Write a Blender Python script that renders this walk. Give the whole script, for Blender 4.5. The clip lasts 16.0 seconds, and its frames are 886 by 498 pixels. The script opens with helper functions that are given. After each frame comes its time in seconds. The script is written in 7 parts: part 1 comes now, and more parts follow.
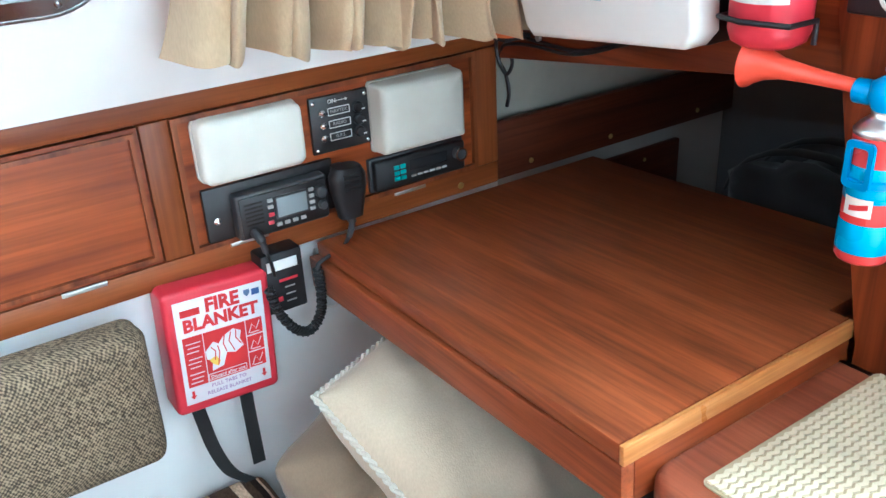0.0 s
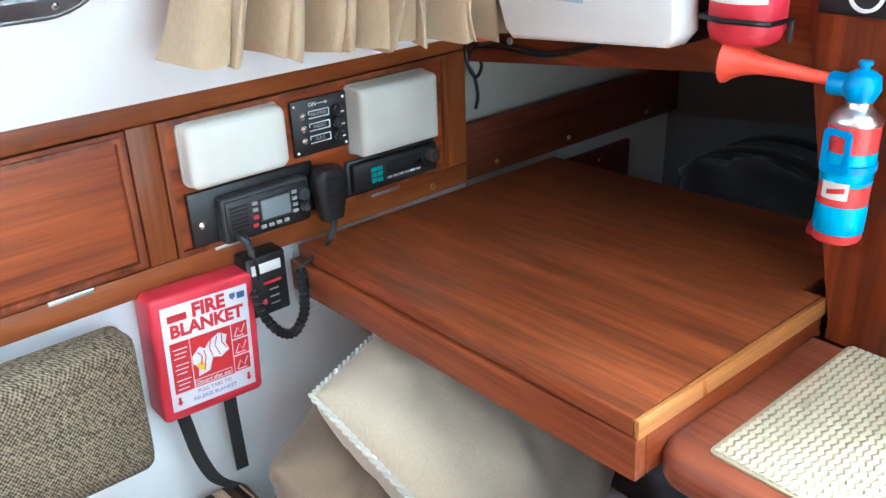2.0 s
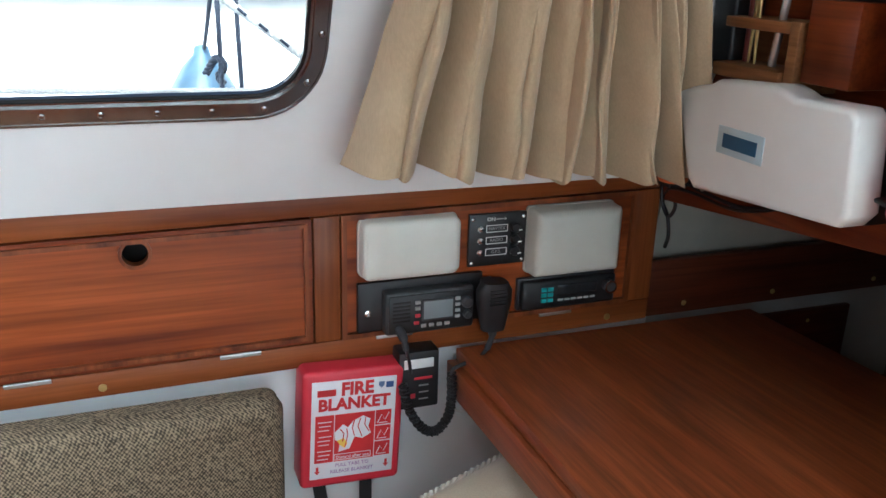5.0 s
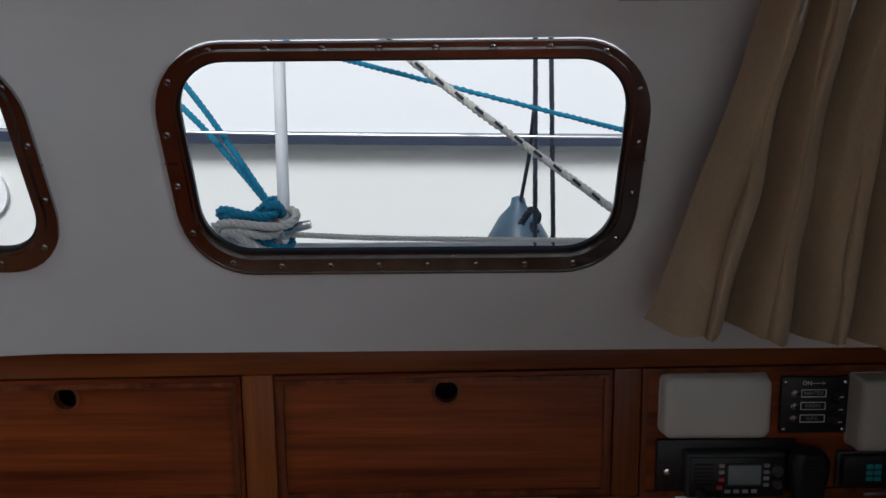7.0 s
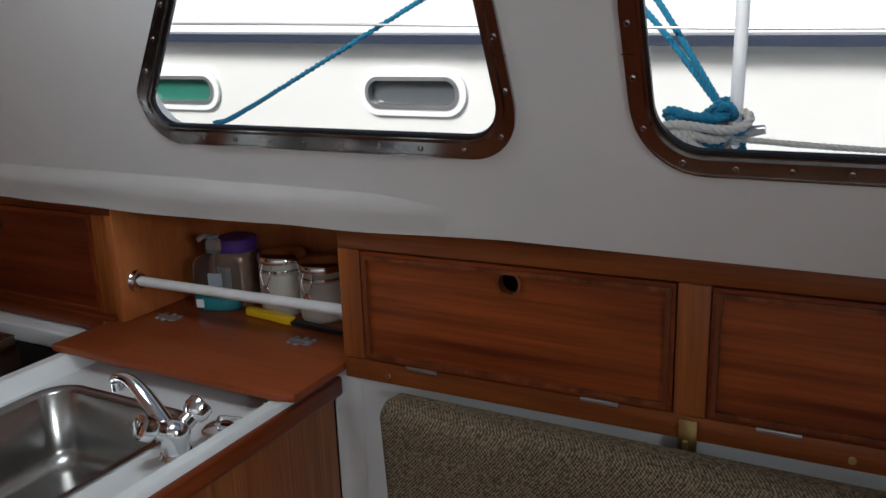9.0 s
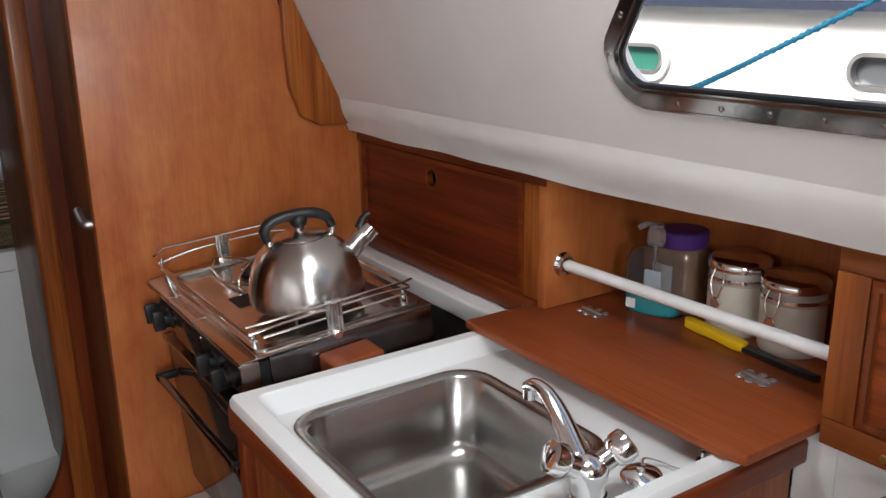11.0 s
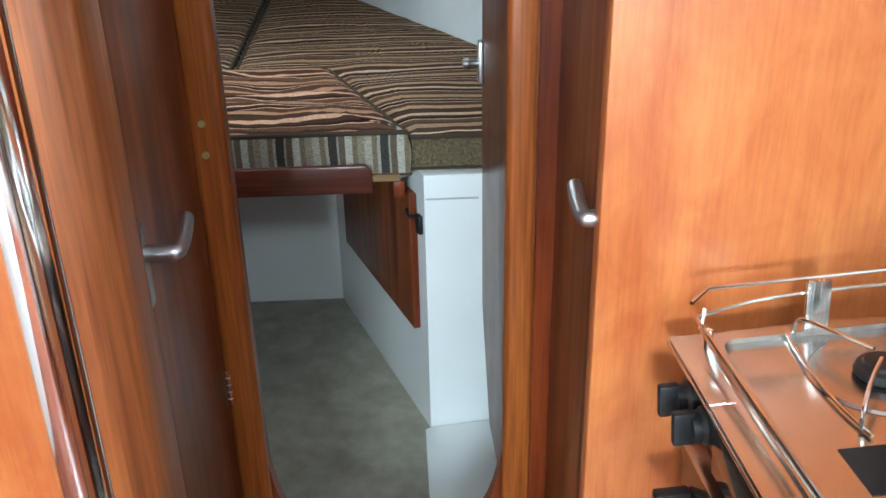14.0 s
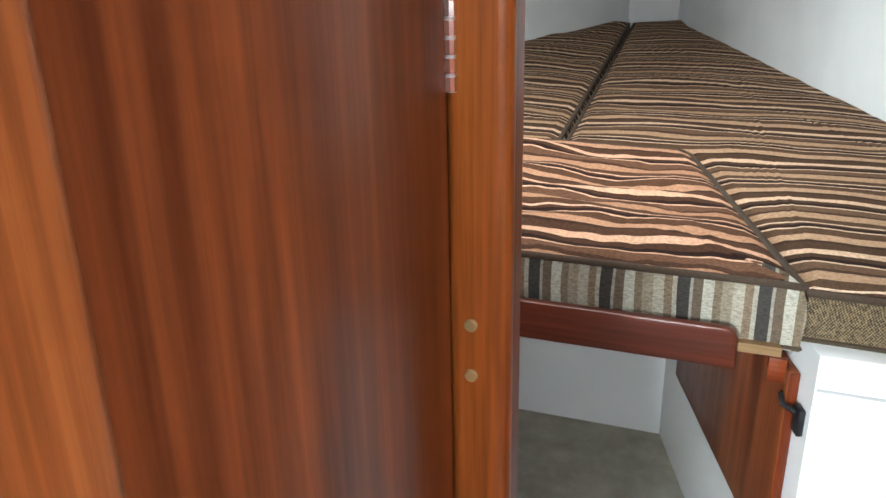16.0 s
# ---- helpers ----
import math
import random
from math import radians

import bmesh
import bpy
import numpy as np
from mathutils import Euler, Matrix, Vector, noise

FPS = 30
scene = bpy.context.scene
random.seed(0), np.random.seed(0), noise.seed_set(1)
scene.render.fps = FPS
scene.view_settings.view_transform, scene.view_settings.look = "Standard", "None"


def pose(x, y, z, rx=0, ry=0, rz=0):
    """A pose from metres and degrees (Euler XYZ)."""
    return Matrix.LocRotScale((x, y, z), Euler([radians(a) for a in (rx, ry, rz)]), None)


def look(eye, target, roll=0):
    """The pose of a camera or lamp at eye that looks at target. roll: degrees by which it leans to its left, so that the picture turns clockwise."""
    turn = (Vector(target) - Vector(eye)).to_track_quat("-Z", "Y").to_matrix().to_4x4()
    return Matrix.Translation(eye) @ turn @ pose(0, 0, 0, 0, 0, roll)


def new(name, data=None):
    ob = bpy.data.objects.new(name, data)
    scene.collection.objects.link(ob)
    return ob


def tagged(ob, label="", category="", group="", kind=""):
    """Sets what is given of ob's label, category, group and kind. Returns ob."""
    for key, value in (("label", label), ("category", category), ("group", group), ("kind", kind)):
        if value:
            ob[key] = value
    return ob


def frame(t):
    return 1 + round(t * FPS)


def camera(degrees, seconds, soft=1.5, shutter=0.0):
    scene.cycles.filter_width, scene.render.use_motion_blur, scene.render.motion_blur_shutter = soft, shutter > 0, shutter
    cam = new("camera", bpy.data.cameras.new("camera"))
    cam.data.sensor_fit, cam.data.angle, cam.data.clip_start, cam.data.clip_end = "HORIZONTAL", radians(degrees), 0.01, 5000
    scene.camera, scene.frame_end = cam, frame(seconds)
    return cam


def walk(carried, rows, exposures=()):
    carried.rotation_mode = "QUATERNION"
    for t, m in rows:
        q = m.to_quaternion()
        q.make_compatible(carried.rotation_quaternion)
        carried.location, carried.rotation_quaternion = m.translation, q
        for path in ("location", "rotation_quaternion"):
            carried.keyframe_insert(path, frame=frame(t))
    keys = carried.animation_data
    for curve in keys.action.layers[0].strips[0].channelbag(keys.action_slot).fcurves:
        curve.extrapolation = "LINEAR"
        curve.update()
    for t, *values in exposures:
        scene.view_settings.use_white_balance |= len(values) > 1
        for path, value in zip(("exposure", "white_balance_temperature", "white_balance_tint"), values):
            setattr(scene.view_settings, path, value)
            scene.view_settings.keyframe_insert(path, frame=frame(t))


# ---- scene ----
cam = camera(54.7, 16.0)
PATH = [
    (0, (-0.022, -1.134, 1.492), (0.963, 0.373, 0.622), -3.1),
    (0.5, (-0.057, -1.117, 1.48), (0.938, 0.371, 0.587), -3.3),
    (1, (-0.088, -1.101, 1.484), (0.975, 0.346, 0.602), -2.8),
    (1.5, (-0.108, -1.087, 1.482), (1.034, 0.313, 0.625), -2.0),
    (2, (-0.125, -1.101, 1.488), (1.026, 0.297, 0.637), -2.1),
    (2.5, (-0.111, -1.105, 1.484), (1.036, 0.302, 0.645), -2.4),
    (3, (-0.085, -1.113, 1.487), (1.068, 0.288, 0.646), -2.3),
    (3.5, (-0.075, -1.14, 1.499), (0.829, 0.43, 0.651), -2.3),
    (3.7, (-0.059, -1.146, 1.498), (0.771, 0.471, 0.662), -1.5),
    (5.8, (0.01, -1.2, 1.578), (0.615, 0.635, 1.06), 1.9),
    (6, (0.01, -1.2, 1.584), (0.57, 0.658, 1.102), 1.6),
    (6.5, (0.008, -1.214, 1.576), (0.3, 0.729, 1.203), 0.1),
    (7, (0.0, -1.212, 1.564), (-0.005, 0.756, 1.212), -0.5),
    (7.5, (-0.004, -1.19, 1.558), (-0.217, 0.757, 1.153), -0.5),
    (8, (-0.012, -1.188, 1.554), (-0.429, 0.713, 1.09), -0.5),
    (8.5, (-0.016, -1.194, 1.539), (-0.702, 0.617, 1.039), -1.0),
    (8.8, (-0.025, -1.178, 1.532), (-0.867, 0.562, 1.021), -1.7),
    (9, (-0.037, -1.17, 1.538), (-0.966, 0.519, 1.008), -2.0),
    (9.2, (-0.056, -1.155, 1.542), (-1.068, 0.485, 1.009), -2.2),
    (11.3, (-0.367, -0.931, 1.462), (-2.034, -0.006, 0.856), -0.7),
    (11.5, (-0.408, -0.896, 1.451), (-2.11, -0.069, 0.803), -0.8),
    (12, (-0.551, -0.86, 1.451), (-2.3, -0.213, 0.729), -1.8),
    (12.5, (-0.755, -0.879, 1.452), (-2.518, -0.294, 0.71), -2.2),
    (13, (-0.883, -0.882, 1.445), (-2.672, -0.469, 0.651), -2.6),
    (13.5, (-1.078, -0.849, 1.449), (-2.888, -0.559, 0.65), -1.7),
    (14, (-1.214, -0.855, 1.443), (-3.038, -0.778, 0.626), -1.2),
    (14.5, (-1.402, -0.874, 1.433), (-3.227, -0.91, 0.615), -0.5),
    (15, (-1.595, -0.916, 1.43), (-3.426, -1.14, 0.656), -0.1),
    (15.5, (-1.751, -0.906, 1.44), (-3.535, -1.404, 0.685), -1.2),
    (16, (-1.89, -0.96, 1.435), (-3.623, -1.602, 0.67), -1.2),
]
walk(cam, [(t, look(eye, target, roll)) for t, eye, target, roll in PATH],
     [(0, 2.8, 4950, -7), (3.3, 2.82, 5050, -6), (3.7, 2.62, 5100, -5), (5.8, 0.85, 5500, 0), (6.1, 0.3, 5500, 0), (6.5, -0.65, 5700, 5), (7.0, -1.05, 5800, 7), (8.0, -1.05, 5900, 7), (9.2, -0.45, 6200, 8),
      (11.3, 0.58, 6600, 12), (12.5, 1.27, 6700, 12), (13.2, 1.75, 6500, 9), (14.0, 2.28, 5500, -4), (15.0, 2.85, 5700, -4), (15.5, 3.0, 5900, 2), (16.0, 3.2, 6100, 3)])

# ---- daylight: overcast sky, soft sun, the openings of the cabin and an added fill ----
world = bpy.data.worlds.new("overcast_sky")
scene.world = world
world.use_nodes = True
wn = world.node_tree.nodes
sky = wn.new("ShaderNodeTexSky")
sky.sky_type, sky.sun_disc = "NISHITA", False
sky.sun_elevation, sky.sun_rotation = radians(42), radians(190)
sky.air_density, sky.dust_density = 1.0, 4.0
world.node_tree.links.new(sky.outputs[0], wn["Background"].inputs[0])
wn["Background"].inputs[1].default_value = 0.15
sun = new("sun", bpy.data.lights.new("sun", "SUN"))
sun.data.energy, sun.data.angle, sun.data.color = 4.9, radians(20), (1.0, 0.97, 0.92)
sun.matrix_world = look((0, 0, 8), (1.5, 9.0, 0))


def opening_light(name, eye, target, sx, sy, watts, colour=(0.90, 0.96, 1.0)):
    """An area lamp in the cabin: daylight of an opening, and the added saloon fill."""
    lamp = new(name, bpy.data.lights.new(name, "AREA"))
    lamp.data.shape, lamp.data.size, lamp.data.size_y = "RECTANGLE", sx, sy
    lamp.data.energy, lamp.data.color = watts, colour
    lamp.matrix_world = look(eye, target)
    return lamp


opening_light("companionway_daylight", (1.25, -1.37, 1.80), (-0.60, -1.20, 0.60), 0.52, 0.60, 42)
opening_light("port_window_daylight", (-0.35, -2.50, 1.50), (-0.35, -1.0, 1.05), 1.40, 0.30, 1.2)
opening_light("fore_hatch_daylight", (-3.62, -1.30, 1.74), (-3.66, -1.30, 0.0), 0.50, 0.50, 1.5, (1.0, 0.97, 0.94))
# added fill lamp under the closed ceiling, to brighten galley and passage
opening_light("saloon_fill_daylight", (-1.00, -0.58, 1.885), (-1.35, -0.74, 0.4), 0.42, 0.42, 6.2)

# ---- building helpers ----
def thing(name, base, label, category, group="", kind=""):
    """A top-level thing: an Empty at its base."""
    ob = new(name)
    ob.empty_display_size = 0.05
    ob.location = base
    return tagged(ob, label, category, group, kind)


def where(ob):
    p = Vector((0, 0, 0))
    while ob:
        p += ob.location
        ob = ob.parent
    return p


def mesh_of(name, bm, material, smooth=None):
    bmesh.ops.recalc_face_normals(bm, faces=bm.faces)
    me = bpy.data.meshes.new(name)
    bm.to_mesh(me)
    bm.free()
    for m in (material if isinstance(material, (list, tuple)) else [material]):
        me.materials.append(m)
    if smooth is not None:
        me.shade_smooth()
        me.set_sharp_from_angle(angle=radians(smooth))
    return me


def part(name, bm, material, parent, label="", smooth=35):
    """One mesh, given in world metres, under a thing or a part."""
    bmesh.ops.translate(bm, vec=-where(parent), verts=bm.verts)
    ob = new(name, mesh_of(name, bm, material, smooth))
    ob.parent = parent
    return tagged(ob, label)


def solid(name, bm, material, label, category="", kind="", smooth=35, group=""):
    """A top-level thing or piece of the setting that is one mesh, given in world metres."""
    c = sum((v.co for v in bm.verts), Vector()) / max(1, len(bm.verts))
    c.z = min(v.co.z for v in bm.verts)
    bmesh.ops.translate(bm, vec=-c, verts=bm.verts)
    ob = new(name, mesh_of(name, bm, material, smooth))
    ob.location = c
    return tagged(ob, label, category, group, kind)


def join(*bms):
    out = bmesh.new()
    for b in bms:
        me = bpy.data.meshes.new("tmp")
        b.to_mesh(me)
        b.free()
        out.from_mesh(me)
        bpy.data.meshes.remove(me)
    return out


def box(x0, x1, y0, y1, z0, z1, bevel=0.0, seg=2):
    bm = bmesh.new()
    bmesh.ops.create_cube(bm, size=1)
    bmesh.ops.transform(bm, matrix=Matrix.LocRotScale(((x0 + x1) / 2, (y0 + y1) / 2, (z0 + z1) / 2), None,
                                                     (abs(x1 - x0), abs(y1 - y0), abs(z1 - z0))), verts=bm.verts)
    if bevel:
        bmesh.ops.bevel(bm, geom=bm.edges[:], offset=bevel, segments=seg, profile=0.5, affect="EDGES")
    return bm


def turned(bm, m):
    bmesh.ops.transform(bm, matrix=m, verts=bm.verts)
    return bm


def prism(outline, axis, a, b, bevel=0.0, seg=2):
    """A plate with a 2D outline, reaching from a to b along axis. Outline coordinates: x-plates (y, z), y-plates (x, z), z-plates (x, y)."""
    bm = bmesh.new()

    def at(u, v, w):
        return {"x": (w, u, v), "y": (u, w, v), "z": (u, v, w)}[axis]
    lo = [bm.verts.new(at(u, v, a)) for u, v in outline]
    hi = [bm.verts.new(at(u, v, b)) for u, v in outline]
    n = len(lo)
    bm.faces.new(lo)
    bm.faces.new(hi)
    for i in range(n):
        bm.faces.new((lo[i], lo[(i + 1) % n], hi[(i + 1) % n], hi[i]))
    bmesh.ops.recalc_face_normals(bm, faces=bm.faces)
    if bevel:
        rim = [e for e in bm.edges if len({(v in lo) for v in e.verts}) == 1]
        bmesh.ops.bevel(bm, geom=rim, offset=bevel, segments=seg, profile=0.5, affect="EDGES")
    return bm


def rounded(u0, u1, v0, v1, r, n=8):
    """Rounded rectangle as a list of points. r: one radius, or four (from u1,v1 round to u1,v0)."""
    rs = r if isinstance(r, (list, tuple)) else [r] * 4
    pts = []
    for k, (cu, cv, s) in enumerate(((u1, v1, 0), (u0, v1, 90), (u0, v0, 180), (u1, v0, 270))):
        rr = rs[k]
        cu += -rr if k in (0, 3) else rr
        cv += -rr if k in (0, 1) else rr
        for i in range(n + 1):
            a = radians(s + 90 * i / n)
            pts.append((cu + rr * math.cos(a), cv + rr * math.sin(a)))
    return pts


def ring(outer, inner, axis, a, b):
    """A frame between two outlines with as many points each, from a to b along axis."""
    bm = bmesh.new()

    def at(u, v, w):
        return {"x": (w, u, v), "y": (u, w, v), "z": (u, v, w)}[axis]
    n = len(outer)
    rows = [[bm.verts.new(at(u, v, w)) for u, v in line] for line, w in ((outer, a), (outer, b), (inner, b), (inner, a))]
    for k in range(4):
        r, s = rows[k], rows[(k + 1) % 4]
        for i in range(n):
            bm.faces.new((r[i], r[(i + 1) % n], s[(i + 1) % n], s[i]))
    return bm


def lathe(profile, centre=(0, 0, 0), n=32, axis="z"):
    """A turned body: profile of (radius, height)."""
    bm = bmesh.new()
    rows = []
    for r, h in profile:
        if r < 1e-6:
            rows.append([bm.verts.new((0, 0, h))])
        else:
            rows.append([bm.verts.new((r * math.cos(2 * math.pi * i / n), r * math.sin(2 * math.pi * i / n), h)) for i in range(n)])
    for p, q in zip(rows, rows[1:]):
        for i in range(n):
            j = (i + 1) % n
            if len(p) == 1 and len(q) > 1:
                bm.faces.new((p[0], q[i], q[j]))
            elif len(q) == 1 and len(p) > 1:
                bm.faces.new((p[i], p[j], q[0]))
            elif len(p) > 1:
                bm.faces.new((p[i], p[j], q[j], q[i]))
    turn = {"z": Matrix(), "x": Matrix.Rotation(radians(90), 4, "Y"), "y": Matrix.Rotation(radians(-90), 4, "X")}[axis]
    bmesh.ops.transform(bm, matrix=Matrix.Translation(centre) @ turn, verts=bm.verts)
    return bm


def disc(c, r, h, axis="z", n=24, bevel=0.0):
    """A short cylinder from c along axis, with its far edge rounded."""
    b = bevel or min(r, abs(h)) * 0.25
    s = 1 if h > 0 else -1
    return lathe([(0, 0), (r, 0), (r, h - s * b), (r - b, h), (0, h)], c, n, axis)


def smooth_path(points, per=6, closed=False):
    """Points of a smooth line through the given ones."""
    p = [Vector(q) for q in points]
    n = len(p)
    out = []
    last = n if closed else n - 1
    for i in range(last):
        a = p[(i - 1) % n] if closed or i > 0 else p[i] * 2 - p[i + 1]
        b, c = p[i], p[(i + 1) % n]
        d = p[(i + 2) % n] if closed or i + 2 < n else c * 2 - b
        for k in range(per):
            t = k / per
            out.append(0.5 * ((2 * b) + (c - a) * t + (2 * a - 5 * b + 4 * c - d) * t * t + (3 * b - a - 3 * c + d) * t ** 3))
    if not closed:
        out.append(p[-1])
    return out


def tube(points, r, n=10, closed=False, caps=True, flat=1.0):
    """A round bar along points; r one radius or one for each point."""
    bm = bmesh.new()
    p = [Vector(q) for q in points]
    m = len(p)
    rows = []
    up = Vector((0, 0, 1))
    prev = None
    for i in range(m):
        if closed:
            d = p[(i + 1) % m] - p[i - 1]
        else:
            d = p[min(i + 1, m - 1)] - p[max(i - 1, 0)]
        d.normalize()
        if prev is None:
            s = d.cross(up)
            if s.length < 0.05:
                s = d.cross(Vector((1, 0, 0)))
        else:
            s = prev - d * prev.dot(d)
        s.normalize()
        prev = s
        u = s.cross(d)
        rr = r[i] if isinstance(r, (list, tuple)) else r
        rows.append([bm.verts.new(p[i] + (s * math.cos(2 * math.pi * k / n) + u * (flat * math.sin(2 * math.pi * k / n))) * rr) for k in range(n)])
    for i in range(m if closed else m - 1):
        a, b = rows[i], rows[(i + 1) % m]
        for k in range(n):
            bm.faces.new((a[k], a[(k + 1) % n], b[(k + 1) % n], b[k]))
    if caps and not closed:
        bm.faces.new(rows[0])
        bm.faces.new(rows[-1][::-1])
    return bm


def grid_sheet(f, nu, nv, thick=0.0):
    """A sheet with points f(u, v), u and v from 0 to 1."""
    bm = bmesh.new()
    rows = [[bm.verts.new(f(i / nu, j / nv)) for j in range(nv + 1)] for i in range(nu + 1)]
    for i in range(nu):
        for j in range(nv):
            bm.faces.new((rows[i][j], rows[i + 1][j], rows[i + 1][j + 1], rows[i][j + 1]))
    if thick:
        bmesh.ops.recalc_face_normals(bm, faces=bm.faces)
        bmesh.ops.solidify(bm, geom=bm.faces[:], thickness=thick)
    return bm


def lettering(text, size, m, depth=0.0006, squeeze=1.0, bold=0.0):
    """Letters of the built-in font as a mesh, lying in the plane of m (x along the line, y up)."""
    cu = bpy.data.curves.new("lettering", "FONT")
    cu.body, cu.size, cu.extrude = text, size, depth
    cu.align_x, cu.align_y = "CENTER", "CENTER"
    cu.resolution_u = 2
    cu.offset = bold
    ob = bpy.data.objects.new("lettering", cu)
    scene.collection.objects.link(ob)
    me = bpy.data.meshes.new_from_object(ob.evaluated_get(bpy.context.evaluated_depsgraph_get()))
    bm = bmesh.new()
    bm.from_mesh(me)
    bpy.data.objects.remove(ob)
    bpy.data.curves.remove(cu)
    bpy.data.meshes.remove(me)
    bmesh.ops.transform(bm, matrix=m @ Matrix.Diagonal((squeeze, 1, 1, 1)), verts=bm.verts)
    return bm


# ---- materials ----
def material(name):
    m = bpy.data.materials.new(name)
    m.use_nodes = True
    return m, m.node_tree.nodes, m.node_tree.links, m.node_tree.nodes["Principled BSDF"]


def coords(n, l, scale=(1, 1, 1), rot=(0, 0, 0)):
    tc, mp = n.new("ShaderNodeTexCoord"), n.new("ShaderNodeMapping")
    mp.inputs["Scale"].default_value = scale
    mp.inputs["Rotation"].default_value = rot
    l.new(tc.outputs["Object"], mp.inputs["Vector"])
    return mp.outputs["Vector"]


def noise_tex(n, l, vec, scale, detail=4.0, rough=0.55, warp=0.0):
    t = n.new("ShaderNodeTexNoise")
    t.inputs["Scale"].default_value, t.inputs["Detail"].default_value = scale, detail
    t.inputs["Roughness"].default_value, t.inputs["Distortion"].default_value = rough, warp
    l.new(vec, t.inputs["Vector"])
    return t.outputs["Fac"]


def ramp(n, l, fac, stops, mode="LINEAR"):
    r = n.new("ShaderNodeValToRGB")
    r.color_ramp.interpolation = mode
    while len(r.color_ramp.elements) < len(stops):
        r.color_ramp.elements.new(0.5)
    for e, (p, c) in zip(r.color_ramp.elements, stops):
        e.position, e.color = p, (*c, 1) if len(c) == 3 else c
    l.new(fac, r.inputs["Fac"])
    return r.outputs["Color"]


def mix(n, l, a, b, fac, mode="MIX"):
    x = n.new("ShaderNodeMix")
    x.data_type, x.blend_type = "RGBA", mode
    for sock, v in ((x.inputs[6], a), (x.inputs[7], b), (x.inputs[0], fac)):
        if isinstance(v, (int, float)):
            sock.default_value = v
        elif isinstance(v, tuple):
            sock.default_value = (*v, 1)
        else:
            l.new(v, sock)
    return x.outputs[2]


def calc(n, l, op, a, b=0.0):
    x = n.new("ShaderNodeMath")
    x.operation = op
    for sock, v in zip(x.inputs, (a, b)):
        if isinstance(v, (int, float)):
            sock.default_value = v
        else:
            l.new(v, sock)
    return x.outputs[0]


def bump(n, l, p, height, strength, distance):
    b = n.new("ShaderNodeBump")
    b.inputs["Strength"].default_value, b.inputs["Distance"].default_value = strength, distance
    l.new(height, b.inputs["Height"])
    l.new(b.outputs["Normal"], p.inputs["Normal"])


def wood(name, dark, light, grain, gloss=0.28, coat=0.35, band=1.0, pore=0.75):
    """Varnished mahogany; grain names the axis along which it runs."""
    m, n, l, p = material(name)
    k = "xyz".index(grain)
    broad = [7.0 * band] * 3
    broad[k] = 0.55
    fine = [170.0] * 3
    fine[k] = 5.0
    a = noise_tex(n, l, coords(n, l, broad), 3.0, 4, 0.48, 0.12)
    b = noise_tex(n, l, coords(n, l, fine), 1.0, 3, 0.6)
    info = n.new("ShaderNodeObjectInfo")
    stripes = ramp(n, l, a, [(0.30, dark), (0.52, tuple((x + y) / 2 for x, y in zip(dark, light))), (0.72, light)])
    pores = ramp(n, l, b, [(0.35, (0.62, 0.56, 0.52)), (0.6, (1, 1, 1))])
    col = mix(n, l, stripes, pores, pore, "MULTIPLY")
    tone = ramp(n, l, info.outputs["Random"], [(0.0, (0.86, 0.84, 0.82)), (1.0, (1.08, 1.08, 1.08))])
    col = mix(n, l, col, tone, 1.0, "MULTIPLY")
    l.new(col, p.inputs["Base Color"])
    smear = noise_tex(n, l, coords(n, l), 9.0, 3)
    l.new(calc(n, l, "ADD", calc(n, l, "MULTIPLY", smear, 0.18), gloss - 0.08), p.inputs["Roughness"])
    p.inputs["Coat Weight"].default_value, p.inputs["Coat Roughness"].default_value = coat * 0.5, 0.12
    p.inputs["Specular IOR Level"].default_value = 0.28
    bump(n, l, p, b, 0.10, 0.0006)
    return m


def plain(name, colour, rough=0.5, metal=0.0, spots=0.06, scale=25.0, relief=0.0, coat=0.0):
    """Paint, plastic or metal with slight unevenness."""
    m, n, l, p = material(name)
    a = noise_tex(n, l, coords(n, l), scale, 4)
    lo = tuple(c * (1 - spots) for c in colour)
    hi = tuple(min(1, c * (1 + spots)) for c in colour)
    l.new(ramp(n, l, a, [(0.3, lo), (0.7, hi)]), p.inputs["Base Color"])
    l.new(calc(n, l, "ADD", calc(n, l, "MULTIPLY", noise_tex(n, l, coords(n, l), 6.0, 3), 0.16), max(0.02, rough - 0.08)), p.inputs["Roughness"])
    p.inputs["Metallic"].default_value = metal
    p.inputs["Coat Weight"].default_value = coat
    if relief:
        bump(n, l, p, noise_tex(n, l, coords(n, l), scale * 8, 2), relief, 0.001)
    return m


def brushed(name, colour, rough, axis):
    """Brushed stainless steel, scratched along one axis."""
    m, n, l, p = material(name)
    s = [260.0] * 3
    s["xyz".index(axis)] = 4.0
    a = noise_tex(n, l, coords(n, l, s), 1.0, 3)
    l.new(ramp(n, l, a, [(0.3, tuple(c * 0.85 for c in colour)), (0.7, colour)]), p.inputs["Base Color"])
    l.new(calc(n, l, "ADD", calc(n, l, "MULTIPLY", a, 0.2), rough - 0.1), p.inputs["Roughness"])
    p.inputs["Metallic"].default_value = 1.0
    bump(n, l, p, a, 0.06, 0.0004)
    return m


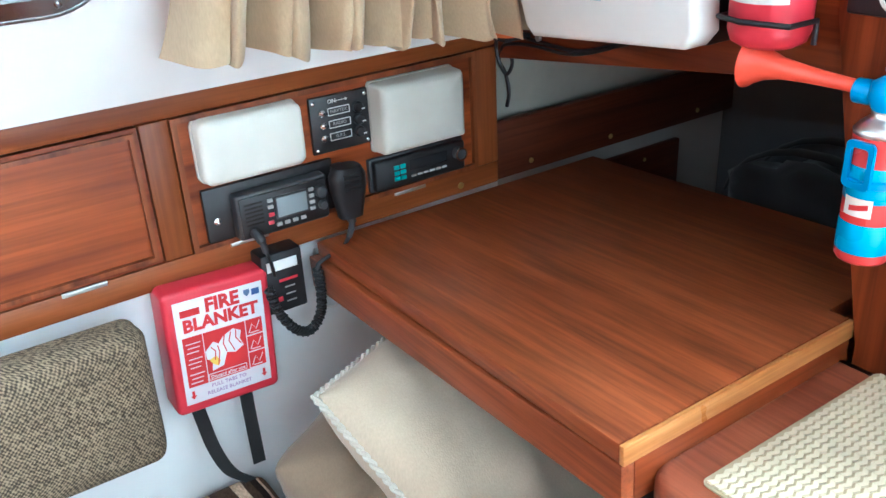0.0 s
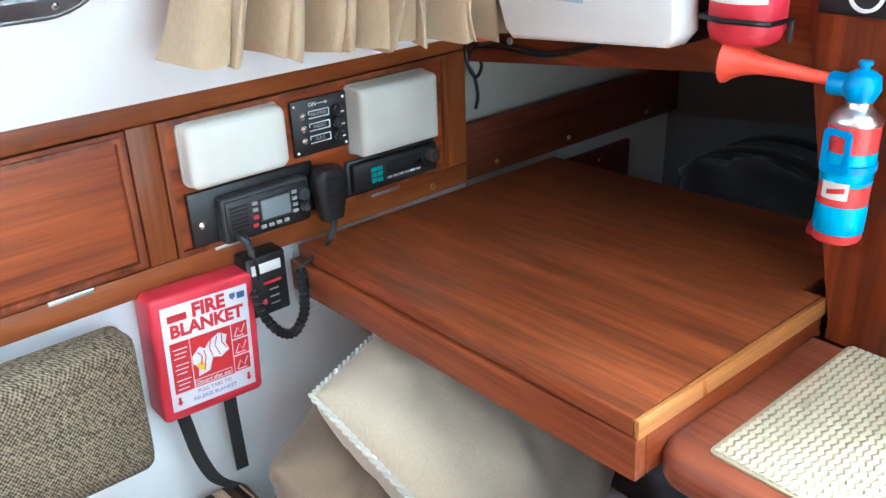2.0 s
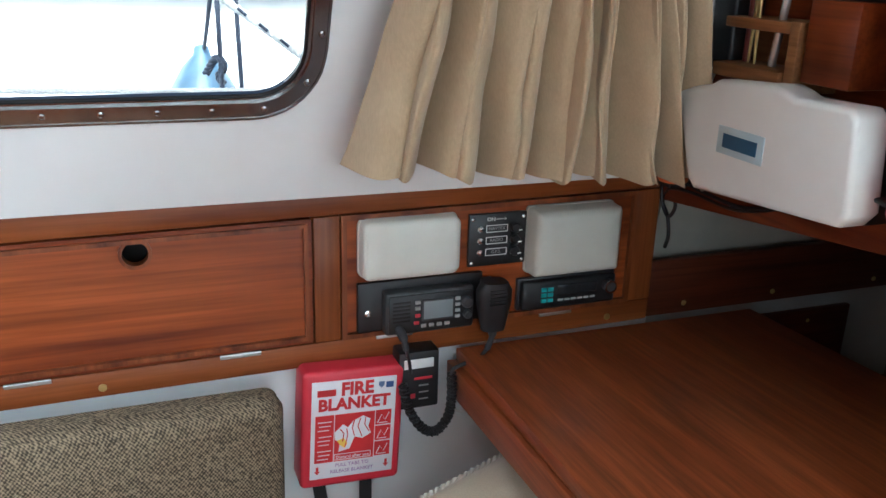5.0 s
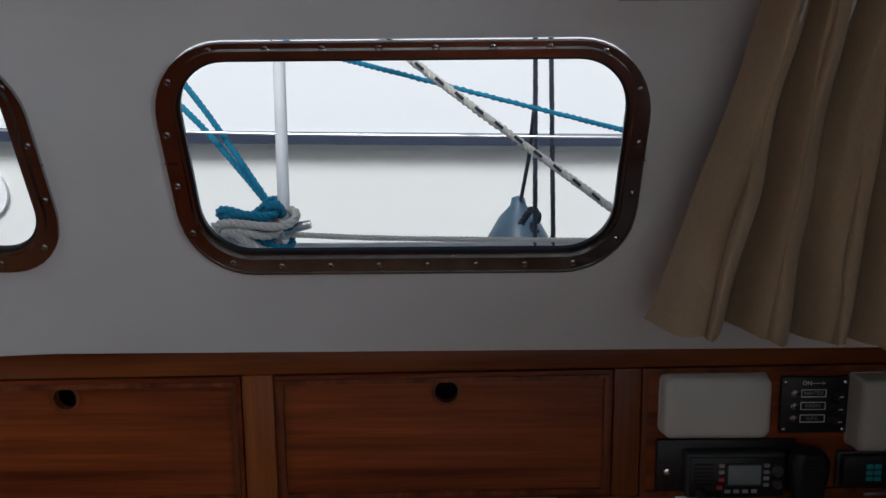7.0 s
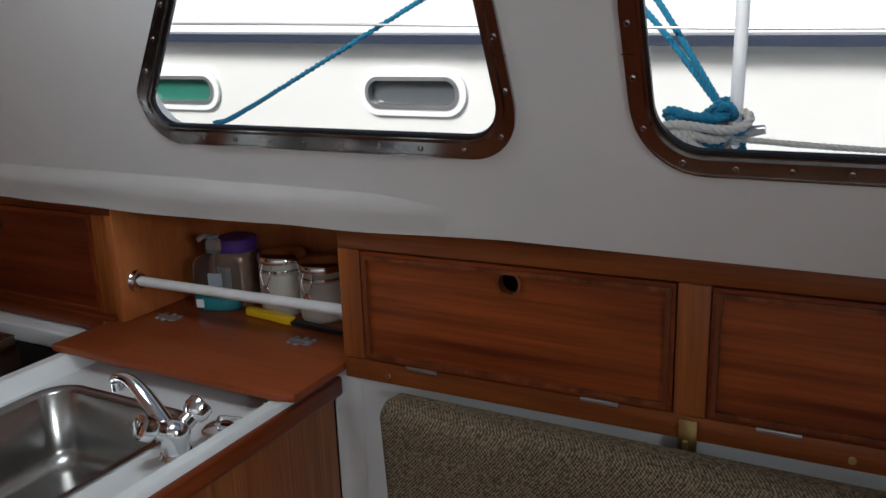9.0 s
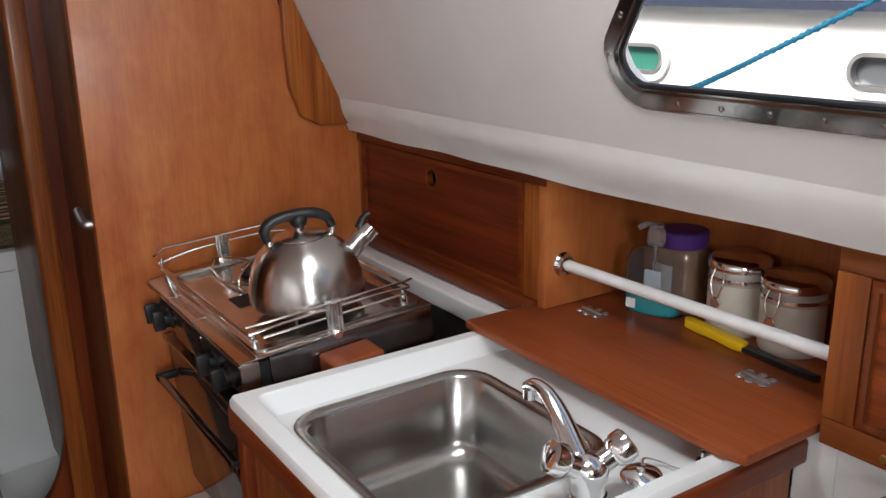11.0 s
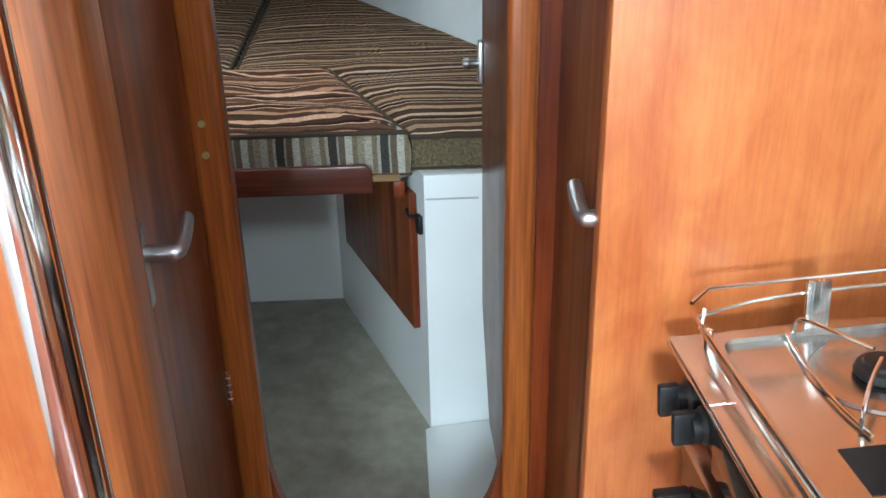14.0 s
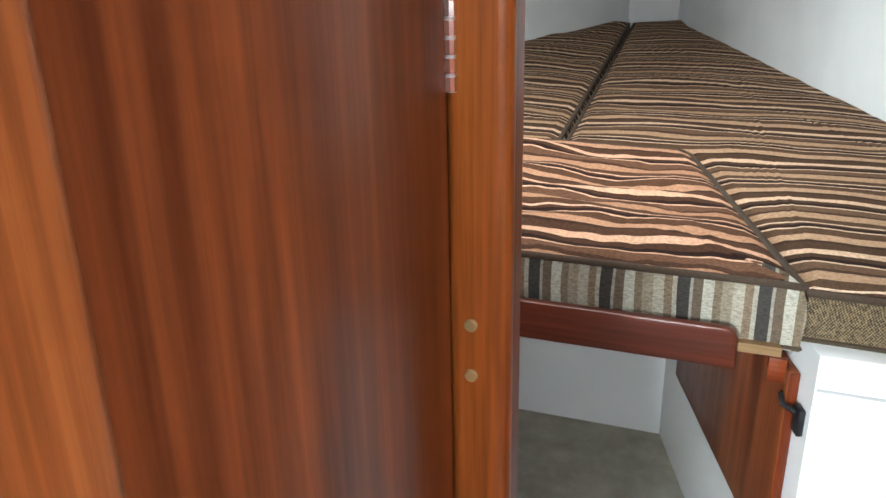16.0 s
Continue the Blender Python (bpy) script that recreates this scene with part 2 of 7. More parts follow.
def spun(name, colour, rough):
    """Steel brushed round an upright axis, with upright streaks of light."""
    m, n, l, p = material(name)
    a = noise_tex(n, l, coords(n, l, (60, 60, 900)), 1.0, 2)
    l.new(ramp(n, l, a, [(0.3, tuple(c * 0.9 for c in colour)), (0.7, colour)]), p.inputs["Base Color"])
    tan = n.new("ShaderNodeTangent")
    tan.direction_type, tan.axis = "RADIAL", "Z"
    l.new(tan.outputs[0], p.inputs["Tangent"])
    p.inputs["Anisotropic"].default_value, p.inputs["Anisotropic Rotation"].default_value = 0.85, 0.25
    p.inputs["Roughness"].default_value, p.inputs["Metallic"].default_value = rough, 1.0
    return m


def stripes(name, axis, period, stops, weave=420.0, cross=None):
    """Woven striped cloth; the stripes follow one another along axis."""
    m, n, l, p = material(name)
    tc, sep = n.new("ShaderNodeTexCoord"), n.new("ShaderNodeSeparateXYZ")
    l.new(tc.outputs["Object"], sep.inputs[0])
    wob = noise_tex(n, l, coords(n, l), 5.0 if cross is None else 8.0, 2)
    u = calc(n, l, "ADD", sep.outputs["xyz".index(axis)], calc(n, l, "MULTIPLY", wob, 0.012 if cross is None else cross))
    u = calc(n, l, "FRACT", calc(n, l, "DIVIDE", calc(n, l, "ADD", u, 50.0), period))
    col = ramp(n, l, u, stops, "CONSTANT")
    weft = noise_tex(n, l, coords(n, l, (weave, weave * 0.35, weave)), 1.0, 2)
    col = mix(n, l, col, ramp(n, l, weft, [(0.3, (0.55, 0.52, 0.5)), (0.7, (1.25, 1.25, 1.25))]), 0.8, "MULTIPLY")
    l.new(col, p.inputs["Base Color"])
    p.inputs["Roughness"].default_value = 0.95
    p.inputs["Specular IOR Level"].default_value = 0.15
    bump(n, l, p, weft, 0.5, 0.0015)
    return m


def tweed(name, dark, light, size=0.0045):
    """Coarse basket weave of dark and light threads, seen on an upright cushion."""
    m, n, l, p = material(name)
    k = 2 * math.pi / size
    tc, sep = n.new("ShaderNodeTexCoord"), n.new("ShaderNodeSeparateXYZ")
    l.new(tc.outputs["Object"], sep.inputs[0])
    jit = calc(n, l, "MULTIPLY", noise_tex(n, l, coords(n, l), 45.0, 3), 0.006)
    sx = calc(n, l, "SINE", calc(n, l, "MULTIPLY", calc(n, l, "ADD", calc(n, l, "ADD", sep.outputs[0], sep.outputs[1]), jit), k))
    sz = calc(n, l, "SINE", calc(n, l, "MULTIPLY", calc(n, l, "ADD", sep.outputs[2], jit), k * 0.8))
    w = calc(n, l, "ADD", calc(n, l, "MULTIPLY", calc(n, l, "MULTIPLY", sx, sz), 0.5), 0.5)
    big = noise_tex(n, l, coords(n, l), 190.0, 1.5, 0.7)
    w = calc(n, l, "ADD", calc(n, l, "MULTIPLY", w, 0.34), calc(n, l, "MULTIPLY", big, 0.66))
    l.new(ramp(n, l, w, [(0.36, dark), (0.5, tuple((a + b) / 2.4 for a, b in zip(dark, light))), (0.64, light)]), p.inputs["Base Color"])
    p.inputs["Roughness"].default_value = 0.95
    bump(n, l, p, w, 0.7, 0.002)
    return m


def cloth(name, colour, scale=300.0, dark=0.75):
    m, n, l, p = material(name)
    a = noise_tex(n, l, coords(n, l, (scale, scale, scale * 0.25)), 1.0, 2)
    b = noise_tex(n, l, coords(n, l), 7.0, 4)
    col = ramp(n, l, a, [(0.25, tuple(c * dark for c in colour)), (0.75, colour)])
    col = mix(n, l, col, ramp(n, l, b, [(0.3, (0.88, 0.87, 0.86)), (0.7, (1, 1, 1))]), 1.0, "MULTIPLY")
    l.new(col, p.inputs["Base Color"])
    p.inputs["Roughness"].default_value = 0.9
    p.inputs["Sheen Weight"].default_value = 0.2
    bump(n, l, p, a, 0.35, 0.001)
    return m


RED_D, RED_L = (0.085, 0.014, 0.004), (0.29, 0.058, 0.012)
WOOD_X = wood("mahogany_along", RED_D, RED_L, "x", 0.33, 0.15)
WOOD_Y = wood("mahogany_across", RED_D, RED_L, "y", 0.33, 0.15)
WOOD_Z = wood("mahogany_upright", RED_D, RED_L, "z", 0.33, 0.15)
DOORWOOD = wood("dark_mahogany_door", (0.095, 0.023, 0.008), (0.29, 0.082, 0.025), "z", 0.36, 0.15, 1.7, 0.5)
DOORWOOD_X = wood("locker_door_mahogany", (0.112, 0.018, 0.005), (0.41, 0.097, 0.019), "x", 0.34, 0.12, 1.5, 0.6)
FASCIA = wood("face_frame_mahogany", (0.17, 0.040, 0.010), (0.37, 0.112, 0.027), "x", 0.34, 0.12, 1.2, 0.6)
FASCIA_Z = wood("face_frame_stile_mahogany", (0.17, 0.044, 0.012), (0.36, 0.112, 0.028), "z", 0.34, 0.12, 1.2, 0.6)
TRIMWOOD = wood("amber_trim", (0.20, 0.045, 0.010), (0.44, 0.135, 0.024), "z", 0.32, 0.15, 1.4, 0.85)
LIPWOOD = wood("oak_lipping", (0.33, 0.12, 0.03), (0.55, 0.24, 0.07), "x", 0.3, 0.3)


def veneer(name, dark, light):
    """Rotary-cut bulkhead veneer: cloudy figure with faint upright grain."""
    m, n, l, p = material(name)
    cloud = noise_tex(n, l, coords(n, l, (5, 5, 3.2)), 2.2, 6, 0.62, 0.6)
    flame = noise_tex(n, l, coords(n, l, (26, 26, 2.0)), 1.0, 4, 0.5, 0.3)
    pores_ = noise_tex(n, l, coords(n, l, (240, 240, 14)), 1.0, 2, 0.5)
    fac = calc(n, l, "ADD", calc(n, l, "MULTIPLY", cloud, 0.72), calc(n, l, "MULTIPLY", flame, 0.28))
    col = ramp(n, l, fac, [(0.34, dark), (0.66, light)])
    col = mix(n, l, col, ramp(n, l, pores_, [(0.36, (0.80, 0.76, 0.72)), (0.58, (1, 1, 1))]), 0.45, "MULTIPLY")
    l.new(col, p.inputs["Base Color"])
    l.new(calc(n, l, "ADD", calc(n, l, "MULTIPLY", cloud, 0.2), 0.28), p.inputs["Roughness"])
    p.inputs["Coat Weight"].default_value, p.inputs["Coat Roughness"].default_value = 0.06, 0.15
    p.inputs["Specular IOR Level"].default_value = 0.3
    bump(n, l, p, pores_, 0.05, 0.0004)
    return m


ORANGE = veneer("bulkhead_veneer", (0.37, 0.090, 0.023), (0.50, 0.168, 0.048))
LINER = plain("white_vinyl_liner", (0.78, 0.77, 0.75), 0.6, 0, 0.03, 5.0, 0.12)
GELCOAT = plain("white_moulding", (0.80, 0.81, 0.80), 0.32, 0, 0.02, 4.0)
WHITEPAINT = plain("white_hull_paint", (0.78, 0.80, 0.80), 0.45, 0, 0.04, 6.0, 0.05)
CARPET = plain("grey_green_carpet", (0.31, 0.285, 0.225), 0.95, 0, 0.22, 14.0, 0.8)
CHROME = plain("chrome", (0.86, 0.87, 0.88), 0.10, 1.0, 0.02)
STEEL_X = brushed("brushed_steel_along", (0.62, 0.61, 0.59), 0.3, "x")
STEEL_Z = brushed("brushed_steel_upright", (0.66, 0.65, 0.63), 0.26, "z")
DULLMETAL = plain("dull_alloy", (0.55, 0.55, 0.56), 0.38, 1.0, 0.05)
BRASS = plain("aged_brass", (0.52, 0.38, 0.16), 0.35, 1.0, 0.15)
BLACK = plain("black_plastic", (0.012, 0.012, 0.013), 0.42, 0, 0.2, 60.0, 0.1)
DARKGREY = plain("charcoal_plastic", (0.035, 0.037, 0.04), 0.45, 0, 0.15)
WHITEPLASTIC = plain("white_plastic", (0.74, 0.73, 0.70), 0.42, 0, 0.02)
CREAMPLASTIC = plain("cream_plastic", (0.64, 0.62, 0.55), 0.5, 0, 0.03)
GREYPLASTIC = plain("pale_grey_plastic", (0.50, 0.485, 0.42), 0.5, 0, 0.03)
RED = plain("red_plastic", (0.55, 0.025, 0.045), 0.4, 0, 0.05)
# near-black that puts the shade of gaps and recesses into the colour
SHADOWGAP = plain("gap_shade_black", (0.01, 0.007, 0.006), 0.8)

# ---- the shell of the cabin ----
FASCIA_TOP, FASCIA_BOT = 1.195, 0.922
CENTRE = -1.40


def side(z):
    """How far the cabin side stands inboard at a height above the lockers."""
    return -0.09 - 0.46 * (z - 1.35)


def on_side(u, v, off=0.0):
    """A point of the window plane: u metres aft, v the height, off metres into the cabin."""
    c = math.cos(math.atan(0.46))
    s = math.sin(math.atan(0.46))
    return Vector((u, side(v) - off * c, v - off * s))


def tilted(bm):
    """Takes a mesh drawn upright (x, depth, z) onto the leaning cabin side."""
    for v in bm.verts:
        v.co = on_side(v.co.x, v.co.z, -v.co.y)
    return bm


WINDOW_2 = rounded(-0.315, 0.218, 1.363, 1.606, 0.062, 10)
W1 = [(-0.524, 1.605), (-0.985, 1.605), (-1.205, 1.37), (-0.524, 1.37)]


def blunted(corners, r, n=10):
    """An outline with its corners rounded."""
    pts = []
    m = len(corners)
    for i in range(m):
        p, a, b = (Vector(corners[i]), Vector(corners[i - 1]), Vector(corners[(i + 1) % m]))
        d0, d1 = (a - p).normalized(), (b - p).normalized()
        half = d0.angle(d1) / 2
        rr = r[i] if isinstance(r, (list, tuple)) else r
        t = rr / math.tan(half)
        c = p + (d0 + d1).normalized() * (rr / math.sin(half))
        s, e = p + d0 * t - c, p + d1 * t - c
        for k in range(n + 1):
            q = s.lerp(e, k / n).normalized() * rr
            pts.append(tuple(c + q))
    return pts


WINDOW_1 = blunted(W1, (0.055, 0.055, 0.030, 0.055))


def grown(outline, d):
    """The outline moved outwards by d."""
    n = len(outline)
    area = sum(outline[i][0] * outline[(i + 1) % n][1] - outline[(i + 1) % n][0] * outline[i][1] for i in range(n))
    sgn = 1 if area > 0 else -1
    out = []
    for i in range(n):
        a, b = Vector(outline[i - 1]), Vector(outline[(i + 1) % n])
        t = (b - a).normalized()
        out.append((outline[i][0] + sgn * t.y * d, outline[i][1] - sgn * t.x * d))
    return out


def flange(outline, d):
    """The outline moved outwards on the leaning side, where the upper rim shows narrower."""
    return [(u, v - (0.010 * d / 0.037 if v > 1.487 else 0.0) - (0.004 if v < 1.40 and d > 0.02 else 0.0)) for u, v in grown(outline, d)]


def wall_with_holes(x0, x1, z0, z1, holes, thick):
    """An upright plate in the x-z plane with holes cut right through it; its inner face at y = 0."""
    bm = bmesh.new()
    loops = [[(x0, z0), (x1, z0), (x1, z1), (x0, z1)]] + holes
    edges = []
    for line in loops:
        vs = [bm.verts.new((u, 0, v)) for u, v in line]
        edges += [bm.edges.new((vs[i], vs[(i + 1) % len(vs)])) for i in range(len(vs))]
    bmesh.ops.triangle_fill(bm, use_beauty=True, edges=edges)
    geo = bmesh.ops.extrude_face_region(bm, geom=bm.faces[:])
    bmesh.ops.translate(bm, vec=(0, thick, 0), verts=[g for g in geo["geom"] if isinstance(g, bmesh.types.BMVert)])
    return bm


solid("wall_starboard_upper", tilted(wall_with_holes(-2.185, 2.0, 1.202, 1.93, [grown(WINDOW_1, 0.022), grown(WINDOW_2, 0.022)], 0.035)), LINER,
      "cream-white padded vinyl lining of the cabin side", "wall", "structure", 40)


SOILED = plain("soiled_vinyl_liner", (0.75, 0.74, 0.715), 0.6, 0, 0.07, 5.0, 0.12)


def skirt(u, v):
    """The soft lower lining between the windows and the lockers, wrinkled above the galley."""
    x = -0.45 - 1.705 * u
    z = 1.287 - 0.086 * v
    fold = math.exp(-((v - 0.55) / 0.22) ** 2)
    slack = max(0.0, min(1.0, (-0.55 - x) / 0.5))
    wave = noise.noise((x * 5.0, v * 1.5, 3.0))
    rise_ = min(1.0, v / 0.45) * min(1.0, slack * 2.2)
    y = side(z) + 0.004 - 0.006 * rise_ * rise_ * (3 - 2 * rise_)
    y -= fold * slack * (0.0005 + 0.0035 * (1.1 + 1.5 * wave)) - 0.006 * slack * v * wave
    z += slack * (-0.016 * v + 0.012 * v * noise.noise((x * 3.5, 9.1, 0)))
    return (x, y, z)


solid("wall_starboard_lining", grid_sheet(skirt, 120, 24), SOILED, "wrinkled cream-white vinyl lining above the lockers", "wall", "structure", 60)
solid("wall_starboard_lower", box(-0.872, 0.86, 0.022, 0.05, 0.0, 0.952), WHITEPAINT, "white painted hull side behind the settee", "wall", "structure")
solid("wall_starboard_corner", box(-0.934, -0.8725, 0.022, 0.05, 0.0, 0.914), WHITEPAINT, "white painted hull side beside the sink unit", "wall", "structure")
solid("wall_starboard_hull", box(-2.155, 2.3, 0.30, 0.34, 0.0, 1.24), WHITEPAINT, "white painted hull behind lockers and quarter berth", "wall", "structure")
solid("ceiling", box(-2.6, 2.6, -3.0, -0.20, 1.905, 1.95), LINER, "white lined cabin ceiling", "ceiling", "structure")
solid("wall_port", box(-2.6, 2.6, -2.72, -2.66, 0.0, 1.95), LINER, "white lined cabin side opposite", "wall", "structure")
solid("floor", box(-2.60, 2.6, -2.7, 0.34, -0.04, 0.0), WOOD_X, "varnished wooden cabin sole", "floor", "structure")
solid("wall_aft", box(1.52, 1.56, -2.7, 0.30, 0.0, 1.95), WHITEPAINT, "white painted aft end of the quarter berth", "wall", "structure")

solid("wall_companionway_side", box(0.8452, 1.479, -1.062, -1.022, 0.0, 1.904), LINER, "white lining between companionway and quarter berth", "wall", "structure")

# ---- forward bulkhead, passage and its doors ----
FB = -2.16
PILLARWOOD = wood("orange_post", (0.17, 0.045, 0.013), (0.36, 0.118, 0.033), "z", 0.34, 0.1, 1.2, 0.8)
solid("wall_forward_galley", box(FB - 0.03, FB, -0.625, 0.30, 0.0, 1.93, 0.003), ORANGE, "orange-brown wood veneer bulkhead beside the stove", "wall", "structure")
solid("wall_forward_port", box(-2.035, -2.006, -2.7, -1.223, 0.0, 1.90, 0.004), ORANGE, "orange-brown wood veneer bulkhead", "wall", "structure")
solid("trim_port_pillar", box(-2.078, -1.998, -1.222, -1.142, 0.0, 1.90, 0.010, 3), PILLARWOOD, "rounded mahogany corner post of the bulkhead", "trim", "structure")


def passage_opening():
    """Door opening with a round foot, as (y, z)."""
    pts = [(-1.142, 1.86)]
    for i in range(25):
        a = math.pi + math.pi * i / 24
        pts.append((-0.917 + 0.225 * math.copysign(abs(math.cos(a)) ** 0.75, math.cos(a)), 0.46 + 0.29 * math.copysign(abs(math.sin(a)) ** 0.85, math.sin(a))))
    pts.append((-0.692, 1.86))
    return pts


def bulkhead_with_opening(y0, y1, z0, z1, hole, x0, x1):
    bm = bmesh.new()
    edges = []
    for line in ([(y0, z0), (y1, z0), (y1, z1), (y0, z1)], hole):
        vs = [bm.verts.new((x0, u, v)) for u, v in line]
        edges += [bm.edges.new((vs[i], vs[(i + 1) % len(vs)])) for i in range(len(vs))]
    bmesh.ops.triangle_fill(bm, use_beauty=True, edges=edges)
    geo = bmesh.ops.extrude_face_region(bm, geom=bm.faces[:])
    bmesh.ops.translate(bm, vec=(x1 - x0, 0, 0), verts=[g for g in geo["geom"] if isinstance(g, bmesh.types.BMVert)])
    return bm


solid("wall_passage", bulkhead_with_opening(-2.7, 0.30, 0.0, 1.93, passage_opening(), -2.585, -2.555), WOOD_Z,
      "mahogany bulkhead with a round-footed doorway", "wall", "structure")
solid("trim_doorway_port", box(-2.556, -2.530, -1.195, -1.138, 0.003, 1.9, 0.012, 4), TRIMWOOD, "amber varnished door jamb with two screws", "trim", "structure")
solid("trim_doorway_starboard", box(-2.556, -2.530, -0.694, -0.642, 0.003, 1.9, 0.012, 4), TRIMWOOD, "amber varnished door jamb", "trim", "structure")

# ---- fore cabin ----
solid("floor_fore", box(-4.2, -2.585, -2.6, 0.3, -0.03, 0.004), CARPET, "worn grey-green carpet in the footwell", "floor", "structure")


def hull_side(s):
    """Fore cabin side that runs in to the bow; s is 1 to starboard, -1 to port."""
    def f(u, v):
        x = -2.58 - 3.45 * u
        y = 0.16 + 0.442 * (x + 2.58) + 0.10 * (v - 0.45)
        y = max(y, CENTRE + 0.1)
        return (x, y if s > 0 else 2 * CENTRE - 0.06 - y, 0.0 + 1.85 * v)
    return grid_sheet(f, 12, 6, 0.03)


solid("wall_fore_starboard", hull_side(1), WHITEPAINT, "white painted side of the fore cabin", "wall", "structure")
solid("wall_fore_port", hull_side(-1), WHITEPAINT, "white painted side of the fore cabin", "wall", "structure")
solid("wall_bow", box(-6.02, -5.98, -1.95, -1.0, 0.0, 1.85), WHITEPAINT, "white painted end of the fore cabin", "wall", "structure")
solid("ceiling_fore", box(-6.1, -2.58, -2.9, 0.35, 1.80, 1.84), LINER, "white lined fore cabin ceiling", "ceiling", "structure")
solid("wall_berth_plinth", prism([(-3.20, -0.815), (-4.02, -1.105), (-4.02, -0.42), (-3.2, -0.06)], "z", 0.0, 0.752, 0.006), GELCOAT,
      "white moulded base of the fore berth", "wall", "structure")
solid("wall_berth_front", box(-4.06, -4.02, -1.80, -0.44, 0.0, 0.74, 0.004), GELCOAT, "white moulded front of the fore berth", "wall", "structure")
solid("wall_berth_plinth_port", prism([(-3.20, -1.99), (-4.02, -1.70), (-4.02, -2.4), (-3.2, -2.74)], "z", 0.0, 0.752, 0.006), GELCOAT,
      "white moulded base of the fore berth", "wall", "structure")
# ---- saloon: locker fronts ----
def sheer(bm):
    """The locker front rises a little towards the stern."""
    for v in bm.verts:
        v.co.z += 0.012 * (v.co.x + 0.3)
    return bm


front = thing("locker_front", (0, 0, FASCIA_BOT), "varnished mahogany face frame along the cabin side", "cabinet")
part("top_rail", sheer(box(-0.89, 0.845, 0.0, 0.021, 1.160, 1.2, 0.003)), FASCIA, front)
part("bottom_rail", sheer(box(-0.89, 0.845, 0.0, 0.021, 0.918, 0.957, 0.003)), FASCIA, front)
for a, b in ((-0.89, -0.845), (-0.303, -0.256), (0.248, 0.289), (0.800, 0.845)):
    part("stile", sheer(box(a, b, -0.0015, 0.0205, 0.9575, 1.1595, 0.003)), FASCIA_Z, front)
for x in (-0.80, -0.06, 0.763):
    part("screw_cap", sheer(disc((x, 0.001, 0.933), 0.006, -0.003, "y", 16)), BRASS, front, "small brass screw cap")


def screw(x, y, z, r, parent, mat=None, axis="y", up=-1):
    """A domed screw head with a slot."""
    bm = lathe([(r, 0), (r * 0.9, up * r * 0.35), (r * 0.35, up * r * 0.5), (r * 0.32, up * r * 0.3), (0, up * r * 0.3)], (x, y, z), 12, axis)
    return part("screw", bm, mat or CHROME, parent)


def locker_door(x0, x1, hole_x, hinges, label):
    """A drop-down locker front: panel with moulding, finger hole and piano hinges."""
    z0, z1 = 0.9595, 1.1575
    th = thing("side_locker", ((x0 + x1) / 2, 0.01, z0), label, "locker", "side lockers")
    hole = [(hole_x + 0.0175 * math.cos(2 * math.pi * i / 28), 1.129 + 0.0175 * math.sin(2 * math.pi * i / 28)) for i in range(28)]
    panel = wall_with_holes(x0 + 0.002, x1 - 0.002, z0, z1, [hole], 0.014)
    bmesh.ops.translate(panel, vec=(0, 0.003, 0), verts=panel.verts)
    door = part("door", sheer(panel), DOORWOOD_X, th)
    o = [(x0 + 0.001, z0), (x1 - 0.001, z0), (x1 - 0.001, z1), (x0 + 0.001, z1)]
    i1 = [(u + (0.006 if u < hole_x else -0.006), v + (0.006 if v < 1.05 else -0.006)) for u, v in o]
    i2 = [(u + (0.0125 if u < hole_x else -0.0125), v + (0.0125 if v < 1.05 else -0.0125)) for u, v in o]
    part("outer_bead", sheer(ring(o, i1, "y", -0.0005, 0.004)), WOOD_X, door, "dark mahogany bead")
    part("inner_bead", sheer(ring(i1, i2, "y", -0.0055, 0.004)), DOORWOOD, door, "dark mahogany bead")
    rim = ring([(hole_x + (u - hole_x) * 1.28, 1.129 + (v - 1.129) * 1.28) for u, v in hole], hole, "y", -0.0015, 0.012)
    part("finger_hole_rim", sheer(rim), DOORWOOD, door, "dark turned rim of the finger hole")
    # black sheet behind the finger hole, in place of the locker's inner shade
    part("locker_inside", sheer(box(x0 + 0.01, x1 - 0.01, 0.06, 0.064, z0, z1)), SHADOWGAP, th, "near-black sheet painted as the shade inside the locker")
    for hx in hinges:
        h = join(box(hx - 0.030, hx + 0.030, -0.0025, 0.0005, 0.9515, 0.9565, 0.0005), tube([(hx - 0.03, -0.003, 0.9575), (hx + 0.03, -0.003, 0.9575)], 0.0022, 8))
        part("hinge", sheer(h), DULLMETAL, th, "thin brass-coloured strip hinge")
    return th


locker_door(-0.844, -0.304, -0.566, (-0.73, -0.415), "mahogany drop-front side locker with a round finger hole")
locker_door(-0.255, 0.247, 0.0, (-0.155, 0.135), "mahogany drop-front side locker with a round finger hole")

catch = thing("hook_bracket", (-0.279, -0.01, 0.89), "aged brass hook plate below the side lockers", "bracket")
part("plate", box(-0.293, -0.266, -0.005, 0.0, 0.885, 0.952, 0.001), BRASS, catch)
part("hook", tube([(-0.279, -0.005, 0.900), (-0.279, -0.016, 0.902), (-0.279, -0.018, 0.925)], 0.004, 8), BRASS, catch)

